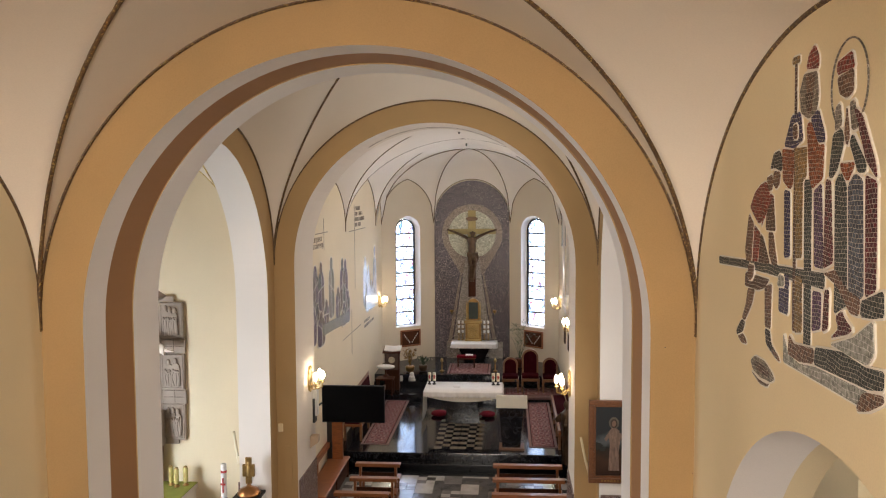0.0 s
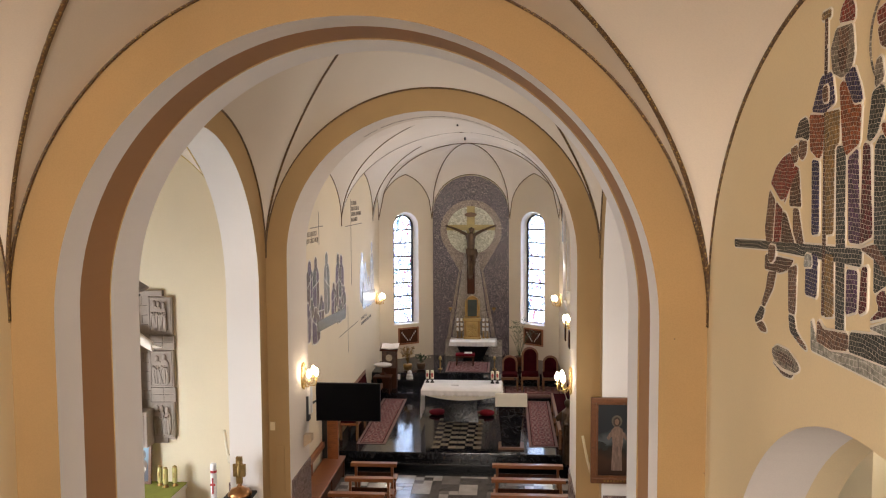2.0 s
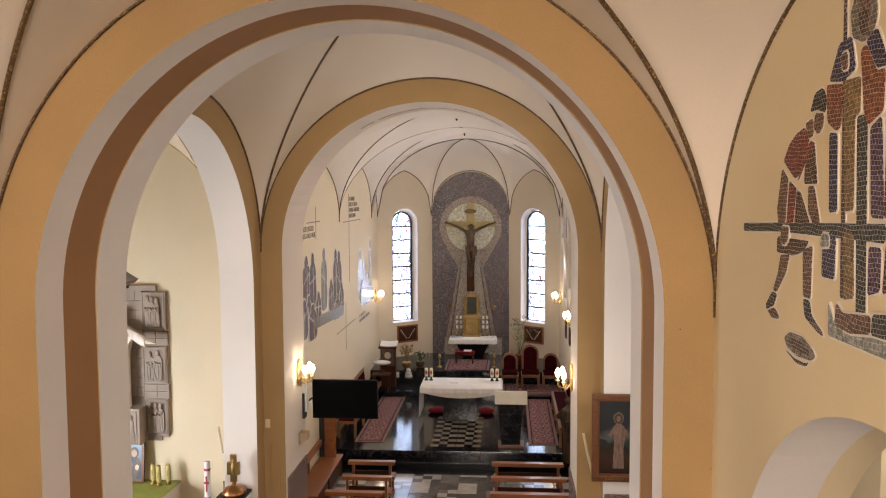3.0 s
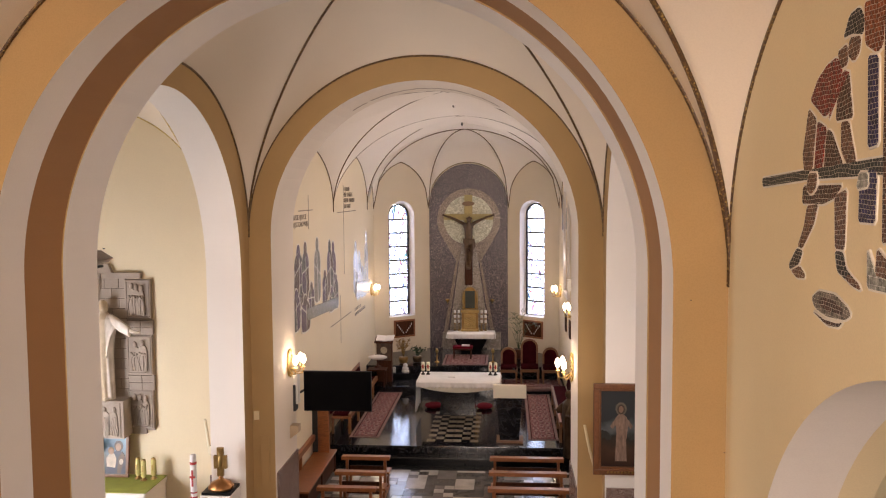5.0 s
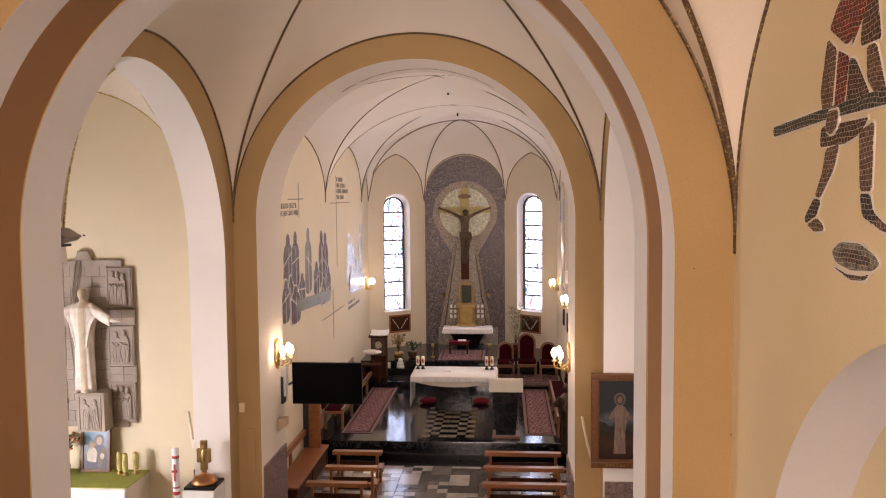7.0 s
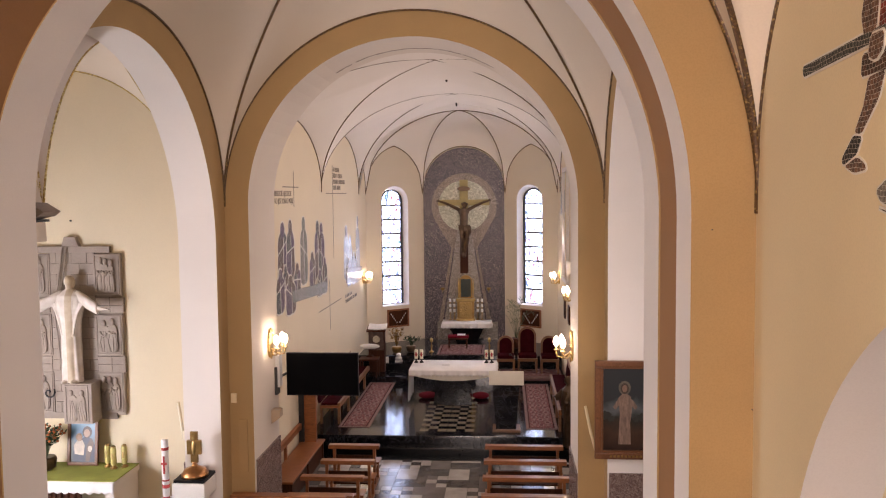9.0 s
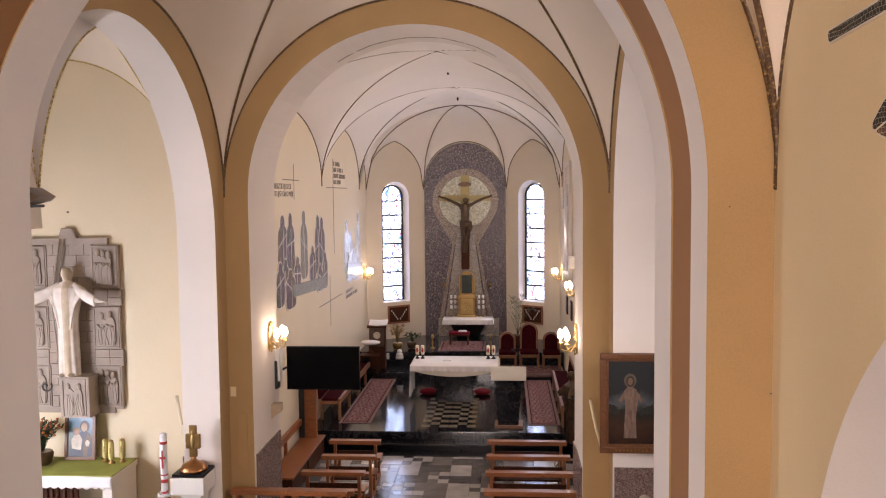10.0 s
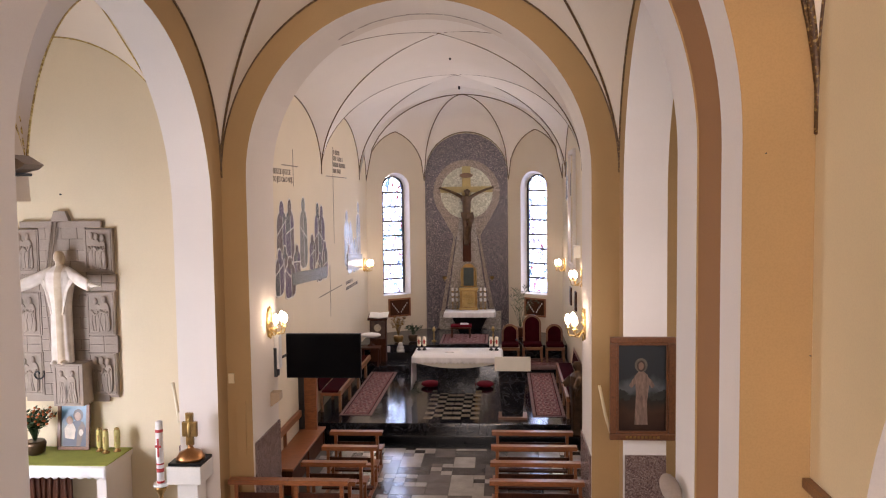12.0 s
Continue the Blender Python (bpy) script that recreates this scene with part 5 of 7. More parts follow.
def settle(at, length, width, back, label):
    """A bench with upholstered seat and back that runs along a wall; back: side of the rest."""
    b = thing("choir_bench", at, label, "bench", "benches along the sanctuary walls")
    part("seat_frame", box(-width / 2, width / 2, 0, length, 0.36, 0.42, 0.008), PEW, b)
    part("seat", box(-width / 2 + 0.02, width / 2 - 0.02, 0.03, length - 0.03, 0.42, 0.47, 0.015), MAROON, b)
    x = back * (width / 2 + 0.01)
    part("back_rail", tray(box(-0.03, 0.03, 0, length, 0.40, 0.50, 0.01), pose(x, 0, 0.38, 0, 8 * back)), PEW, b)
    part("backrest", tray(box(-0.025, 0.025, 0.03, length - 0.03, 0.08, 0.42, 0.012), pose(x, 0, 0.38, 0, 8 * back)), MAROON, b)
    front = -back * (width / 2 - 0.03)
    part("front_rail", box(front - 0.03, front + 0.03, 0, length, 0.40, 0.475, 0.008), OAK, b, "light wooden front edge")
    k = 0
    while k * 1.1 < length:
        for x in (front, -front):
            part("leg", box(x - 0.03, x + 0.03, k * 1.1, k * 1.1 + 0.07, 0, 0.37, 0.005), OAK, b)
        k += 1
    return b


settle((-2.93, 18.85, F1), 4.0, 0.46, -1, "wooden bench with maroon velvet seat along the wall")
settle((2.31, 18.45, F1), 3.5, 0.40, 1, "wooden bench with maroon velvet seat along the wall")


def runner(x0, x1, y0, y1, z, label):
    r = thing("carpet", ((x0 + x1) / 2, y0, z), label, "carpet", "patterned carpets")
    w, l = (x1 - x0) / 2, y1 - y0
    part("border", box(-w, w, 0, l, 0.001, 0.012, 0.003), RUGEDGE, r, "greyish patterned border")
    part("guard_stripe", box(-w + 0.07, w - 0.07, 0.07, l - 0.07, 0.006, 0.0135), MAROON, r)
    part("field", box(-w + 0.09, w - 0.09, 0.09, l - 0.09, 0.006, 0.015), RUG, r)
    k = 0
    while 0.3 + k * 0.42 < l - 0.2:
        for sx, dy in ((0, 0.0), (-0.42, 0.21), (0.42, 0.21)):
            part("medallion", slab(arc(sx * w, 0.3 + k * 0.42 + dy, w * 0.20, 0, 315, 7, 0.11), 0.002, lambda u, v, d: (u, v, 0.015 + d)), RUGLIGHT, r)
            part("medallion_heart", slab(arc(sx * w, 0.3 + k * 0.42 + dy, w * 0.12, 0, 315, 7, 0.065), 0.002, lambda u, v, d: (u, v, 0.0175 + d)), REDPILE, r)
        for sx in (-1, 1):
            part("rosette", slab(arc(sx * w * 0.42, 0.30 + k * 0.42, 0.04, 0, 300, 5, 0.05), 0.002, lambda u, v, d: (u, v, 0.015 + d)), RUGLIGHT, r)
            for q in range(3):
                part("border_motif", slab(arc(sx * (w - 0.035), 0.16 + k * 0.42 + q * 0.14, 0.022, 0, 270, 3, 0.04), 0.002, lambda u, v, d: (u, v, 0.012 + d)), RUGLIGHT, r)
        k += 1


runner(-2.70, -2.0, 18.6, 22.88, F1, "long dark red floral runner on black marble")
runner(1.42, 2.11, 18.6, 22.85, F1, "long dark red floral runner on black marble")
runner(0.78, 2.50, 22.93, 23.9, F2, "fringed patterned carpet under the chairs")
runner(-0.98, 0.37, 24.15, 25.7, F3, "greyish floral carpet before the high altar")
fr = thing("carpet_fringe", (1.64, 22.89, F2), "rolled fringed carpet edge hanging over the step", "carpet")
part("fold", tray(blob((0, 0, 0), (0.85, 0.05, 0.06)), pose(0, -0.02, -0.03)), RUGEDGE, fr)

# low stand before the high altar
st = thing("kneeler", (-0.42, 25.15, F3), "low wooden kneeler with red velvet cushion", "kneeler")
part("top", box(-0.30, 0.30, -0.16, 0.16, 0.28, 0.32, 0.008), DARKWOOD, st)
part("cushion", box(-0.30, 0.32, -0.15, 0.15, 0.32, 0.39, 0.03), RED, st, "red velvet cushion")
for x in (-0.26, 0.26):
    for y in (-0.12, 0.12):
        part("leg", box(x - 0.02, x + 0.02, y - 0.02, y + 0.02, 0, 0.28, 0.004), DARKWOOD, st)
bk = thing("open_book", (-0.32, 25.12, F3 + 0.392), "open book with white pages on red cushion", "book")
part("page_block", box(-0.12, 0.12, -0.09, 0.09, 0, 0.035, 0.006), LINEN, bk)
part("cover", box(-0.13, 0.13, -0.10, 0.10, -0.001, 0.006), RED, bk)

# side table, picture stand and flowers
pd = thing("picture_stand", (-2.60, 23.55, F2), "dark wooden stand with framed picture and open book", "stand")
part("column", box(-0.22, 0.22, -0.1, 0.15, 0, 1.18, 0.01), DARKWOOD, pd)
part("picture", box(-0.20, 0.20, -0.125, -0.10, 0.62, 1.12, 0.006), surface("brown_icon_paint", (0.10, 0.06, 0.045), 0.4, 0.4, 9), pd, "brown painted icon panel")
part("halo", slab(arc(0.0, 0.93, 0.10, 0, 345, 20), 0.006, lambda u, v, d: (u, -0.125 - d, v)), DRY, pd)
part("top", tray(box(-0.27, 0.27, -0.2, 0.2, 0, 0.03, 0.006), pose(0, 0, 1.2, 18)), DARKWOOD, pd)
book = part("open_pages", tray(join(tray(box(-0.26, 0, -0.16, 0.16, 0, 0.03, 0.01), pose(0, 0, 0, 0, 6)), tray(box(0, 0.26, -0.16, 0.16, 0, 0.03, 0.01), pose(0, 0, 0, 0, -6))), pose(0.03, 0, 1.235, 18)), LINEN, pd, "open white book pages")
tb = thing("side_table", (-2.72, 22.95, F2), "small dark side table with white cloth bowl", "table")
part("tabletop", box(-0.26, 0.26, -0.22, 0.22, 0.46, 0.5, 0.008), DARKWOOD, tb)
for x in (-0.22, 0.22):
    for y in (-0.18, 0.18):
        part("leg", box(x - 0.02, x + 0.02, y - 0.02, y + 0.02, 0, 0.46, 0.004), DARKWOOD, tb)
bowl = part("folded_cloth", blob((-2.74, 23.15, F2 + 0.78), (0.28, 0.16, 0.07)), LINEN)
tagged(bowl, "folded white cloth bundle beside the picture stand", "cloth")
for sgn in (0,):
    h = thing("cloth_holder", (-2.74, 23.15, F2 + 0.5), "dark bracket that carries the folded cloth", "stand")
    part("post", turned([(0.1, 0), (0.1, 0.02), (0.03, 0.05), (0.03, 0.2), (0.12, 0.22)], 12), DARKWOOD, h)


def plant(name, at, stems, spread, height, leaf, label, petals=None, pot=BRONZE, seed=3):
    rnd = random.Random(seed)
    p = thing(name, at, label, "plant")
    part("pot", turned([(0.08, 0), (0.13, 0.04), (0.15, 0.16), (0.13, 0.2), (0.11, 0.2)], 16), pot, p)
    bm_s, bm_l, bm_p = bmesh.new(), bmesh.new(), bmesh.new()
    for k in range(stems):
        a, s, h = rnd.uniform(0, 6.28), spread * rnd.uniform(0.3, 1), height * rnd.uniform(0.6, 1)
        tip = Vector((s * math.cos(a), s * math.sin(a), 0.2 + h))
        mid = Vector((tip.x * 0.35, tip.y * 0.35, 0.2 + h * 0.65))
        tube([(0, 0, 0.16), mid, tip], 0.005, 5, bm_s, 0.5)
        for j in range(6):
            c = mid.lerp(tip, j / 5) if j else mid
            d = Vector((rnd.uniform(-1, 1), rnd.uniform(-1, 1), rnd.uniform(-0.3, 0.8))).normalized()
            w = d.cross(Vector((rnd.random(), rnd.random(), 0.3))).normalized() * 0.018
            L = rnd.uniform(0.06, 0.12)
            vs = [bm_l.verts.new(c), bm_l.verts.new(c + d * L * 0.5 + w), bm_l.verts.new(c + d * L), bm_l.verts.new(c + d * L * 0.5 - w)]
            bm_l.faces.new(vs)
        if petals:
            blob(tip, (0.022, 0.022, 0.018), bm_p, 6)
    part("stem", bm_s, leaf, p)
    part("foliage", bm_l, leaf, p)
    if petals:
        part("blossom", bm_p, petals, p)
    else:
        bm_p.free()
    return p


plant("flower_vase", (-2.15, 24.35, F3), 26, 0.22, 0.55, BRASS, "vase of dried golden stems on the altar step", DRY, BRASS, 5)
plant("flower_vase", (-1.75, 24.5, F3), 30, 0.30, 0.25, LEAF, "low arrangement of pale flowers in a bowl", DRY, BRONZE, 8)
cw = thing("white_candle_stack", (-2.05, 23.98, 0.67), "white round candle ornament on the black step", "candle")
part("base", turned([(0.11, 0), (0.11, 0.05), (0.06, 0.06), (0.10, 0.08), (0.09, 0.14), (0.05, 0.15), (0.07, 0.18), (0.06, 0.24), (0.02, 0.26)], 18), PLASTICW, cw)
sp = thing("wall_socket_box", (-2.38, 23.90, 0.67), "small white box on dark step", "box")
part("case", box(-0.05, 0.05, -0.03, 0.03, 0, 0.16, 0.006), PLASTICW, sp)
pm = thing("palm_plant", (1.30, 25.2, F3), "tall potted palm with arching dark fronds", "plant")
part("pot", turned([(0.12, 0), (0.17, 0.05), (0.19, 0.28), (0.17, 0.3)], 16), DARKWOOD, pm)
for k in range(9):
    a = 2.4 * k
    r, h = 0.35 + 0.12 * (k % 3), 0.75 + 0.14 * (k % 4)
    pts = [Vector((r * t * math.cos(a), r * t * math.sin(a), 0.28 + h * math.sin(t * 2.0))) for t in [i / 8 for i in range(9)]]
    bm = tube(pts, 0.006, 5, None, 0.4)
    for i in range(2, 9):
        for s in (-1, 1):
            d = (pts[i] - pts[i - 1]).normalized()
            side = d.cross(Vector((0, 0, 1))).normalized() * s
            tip = pts[i] + side * 0.11 + d * 0.09
            bm.faces.new([bm.verts.new(c) for c in (pts[i], pts[i].lerp(tip, 0.5) + d * 0.014, tip, pts[i].lerp(tip, 0.5) - d * 0.014)])
    part("frond", bm, LEAF, pm)

# dark carved statue by the east wall
ds = welded(robed_statue(1.62, 0.16, 7, 2), "statue", BRONZE, pose(2.30, 17.98, 0.021, 0, 0, -70), 0.018)
tagged(ds, "dark carved wooden robed statue beside the wall", "statue")


# ---- lamps ----
def sconce(at, turn, label, big=1.0):
    s = thing("wall_sconce", at, label, "wall lamp", "gilt wall sconces", turn)
    outline = arc(0, 0.0, 0.10 * big, 0, 345, 22, 0.20 * big)
    part("backplate", slab(outline, 0.03, lambda u, v, d: (u, -d, v), None, 0.012), GOLD, s)
    for k in range(12):
        a = 2 * math.pi * k / 12
        part("ornament", blob((0.095 * big * math.cos(a), -0.03, 0.195 * big * math.sin(a)), (0.025, 0.016, 0.025), None, 8), GOLD, s)
    for k, (dx, dy) in enumerate(((-0.16, -0.16), (0, -0.25), (0.16, -0.16))):
        arm = part("arm", tube([(0, -0.02, -0.08), (dx * 0.5, dy * 0.6, -0.18), (dx * 0.9, dy * 0.95, -0.16), (dx, dy, -0.07)], 0.010, 8), GOLD, s)
        part("drip_pan", turned([(0.012, -0.07), (0.045, -0.055), (0.04, -0.05), (0.014, -0.045), (0.014, 0.0)], 14, None, (dx, dy, 0)), GOLD, arm)
        part("bulb", turned([(0.014, 0.0), (0.034, 0.03), (0.043, 0.07), (0.032, 0.115), (0.008, 0.15)], 14, None, (dx, dy, 0)), BULB, arm, "lit flame-shaped bulb")
        for j in range(3):
            part("pendant", turned([(0.001, -0.14), (0.010, -0.12), (0.001, -0.085)], 6, None, (dx + 0.02 * (j - 1), dy, 0)), GOLD, arm)
    return s


sconce((-2.695, 13.55, 3.12), 90, "gilt three-armed wall sconce with lit bulbs", 1.15)
sconce((2.005, 13.5, 3.10), -90, "gilt three-armed wall sconce with lit bulbs", 1.15)
sconce((2.555, 19.7, 3.15), -90, "gilt three-armed wall sconce with lit bulbs")
sconce((-3.215, 24.95, 3.0), 90, "gilt three-armed wall sconce with lit bulbs", 0.9)
sconce((2.555, 24.7, 3.0), -90, "gilt three-armed wall sconce with lit bulbs", 0.9)
sb = thing("wall_speaker", (2.55, 20.1, 3.55), "small white wall loudspeaker", "loudspeaker")
part("case", box(-0.16, 0, -0.1, 0.1, 0, 0.28, 0.01), PLASTICW, sb)
fl = thing("floodlight", (-3.32, 7.62, 5.27), "grey floodlight on a bracket in the side arch", "floodlight")
part("housing", slab([(-0.16, -0.10), (0.20, -0.02), (0.25, 0.02), (0.12, 0.10), (-0.16, 0.11)], 0.5, lambda u, v, d: (u, 0.45 + d * 0.6, v), None, 0.015), STONE, fl)
part("lens", box(-0.15, 0.15, 0.48, 0.72, -0.075, -0.05, 0.005), BLACK, fl)
part("bracket", tube([(0, -0.32, 0), (0, 0.2, 0), (0, 0.5, 0)], 0.018, 8), IRON, fl)

# television on a wooden post
tv = thing("television", (-2.02, 14.25, 2.48), "large black flat television on a wall arm", "television")
part("bezel", box(-0.60, 0.60, -0.03, 0.03, -0.355, 0.355, 0.008), BLACK, tv)
part("screen", box(-0.585, 0.585, -0.036, -0.028, -0.335, 0.34, 0.002), SCREEN, tv)
part("arm", tube([(-0.50, 0.03, 0), (-0.62, 0.02, 0), (-0.66, -0.30, 0)], 0.02, 8), IRON, tv)
part("wall_plate", box(-0.685, -0.64, -0.45, -0.27, -0.25, 0.2, 0.005), IRON, tv)
eb = thing("switch_box", (-2.695, 13.95, 2.35), "white electrical box on the arch reveal", "switch box")
part("case", box(0, 0.07, -0.12, 0.05, 0, 0.52, 0.006), PLASTICW, eb)
eb = thing("holy_water_stoup", (-2.695, 13.55, 1.83), "small beige stone bracket on the reveal", "bracket")
part("bowl", slab([(0, 0), (0.14, 0.10), (0.14, 0.22), (0, 0.22)], 0.18, lambda u, v, d: (u, d, v), None, 0.01), surface("beige_stone", (0.50, 0.38, 0.26), 0.7), eb)
wp = thing("wooden_post", (-2.92, 17.1, 0.02), "upright varnished wooden board by the wall", "post")
part("board", box(-0.14, 0.10, -0.05, 0.05, 0, 1.75, 0.01), PEW, wp)
part("grille", box(-0.26, -0.15, -0.03, 0.03, 0.4, 1.7, 0.005), IRON, wp, "dark perforated panel")


# ---- nave ----
def pew(at, width, group="pews in the nave", top=0.785):
    p = thing("pew", at, "varnished reddish wooden pew with plank back rail", "pew", group)
    part("back_rail", box(-width / 2, width / 2, -0.06, 0.08, top - 0.04, top, 0.008), PEW, p)
    part("rail_edge", box(-width / 2, width / 2, -0.075, -0.06, top - 0.065, top + 0.005, 0.004), PEW, p)
    part("seat", box(-width / 2 + 0.03, width / 2 - 0.03, 0.10, 0.42, 0.38, 0.42, 0.008), PEW, p)
    part("back_slat", box(-width / 2 + 0.12, width / 2 - 0.12, 0.0, 0.02, 0.50, top - 0.20, 0.004), DARKWOOD, p)
    part("kneeler_board", box(-width / 2 + 0.05, width / 2 - 0.05, -0.34, -0.20, 0.15, 0.18, 0.006), DARKWOOD, p)
    for x in (-width / 2 + 0.10, width / 2 - 0.10):
        part("post", box(x - 0.025, x + 0.025, -0.03, 0.045, 0, top - 0.04, 0.006), PEW, p)
        part("end_support", box(x - 0.025, x + 0.025, 0.045, 0.40, 0.33, 0.38, 0.006), PEW, p)
        part("leg", box(x - 0.025, x + 0.025, 0.33, 0.39, 0, 0.35, 0.006), PEW, p)
        part("foot", box(x - 0.03, x + 0.03, -0.34, 0.43, 0, 0.05, 0.006), PEW, p)
    return p


first = pew((1.315, 15.97, 0), 1.43)
for y in (15.13, 14.30, 13.46, 12.62, 11.78, 10.94):
    copy_thing(first, pose(1.315, y, 0))
first = pew((-1.83, 15.90, 0), 0.95)
for x, y in ((-1.78, 15.02),):
    copy_thing(first, pose(x, y, 0))
first = pew((-1.88, 14.20, 0), 1.05)
pew((-1.90, 13.36, 0), 1.05)
first = pew((-2.56, 12.44, 0), 0.83, "front desks of the pews", 1.12)
copy_thing(first, pose(-1.72, 12.44, 0))
wide = pew((-2.0, 11.75, 0), 1.6)
for y in (10.9,):
    copy_thing(wide, pose(-2.0, y, 0))
lb = thing("long_bench", (-3.02, 14.75, 0.0), "long varnished wooden wall bench", "bench")
part("seat", box(-0.14, 0.32, 0, 2.55, 0.42, 0.46, 0.01), PEW, lb)
part("back_rail", box(-0.18, -0.10, 0, 2.55, 0.72, 0.84, 0.012), PEW, lb)
part("front_board", box(0.24, 0.28, 0.03, 2.5, 0.06, 0.42, 0.006), DARKWOOD, lb)
for y in (0.02, 1.2, 2.44):
    part("end_panel", box(-0.17, 0.30, y, y + 0.06, 0, 0.43, 0.01), DARKWOOD, lb)
    part("back_post", box(-0.17, -0.11, y, y + 0.06, 0.42, 0.75, 0.006), PEW, lb)

for name, bm in (
    ("dado_1", box(-2.71, -2.675, 12.76, 14.0, 0, 1.52, 0.004)),
    ("dado_2", box(-3.66, -3.08, 12.40, 12.44, 0, 1.58, 0.004)),
    ("dado_3", box(2.40, 2.93, 12.27, 12.30, 0, 1.56, 0.004)),
    ("dado_4", box(1.985, 2.02, 12.72, 14.0, 0, 1.40, 0.004)),
    ("dado_5", box(2.53, 2.565, 14.0, 17.6, 0, 1.2, 0.004)),
):
    setting(part(name, bm, GRANITE), "speckled reddish granite wall cladding", "wall cladding")

# painting on the east jamb
PY = 12.30
pt = thing("painting", (2.62, PY, 1.77), "dark oil painting with pale upright form, brown frame", "painting")
for x0, x1, z0, z1 in ((-0.42, 0.42, 1.28, 1.36), (-0.42, 0.42, 0, 0.09), (-0.42, -0.33, 0.09, 1.28), (0.33, 0.42, 0.09, 1.28)):
    part("frame_bar", box(x0, x1, -0.07, 0, z0, z1, 0.014), FRAMEWOOD, pt)
for x0, x1, z0, z1 in ((-0.33, 0.33, 1.25, 1.28), (-0.33, 0.33, 0.09, 0.12), (-0.33, -0.305, 0.12, 1.25), (0.305, 0.33, 0.12, 1.25)):
    part("inner_slip", box(x0, x1, -0.05, -0.005, z0, z1, 0.004), FRAMEWOOD, pt)


def canvas():
    """Dark landscape canvas: blue-grey sky above, brown-green land below."""
    m, nt, b = tree("dark_canvas")
    tc = nt.nodes.new("ShaderNodeTexCoord")
    sepx = nt.nodes.new("ShaderNodeSeparateXYZ")
    nt.links.new(tc.outputs["Object"], sepx.inputs[0])
    n = node(nt, "ShaderNodeTexNoise", Scale=5.0, Detail=6.0)
    nt.links.new(tc.outputs["Object"], n.inputs["Vector"])
    add = nt.nodes.new("ShaderNodeMath")
    add.operation = "MULTIPLY_ADD"
    add.inputs[1].default_value = 0.35
    nt.links.new(n.outputs["Fac"], add.inputs[0])
    nt.links.new(sepx.outputs[2], add.inputs[2])
    col = ramp(nt, add.outputs[0], [(0.25, (0.024, 0.011, 0.008)), (0.55, (0.060, 0.030, 0.018)), (0.74, (0.022, 0.022, 0.018)), (0.86, (0.10, 0.11, 0.115)), (1.0, (0.03, 0.033, 0.036))])
    nt.links.new(col, b.inputs["Base Color"])
    b.inputs["Roughness"].default_value = 0.6
    b.inputs["Specular IOR Level"].default_value = 0.2
    bump(nt, b, n.outputs["Fac"], 0.1, 0.003)
    return m


part("canvas", box(-0.31, 0.31, -0.02, -0.004, 0.10, 1.27), canvas(), pt, "dark landscape canvas")
pale = surface("pale_rose_oil_paint", (0.22, 0.14, 0.105), 0.5, 0.35, 14, 40, 0.2, 0, (3, 3, 0.5))
for name, outline, lift_, m in (
    ("robe_form", [(-0.10, 0.20), (0.07, 0.20), (0.06, 0.50), (0.085, 0.70), (0.07, 0.86), (0.02, 0.90), (-0.05, 0.90), (-0.10, 0.84), (-0.08, 0.62)], 0.0240, pale),
    ("sleeve_form", [(-0.09, 0.84), (-0.06, 0.78), (-0.14, 0.68), (-0.17, 0.72), (-0.13, 0.79)], 0.0255, pale),
    ("sleeve_form", [(0.06, 0.84), (0.05, 0.76), (0.13, 0.68), (0.16, 0.72), (0.11, 0.80)], 0.0255, pale),
    ("halo_form", arc(-0.015, 0.985, 0.082, 0, 345, 22, 0.095), 0.0235, surface("pale_halo_oil_paint", (0.12, 0.10, 0.075), 0.5, 0.2, 12)),
    ("hair_form", arc(-0.015, 0.975, 0.055, 0, 345, 18, 0.075), 0.0250, surface("dark_hair_oil_paint", (0.05, 0.028, 0.018), 0.5, 0.2, 12)),
    ("round_form", arc(-0.015, 0.975, 0.034, 0, 345, 16, 0.050), 0.0270, surface("rose_oil_paint", (0.22, 0.125, 0.085), 0.5, 0.15, 12)),
):
    part(name, slab(outline, 0.0012, lambda u, v, d, l=lift_: (u, -l - d, v)), m, pt)
tree_paint = surface("dark_foliage_oil_paint", (0.014, 0.016, 0.012), 0.6, 0.3, 14)
for q_, (cx, cz, rx) in enumerate(((-0.27, 0.60, 0.075), (-0.20, 0.555, 0.05), (0.22, 0.585, 0.06), (0.29, 0.61, 0.065), (0.14, 0.545, 0.04))):
    outline = [(min(0.305, max(-0.305, cx + rx * (1 + 0.2 * math.sin(5 * a)) * math.cos(a))), cz + 0.8 * rx * (1 + 0.2 * math.cos(7 * a)) * math.sin(a)) for a in [2 * math.pi * q / 22 for q in range(22)]]
    part("tree_form", slab(outline, 0.0004, lambda u, v, d, l=0.0207 + 0.0005 * q_: (u, -l - d, v)), tree_paint, pt)
for k in range(9):
    part("caption_bar", box(-0.22 + k * 0.05, -0.185 + k * 0.05, -0.074, -0.068, 0.03, 0.06), BRASS, pt)

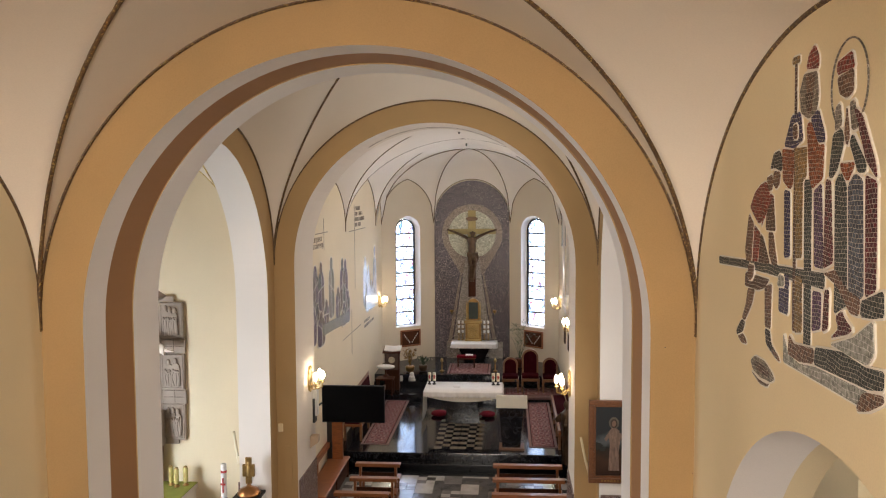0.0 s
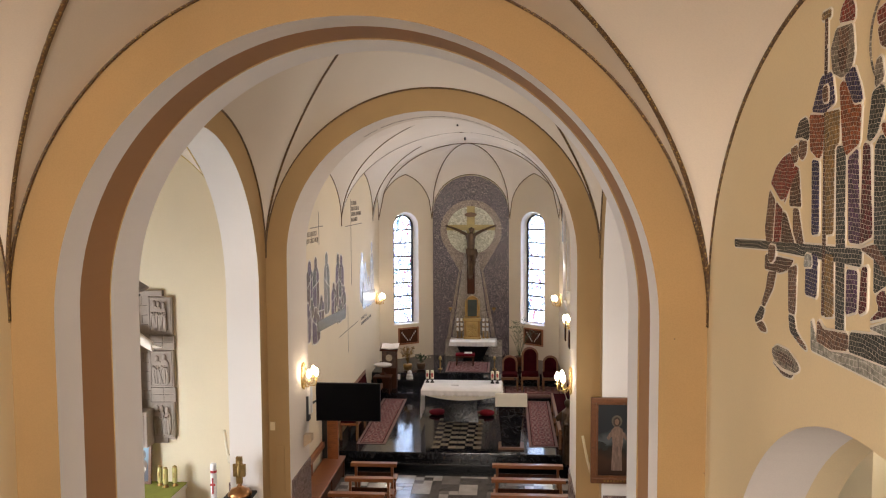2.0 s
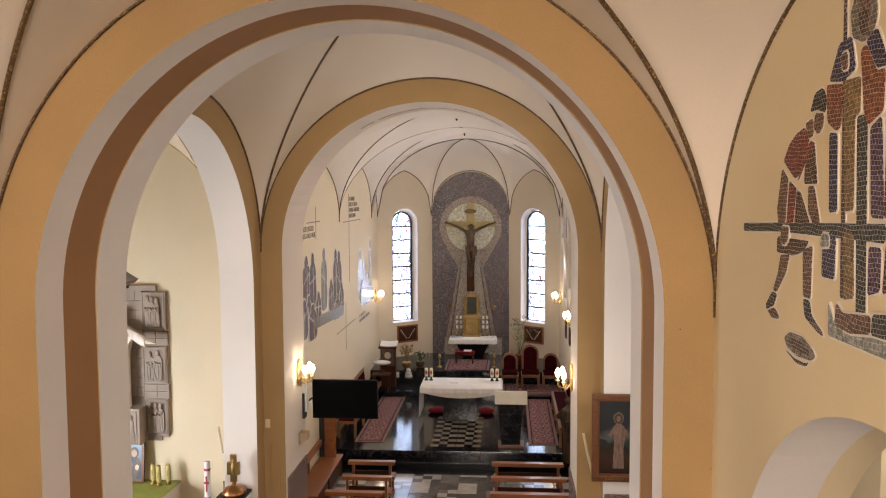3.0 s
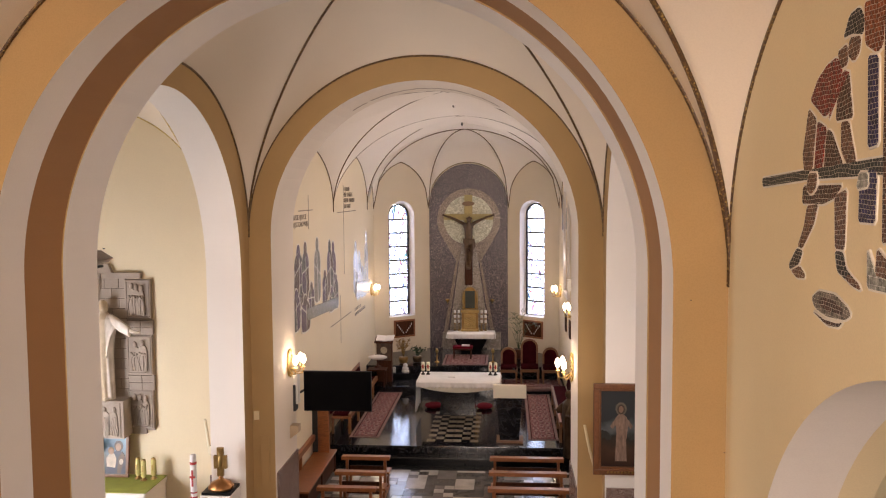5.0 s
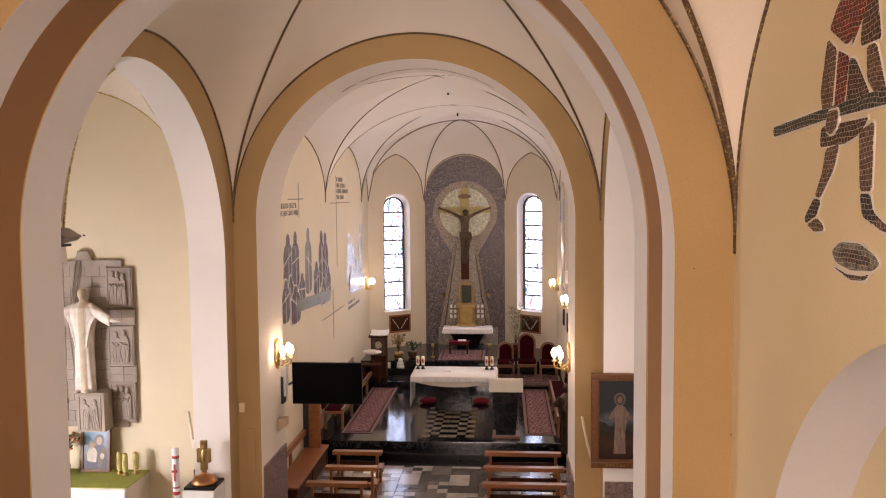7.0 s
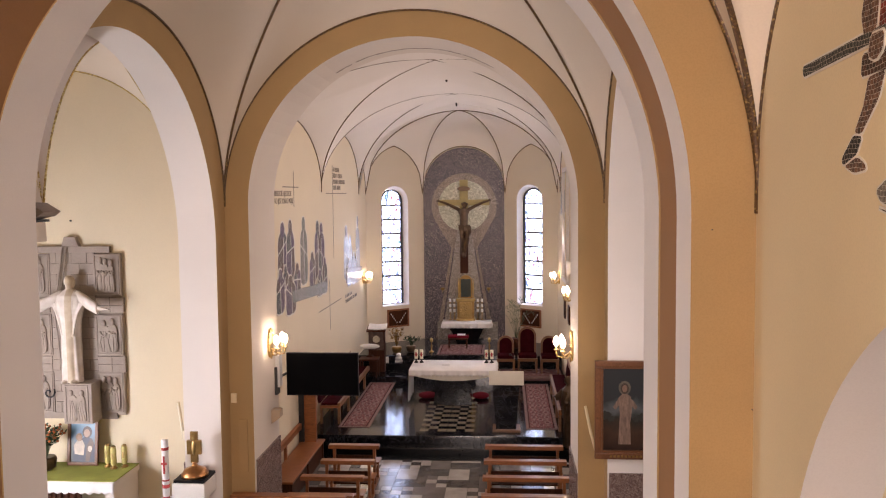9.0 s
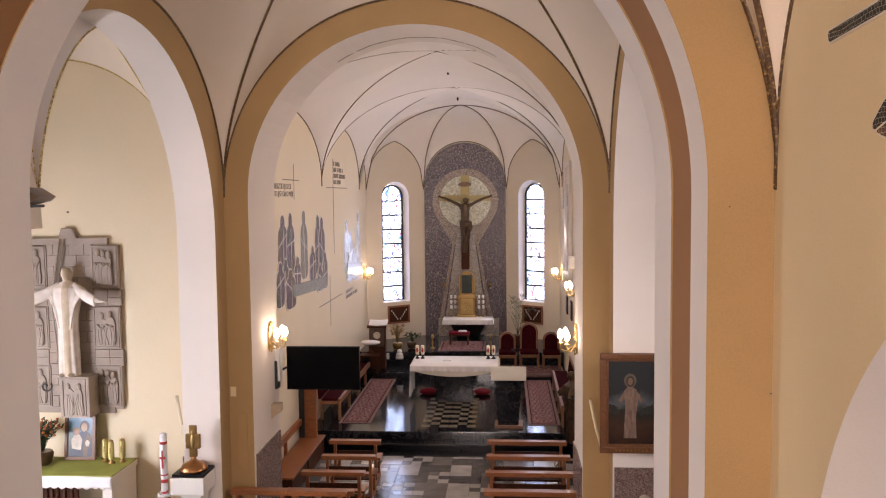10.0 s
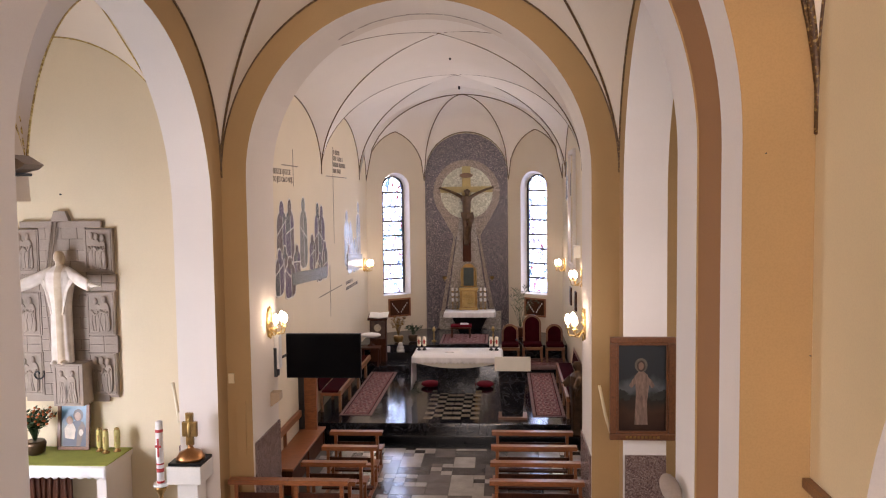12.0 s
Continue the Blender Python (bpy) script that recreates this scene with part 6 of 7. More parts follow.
# ---- west chapel ----
RX = -5.555
rl = thing("relief_panel", (RX, 13.05, 2.04), "grey stone relief panel with carved tablets", "relief")
part("backing", box(-0.76, 0.76, -0.03, 0, 0.06, 2.50), STONE, rl)
part("foot_course", box(-0.63, 0.63, -0.05, 0, 0, 0.10, 0.006), STONE, rl)
part("head_course", box(-0.61, 0.61, -0.075, 0, 2.55, 2.645, 0.006), STONE, rl)
part("cross_top", slab([(-0.14, 2.645), (0.14, 2.645), (0.08, 2.79), (-0.09, 2.79)], 0.08, lambda u, v, d: (u, -d, v), None, 0.008), STONE, rl)
for k in range(15):
    z, x = 0.10 + 0.1635 * k, -0.36
    for w in (0.24, 0.24, 0.24) if k % 2 else (0.12, 0.24, 0.24, 0.12):
        part("stone", box(x + 0.002, x + w - 0.002, -0.055 - 0.005 * ((3 * k + int(w * 50)) % 3), 0, z + 0.002, z + 0.1615, 0.005), STONE, rl)
        x += w
for sx in (-1, 1):
    for z0, z1 in ((0.72, 0.85), (0.85, 0.97), (1.64, 1.75), (1.75, 1.87)):
        for x0, x1 in ((0.362, 0.58), (0.584, 0.79)):
            part("stone", box(min(sx * x0, sx * x1), max(sx * x0, sx * x1), -0.06, 0, z0 + 0.002, z1 - 0.002, 0.005), STONE, rl)


def tablet(x, z, w, h, count, seed):
    """A framed stone tablet with draped forms in low relief."""
    rnd = random.Random(seed)
    tbl = part("tablet", box(x - w / 2 - 0.05, x + w / 2 + 0.05, -0.075, 0, z - 0.035, z + h + 0.035, 0.006), STONE, rl, "carved stone tablet")
    for x0, x1, z0, z1 in ((x - w / 2 - 0.03, x + w / 2 + 0.03, z + h, z + h + 0.022), (x - w / 2 - 0.03, x + w / 2 + 0.03, z - 0.022, z), (x - w / 2 - 0.03, x - w / 2 - 0.008, z, z + h), (x + w / 2 + 0.008, x + w / 2 + 0.03, z, z + h)):
        part("rim", box(x0, x1, -0.088, -0.074, z0, z1, 0.004), STONE, tbl)
    for k in range(count):
        cx = x + (k - (count - 1) / 2) * w * 0.84 / count
        top = h * rnd.uniform(0.90, 0.97)
        bend, ww = rnd.uniform(-0.12, 0.12), w * 0.98 / count
        body = rounded([(cx + ww * (0.5 * u / 0.5) + bend * h * math.sin(3 * v) * 0.35, z + 0.01 + top * v) for u, v in ROBE], 0.05)
        bm = slab(body, 0.024 + 0.007 * k, lambda u, v, d: (u, -0.073 - d, v), None, 0.010)
        hx = cx + bend * h * 0.12
        blob((hx, -0.095 - 0.007 * k, z + 0.01 + top * 0.89), (0.036, 0.024, 0.055), bm, 10)
        for j in range(3):
            u0 = cx + ww * (j - 1) * 0.26
            tube([(u0 + rnd.uniform(-0.02, 0.02), -0.096 - 0.007 * k, z + 0.03), (u0 + rnd.uniform(-0.03, 0.03), -0.099 - 0.007 * k, z + 0.33 * h), (u0 * 0.5 + cx * 0.5, -0.096 - 0.007 * k, z + 0.62 * h)], 0.011, 6, bm, 0.5)
        tube([(cx - 0.38 * ww, -0.098 - 0.007 * k, z + 0.60 * h), (cx, -0.106 - 0.007 * k, z + rnd.uniform(0.46, 0.54) * h), (cx + 0.34 * ww, -0.10 - 0.007 * k, z + rnd.uniform(0.55, 0.66) * h)], 0.017, 8, bm)
        part("carving", bm, STONE, tbl)


for k, z in enumerate((0.135, 1.02, 1.94)):
    tablet(0.555, z, 0.33, 0.56, (3, 2, 3)[k], k)
    tablet(-0.555, z, 0.33, 0.56, 2, k + 3)
part("iron_scroll", tube([(-0.40 - (0.10 - 0.007 * k) * math.cos(0.55 * k + 2.6), -0.12, 0.42 + (0.10 - 0.007 * k) * math.sin(0.55 * k + 2.6)) for k in range(14)], 0.012, 6), IRON, rl, "black iron scroll")
ped = thing("statue_pedestal", (-5.37, 12.99, 2.05), "grey stone pedestal block with carved front", "pedestal")
part("block", box(-0.22, 0.22, -0.31, 0, 0, 0.61, 0.012), STONE, ped)
for x0, x1, z0, z1 in ((-0.19, 0.17, 0.56, 0.585), (-0.19, -0.17, 0.03, 0.56), (0.15, 0.17, 0.03, 0.56)):
    part("rim", box(x0, x1, -0.325, -0.305, z0, z1, 0.004), STONE, ped)
for cx, bend in ((-0.09, 0.02), (0.075, -0.03)):
    body = rounded([(cx + 0.15 * u + bend * math.sin(3 * v), 0.03 + 0.50 * v) for u, v in ROBE], 0.04)
    bm = slab(body, 0.022, lambda u, v, d: (u, -0.308 - d, v), None, 0.009)
    blob((cx, -0.326, 0.475), (0.033, 0.022, 0.048), bm, 10)
    for j in (-1, 0, 1):
        tube([(cx + 0.04 * j, -0.329, 0.05), (cx + 0.035 * j + bend, -0.331, 0.22), (cx + 0.02 * j, -0.329, 0.36)], 0.009, 6, bm, 0.5)
    part("carving", bm, STONE, ped)


def painted_statue():
    """Weathered white stone with a pale ochre band down the front."""
    m, nt, b = tree("weathered_white_stone_with_stole")
    tc, sep = nt.nodes.new("ShaderNodeTexCoord"), nt.nodes.new("ShaderNodeSeparateXYZ")
    nt.links.new(tc.outputs["Object"], sep.inputs[0])
    n = node(nt, "ShaderNodeTexNoise", Scale=7.0, Detail=5.0)
    nt.links.new(tc.outputs["Object"], n.inputs["Vector"])
    stone = ramp(nt, n.outputs["Fac"], [(0.3, (0.60, 0.53, 0.46)), (0.65, (0.76, 0.70, 0.64))])
    band = node(nt, "ShaderNodeMapRange")
    band.inputs["From Min"].default_value, band.inputs["From Max"].default_value = -0.02, 0.10
    nt.links.new(sep.outputs[0], band.inputs["Value"])
    where = ramp(nt, band.outputs[0], [(0.0, (0, 0, 0)), (0.06, (1, 1, 1)), (0.84, (1, 1, 1)), (0.9, (0, 0, 0))])
    nt.links.new(mix(nt, where, stone, mix(nt, 1.0, stone, (0.80, 0.72, 0.58), "MULTIPLY")), b.inputs["Base Color"])
    b.inputs["Roughness"].default_value = 0.75
    bump(nt, b, n.outputs["Fac"], 0.2, 0.004)
    return m


stt = welded(robed_statue(1.61, 0.36, 9, 1), "statue", painted_statue(), pose(-5.50, 12.82, 2.66), 0.011)
tagged(stt, "white stone robed statue with arms spread", "statue")
ld = thing("carved_spear", (-5.72, 12.985, 2.50), "slender carved stone rods leaning on the relief", "ornament")
for k in (0, 0.065):
    part("rod", tube([(k * 0.4 - 0.0, -0.03, 0), (k - 0.11, -0.03, 1.2), (k + 0.06, -0.03, 2.17)], 0.013, 6), STONE, ld)

ca = thing("chapel_altar", (-5.88, 12.55, 0), "white side altar with green top cloth", "altar")
part("predella", box(-1.5, 1.35, -0.9, 0.48, 0, 0.3, 0.01), WHITE, ca)
part("side_panel", box(1.12, 1.26, -0.34, 0.42, 0.3, 1.27, 0.008), WHITE, ca)
part("side_panel", box(-1.26, -1.12, -0.34, 0.42, 0.3, 1.27, 0.008), WHITE, ca)
part("front_panel", box(-0.75, 0.62, -0.10, -0.05, 0.3, 1.27, 0.006), DARKWOOD, ca, "dark carved wooden front panel")
for k in range(14):
    part("carved_flute", tube([(-0.70 + 0.095 * k, -0.105, 0.32), (-0.70 + 0.095 * k + 0.03 * math.sin(k), -0.11, 0.8), (-0.70 + 0.095 * k, -0.105, 1.26)], 0.025, 6), DARKWOOD, ca)
part("tabletop", box(-1.28, 1.28, -0.36, 0.44, 1.27, 1.34, 0.006), WHITE, ca)
cloth("altar_cloth", -7.18, -4.60, 12.17, 12.98, 1.350, 0.14, (0, 0), LINEN, "white lace-edged cloth along the side altar", "cloth", 0.03, 90)
gc = part("altar_cloth", box(-7.17, -4.595, 12.18, 12.985, 1.354, 1.368, 0.004), GREENCLOTH)
tagged(gc, "olive green cloth covering the altar top", "cloth")
pf = thing("framed_picture", (-5.41, 12.84, 1.37), "gilt framed colour print standing on the altar", "picture")
lean = pose(0, 0, 0, -6)
for x0, x1, z0, z1 in ((-0.24, 0.24, 0.66, 0.71), (-0.24, 0.24, 0, 0.05), (-0.24, -0.19, 0.05, 0.66), (0.19, 0.24, 0.05, 0.66)):
    part("frame_bar", tray(box(x0, x1, -0.03, 0.01, z0, z1, 0.008), lean), FRAMEWOOD, pf)


def print_colours():
    m, nt, b = tree("colour_print")
    tc = nt.nodes.new("ShaderNodeTexCoord")
    sepx = nt.nodes.new("ShaderNodeSeparateXYZ")
    nt.links.new(tc.outputs["Object"], sepx.inputs[0])
    n = node(nt, "ShaderNodeTexNoise", Scale=9.0, Detail=4.0)
    nt.links.new(tc.outputs["Object"], n.inputs["Vector"])
    add = nt.nodes.new("ShaderNodeMath")
    add.operation = "MULTIPLY_ADD"
    add.inputs[1].default_value = 0.3
    nt.links.new(n.outputs["Fac"], add.inputs[0])
    nt.links.new(sepx.outputs[2], add.inputs[2])
    nt.links.new(ramp(nt, add.outputs[0], [(0.2, (0.05, 0.06, 0.05)), (0.45, (0.07, 0.10, 0.10)), (0.62, (0.10, 0.20, 0.30)), (0.85, (0.16, 0.34, 0.48))]), b.inputs["Base Color"])
    b.inputs["Roughness"].default_value = 0.3
    return m


part("print", tray(box(-0.19, 0.19, -0.012, 0, 0.05, 0.66), lean), print_colours(), pf, "blue-green colour print")
PRINT_FORMS = (
    ("robe_form", [(-0.16, 0.055), (0.18, 0.055), (0.185, 0.30), (0.14, 0.40), (0.05, 0.44), (-0.05, 0.38), (-0.15, 0.28)], 0.013, surface("dark_blue_print", (0.025, 0.03, 0.055), 0.35, 0.3, 12)),
    ("cloak_form", [(0.04, 0.06), (0.10, 0.06), (0.17, 0.34), (0.12, 0.41), (0.06, 0.30)], 0.0145, surface("brown_print", (0.10, 0.055, 0.03), 0.35, 0.3, 12)),
    ("pale_form", [(-0.13, 0.17), (0.01, 0.15), (0.03, 0.30), (-0.01, 0.38), (-0.09, 0.38), (-0.14, 0.30)], 0.016, surface("cream_print", (0.55, 0.46, 0.36), 0.35, 0.2, 12)),
    ("round_form", arc(0.065, 0.50, 0.075, 0, 340, 16, 0.09), 0.017, surface("dark_print", (0.05, 0.03, 0.02), 0.35, 0.3, 12)),
    ("round_form", arc(0.06, 0.485, 0.048, 0, 340, 14, 0.062), 0.019, surface("tan_print", (0.42, 0.25, 0.16), 0.35, 0.2, 12)),
    ("round_form", arc(-0.06, 0.425, 0.052, 0, 340, 14, 0.06), 0.018, surface("fair_print", (0.30, 0.18, 0.09), 0.35, 0.2, 12)),
    ("round_form", arc(-0.055, 0.415, 0.036, 0, 340, 14, 0.044), 0.020, bpy.data.materials["tan_print"] if "tan_print" in bpy.data.materials else S_SKIN),
    ("flower_form", arc(0.11, 0.25, 0.035, 0, 300, 7, 0.05), 0.017, bpy.data.materials["cream_print"] if "cream_print" in bpy.data.materials else LINEN),
)
for name, outline, lift_, m in PRINT_FORMS:
    part(name, tray(slab(outline, 0.0012, lambda u, v, d, l=lift_: (u, -l - d, v)), lean), m, pf)


def votive(at):
    c = thing("votive_candle", at, "yellow glass votive candle with gilt lid", "candle", "votive candles on the side altar")
    part("glass", turned([(0.03, 0.05), (0.042, 0.08), (0.042, 0.30), (0.034, 0.32)], 16), surface("yellow_wax_glass", (0.62, 0.55, 0.22), 0.25, 0.08, 6) if "yellow_wax_glass" not in bpy.data.materials else bpy.data.materials["yellow_wax_glass"], c)
    part("foot", turned([(0.055, 0), (0.055, 0.015), (0.02, 0.03), (0.035, 0.05)], 16), BRASS, c)
    part("lid", turned([(0.036, 0.32), (0.036, 0.335), (0.012, 0.35)], 16), GOLD, c)
    part("motif", box(-0.012, 0.012, -0.047, -0.041, 0.15, 0.24), GOLD, c)
    return c


first = votive((-5.00, 12.80, 1.369))
for x, y in ((-4.87, 12.72), (-4.74, 12.80)):
    copy_thing(first, pose(x, y, 1.369))
plant("flower_bouquet", (-5.86, 12.62, 1.369), 60, 0.30, 0.42, LEAF, "dark green bouquet with orange flowers on the altar", PETAL, BRONZE, 4)

pc = thing("paschal_candle", (-3.78, 12.05, 0), "tall white paschal candle with red ornament on stand", "candle")
part("stand", turned([(0.16, 0), (0.16, 0.03), (0.03, 0.08), (0.025, 1.0), (0.05, 1.06), (0.075, 1.10), (0.08, 1.14)], 18), BRASS, pc)
shaft = part("candle", turned([(0.048, 1.14), (0.048, 2.02), (0.03, 2.03)], 20), LINEN, pc)
for z, h in ((1.19, 0.03), (1.34, 0.05), (1.44, 0.02), (1.88, 0.04)):
    part("red_band", turned([(0.0495, z), (0.0505, z + h / 2), (0.0495, z + h)], 20), REDPAINT, shaft)
part("red_cross", join(box(-0.012, 0.012, -0.056, -0.046, 1.55, 1.80), box(-0.04, 0.04, -0.056, -0.046, 1.68, 1.71)), REDPAINT, shaft)
part("drip_ring", turned([(0.05, 1.13), (0.10, 1.15), (0.09, 1.19), (0.05, 1.17)], 18), LINEN, pc)
pp = thing("stone_pedestal", (-3.36, 12.06, 0), "white marble pedestal with black top slab", "pedestal")
part("shaft", box(-0.14, 0.14, -0.14, 0.16, 0, 1.24, 0.01), MARBLEW, pp)
part("capital", box(-0.24, 0.22, -0.24, 0.22, 1.24, 1.48, 0.012), MARBLEW, pp)
part("top_slab", box(-0.225, 0.215, -0.22, 0.215, 1.48, 1.52, 0.006), BLACK, pp)
rq = thing("reliquary", (-3.36, 12.06, 1.521), "gilt cross reliquary on a copper domed foot", "reliquary")
part("foot", turned([(0.19, 0), (0.19, 0.03), (0.16, 0.06), (0.15, 0.09), (0.05, 0.13), (0.03, 0.17), (0.045, 0.19)], 26), COPPER, rq)
part("stem", box(-0.05, 0.05, -0.025, 0.025, 0.18, 0.62, 0.008), BRASS, rq)
part("crossbar", box(-0.10, 0.10, -0.028, 0.028, 0.30, 0.50, 0.008), BRASS, rq)
part("relief", join(blob((0, -0.03, 0.40), (0.03, 0.012, 0.10), None, 10), blob((0, -0.03, 0.53), (0.02, 0.012, 0.025), None, 10)), GOLD, rq)

# small fixings on the piers
for at, rad, lab in (((-3.80, 13.045, 4.66), 0.018, "dark hook in the plaster"), ((-5.56, 13.045, 5.07), 0.014, "small nail above the relief"), ((2.425, 5.975, 4.13), 0.004, "small bent nail at the corner"), ((2.185, 5.975, 5.185), 0.004, "small nail in the ochre plaster")):
    nl = thing("wall_hook", at, lab, "hook", "wall hooks")
    part("peg", tube([(0, 0.02, 0), (0, -1.6 * rad, 0), (0.4 * rad, -2.3 * rad, 0.4 * rad)], rad * 0.8, 8), IRON, nl)
jb = thing("junction_box", (-2.98, 12.675, 2.47), "small beige junction box on the pier", "junction box")
part("case", box(-0.04, 0.04, -0.03, 0.0, -0.07, 0.07, 0.006), CREAM, jb)
jb = thing("wall_vent", (-2.86, 12.675, 1.65), "long beige cover panel on the pier", "panel")
part("cover", box(-0.07, 0.07, -0.02, 0.0, -0.3, 0.5, 0.006), ORANGE, jb)
bz = thing("curved_bracket", (-3.66, 12.445, 2.15), "slim cream plastic conduit on the chapel jamb", "conduit")
part("pipe", tube([(-0.065, -0.02, 0.31), (-0.03, -0.02, 0.06), (0.01, -0.02, -0.24)], 0.022, 8), WAX, bz)
part("clip", box(0.0, 0.09, -0.05, 0.0, -0.22, -0.10, 0.006), WAX, bz)
bz = thing("curved_bracket", (2.21, 12.66, 2.0), "slim cream plastic conduit on the pier", "conduit")
part("pipe", tube([(-0.10, -0.02, 0.40), (-0.02, -0.02, 0.0), (0.05, -0.02, -0.25)], 0.022, 8), CREAM, bz)
lg = setting(part("wall_ledge", box(2.39, 2.435, 4.6, 5.97, 3.43, 3.485, 0.008), OAK), "narrow wooden ledge on the nave wall", "ledge")
rb = thing("stone_bracket", (1.95, 7.34, 2.90), "grey rounded stone bracket on the arch reveal", "bracket")
part("corbel", tray(blob((0, 0, 0), (0.07, 0.2, 0.06)), pose(0.02, -0.1, 0.05, 8)), STONE, rb)
al_ = thing("aisle_sconce", (5.62, 11.2, 2.66), "small iron wall lamp with one lit bulb", "wall lamp")
part("arm", tube([(0.28, 0, -0.30), (0.10, 0, -0.34), (0, 0, -0.25), (0, 0, -0.02)], 0.022, 8), IRON, al_)
part("scroll", tube([(0.16 + 0.10 * math.cos(a), -0.01, -0.40 + 0.09 * math.sin(a)) for a in [0.5 * k for k in range(11)]], 0.012, 6), IRON, al_)
part("drip_pan", turned([(0.02, -0.10), (0.10, -0.07), (0.02, -0.05), (0.03, 0.0)], 14), IRON, al_)
part("bulb", turned([(0.03, 0.0), (0.06, 0.05), (0.05, 0.10), (0.01, 0.15)], 12), FLAME, al_, "lit bulb")
setting(part("aisle_pilaster", box(5.55, 5.9, 10.2, 11.77, 0, 5.2), CREAM), "cream plastered pilaster in the aisle", "wall")
setting(part("dado_6", box(5.86, 5.895, 11.78, 12.95, 0, 1.96, 0.004), GRANITE), "speckled reddish granite wall cladding", "wall cladding")

# pale mosaic and plaques on the east sanctuary wall
em = thing("mosaic_group", (SX1, 23.6, 4.8), "silvery stone mosaic of plain upright forms", "mosaic", "mosaics on the sanctuary wall")
for k, (y, z0, z1) in enumerate(((-0.9, 0.1, 0.75), (-0.45, 0.0, 0.95), (0.05, 0.05, 0.7), (0.5, 0.0, 1.1))):
    part("bed", slab([(y - 0.22, z0), (y + 0.22, z0), (y + 0.12, z1), (y - 0.12, z1)], 0.004, lambda u, v, d: (-0.001 - d, u, v)), GROUT, em)
    part("patch", slab([(y - 0.17, z0 + 0.04), (y + 0.17, z0 + 0.04), (y + 0.09, z1 - 0.04), (y - 0.09, z1 - 0.04)], 0.010, lambda u, v, d: (-0.002 - d, u, v)), S_GLARE, em)
for y, z in ((22.6, 2.15), (21.2, 2.2)):
    sp_ = thing("station_plaque", (SX1, y, z), "small dark framed plaque on the pale wall", "plaque", "station plaques")
    part("frame", box(-0.035, 0, -0.17, 0.17, 0, 0.46, 0.006), DARKWOOD, sp_)
    part("relief", box(-0.045, -0.03, -0.12, 0.12, 0.06, 0.40, 0.006), BRONZE, sp_)

# peeling plaster along the chancel arch, and dark knobs for the holes in the vaults
rnd = random.Random(5)
for k in range(26):
    a = radians(62 + 60 * k / 26 + rnd.uniform(-0.6, 0.6))
    w = rnd.uniform(0.03, 0.10)
    cr_ = setting(part("plaster_crack", tray(box(-w, w, -0.012, 0.012, -0.004, 0.004), Matrix.Translation((XC + 2.352 * math.cos(a), 13.62 + rnd.uniform(-0.02, 0.02), 5.27 + 2.352 * math.sin(a))) @ Euler((0, math.pi / 2 - a, 0)).to_matrix().to_4x4()), STONE), "flaked plaster crack on the white soffit", "crack")
for x, y, z in ((-0.30, 19.6, 7.93), (-0.35, 24.2, 7.88)):
    hole = part("vault_hole_knob", turned([(0.018, 0), (0.024, 0.02), (0.024, 0.09)], 12, None, (x, y, z)), IRON)
    tagged(hole, "small dark knob in place of a vault hole", "fixing", "vault fixings")

# white frames added round the daylight lamps; the windows are unseen
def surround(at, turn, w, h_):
    f = thing("window_surround", at, "white frame added round a daylight lamp", "window", "nave and chapel windows", turn)
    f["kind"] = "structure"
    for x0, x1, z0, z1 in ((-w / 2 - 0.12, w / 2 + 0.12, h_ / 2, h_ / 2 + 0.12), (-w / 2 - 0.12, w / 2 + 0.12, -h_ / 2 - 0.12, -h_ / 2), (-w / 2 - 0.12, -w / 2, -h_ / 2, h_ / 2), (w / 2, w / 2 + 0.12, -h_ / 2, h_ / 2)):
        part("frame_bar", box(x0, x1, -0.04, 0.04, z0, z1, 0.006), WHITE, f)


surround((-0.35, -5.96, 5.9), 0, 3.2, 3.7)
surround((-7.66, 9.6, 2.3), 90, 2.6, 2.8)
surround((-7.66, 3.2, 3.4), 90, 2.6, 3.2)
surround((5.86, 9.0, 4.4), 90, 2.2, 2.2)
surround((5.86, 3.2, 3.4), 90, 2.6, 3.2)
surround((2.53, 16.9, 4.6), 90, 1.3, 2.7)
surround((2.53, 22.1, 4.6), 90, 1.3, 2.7)

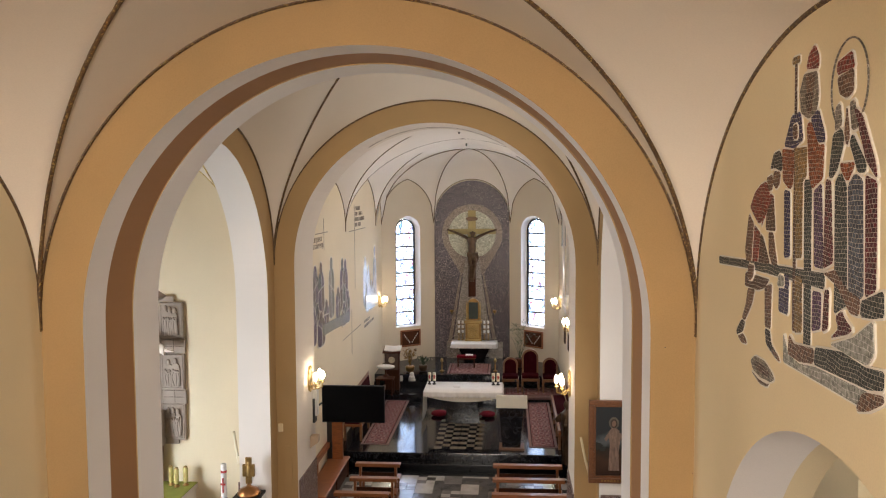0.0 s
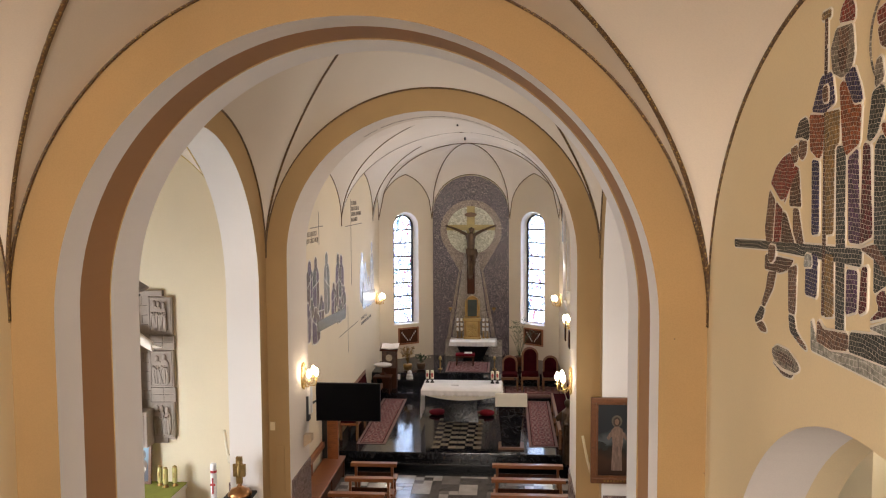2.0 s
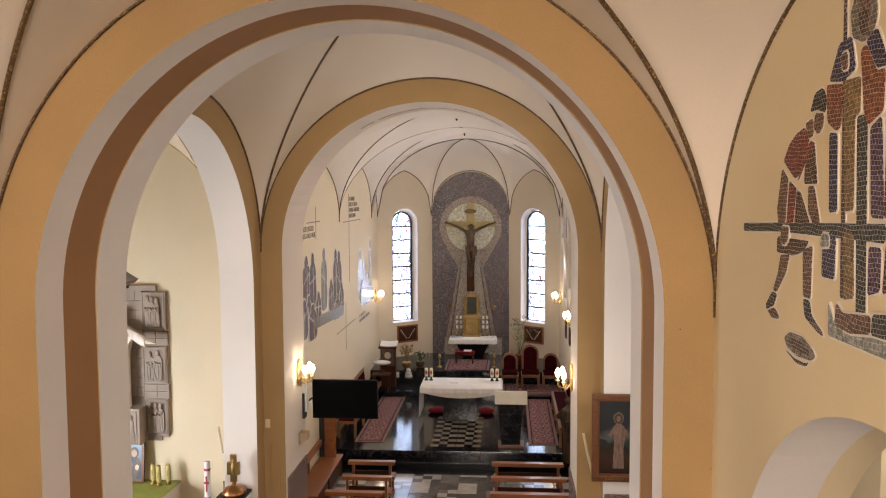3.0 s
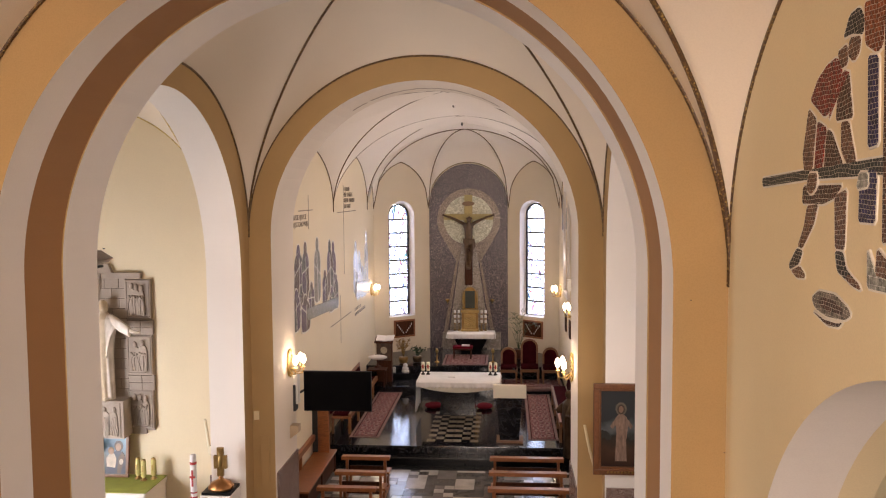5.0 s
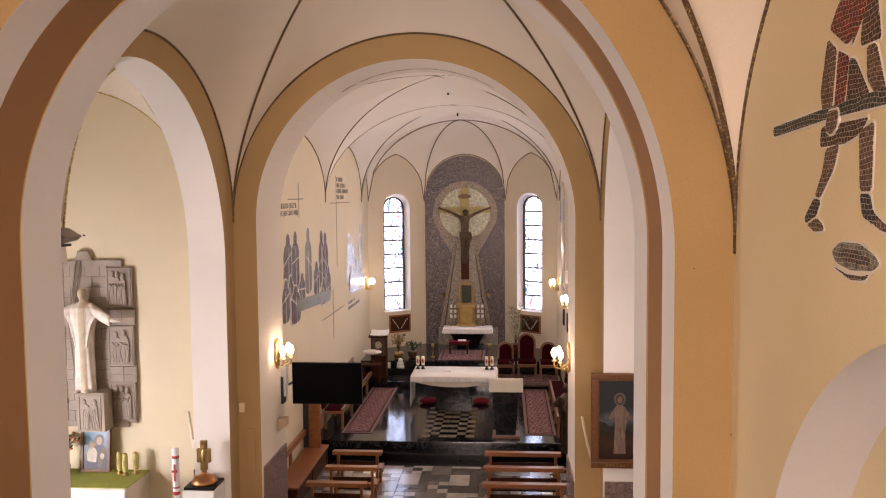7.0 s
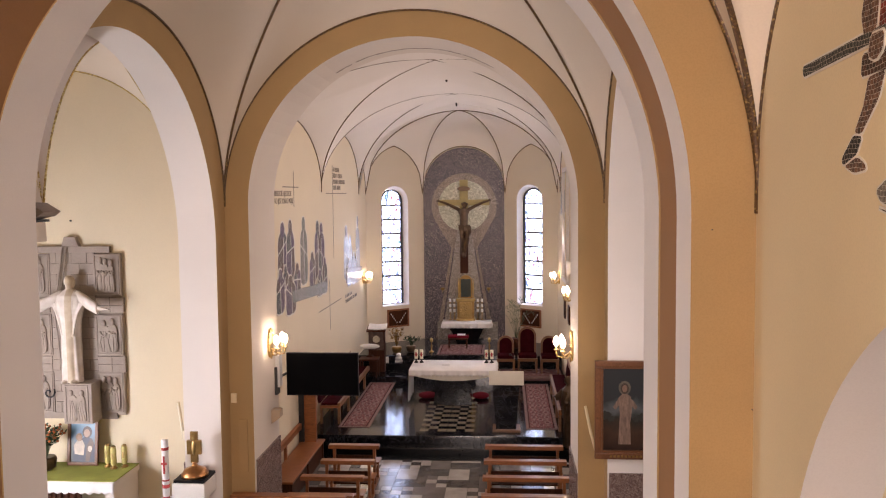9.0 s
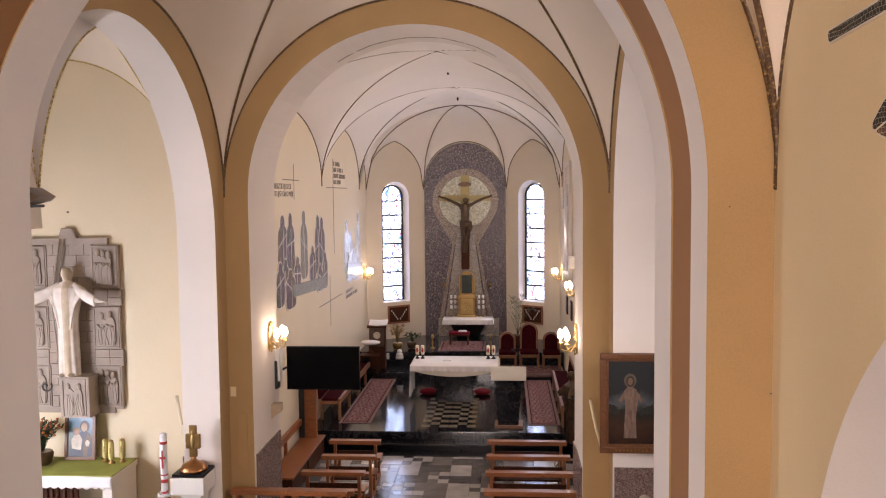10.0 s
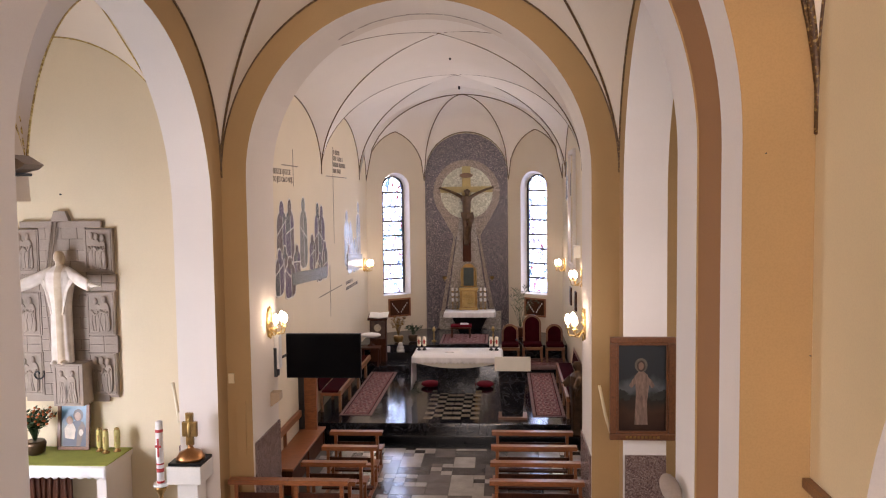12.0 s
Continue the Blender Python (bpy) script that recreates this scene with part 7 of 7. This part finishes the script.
# ---- floor tiles ----
floor_ob = bpy.data.objects["floor"]
rnd = random.Random(11)
TILE_MATS = (TILE_LIGHT, TILE_MID, TILE_DARK)
tile_meshes = {}


def tile(x, y, w, l, kind, parent, top, thick=0.03):
    key = (round(w, 3), round(l, 3), kind)
    if key not in tile_meshes:
        bm = box(0.003, w - 0.003, 0.003, l - 0.003, 0, thick)
        top_edges = [e for e in bm.edges if all(v.co.z > thick - 1e-5 for v in e.verts)]
        bmesh.ops.bevel(bm, geom=top_edges, offset=0.003, segments=1, affect="EDGES")
        bmesh.ops.recalc_face_normals(bm, faces=bm.faces)
        me = bpy.data.meshes.new("tile")
        bm.to_mesh(me)
        bm.free()
        me.materials.append((*TILE_MATS, TILE_TAN)[kind])
        tile_meshes[key] = me
    ob = new("tile", tile_meshes[key])
    ob.parent = parent
    ob.location = (x, y, top - thick + rnd.uniform(-0.0006, 0.0006))


TILE_TAN = surface("tan_stone_tile", (0.20, 0.165, 0.12), 0.25, 0.2, 4, 40, 0.03)
S = 0.2
for mi in range(-3, 3):
    for mj in range(0, 5):
        ox, oy = -0.124 + mi * 1.0, 12.9 + mj * 1.0
        for bx, by, w, l in ((0, 0, 3, 2), (3, 0, 2, 3), (0, 2, 2, 3), (2, 3, 3, 2), (2, 2, 1, 1)):
            if ox + bx * S > 2.45 or ox + bx * S < -3.1 or oy + by * S > 17.4:
                continue
            if rnd.random() < 0.36 and w > 1:
                for q in range(w):
                    for r_ in range(l):
                        tile(ox + (bx + q) * S, oy + (by + r_) * S, S, S, 0 if (q + r_) % 2 else rnd.choice((1, 2)), floor_ob, 0.0)
            else:
                tile(ox + bx * S, oy + by * S, w * S, l * S, rnd.choice((0, 0, 1, 1, 2)), floor_ob, 0.0)
sanct = bpy.data.objects["sanctuary_floor"]
for x0 in (-0.88, -0.29):
    for q in range(3):
        for r_ in range(13):
            if (q + r_) % 2 == 0:
                tile(x0 + q * 0.195, 18.38 + r_ * 0.195, 0.195, 0.195, 3, sanct, F1 + 0.004, 0.012)
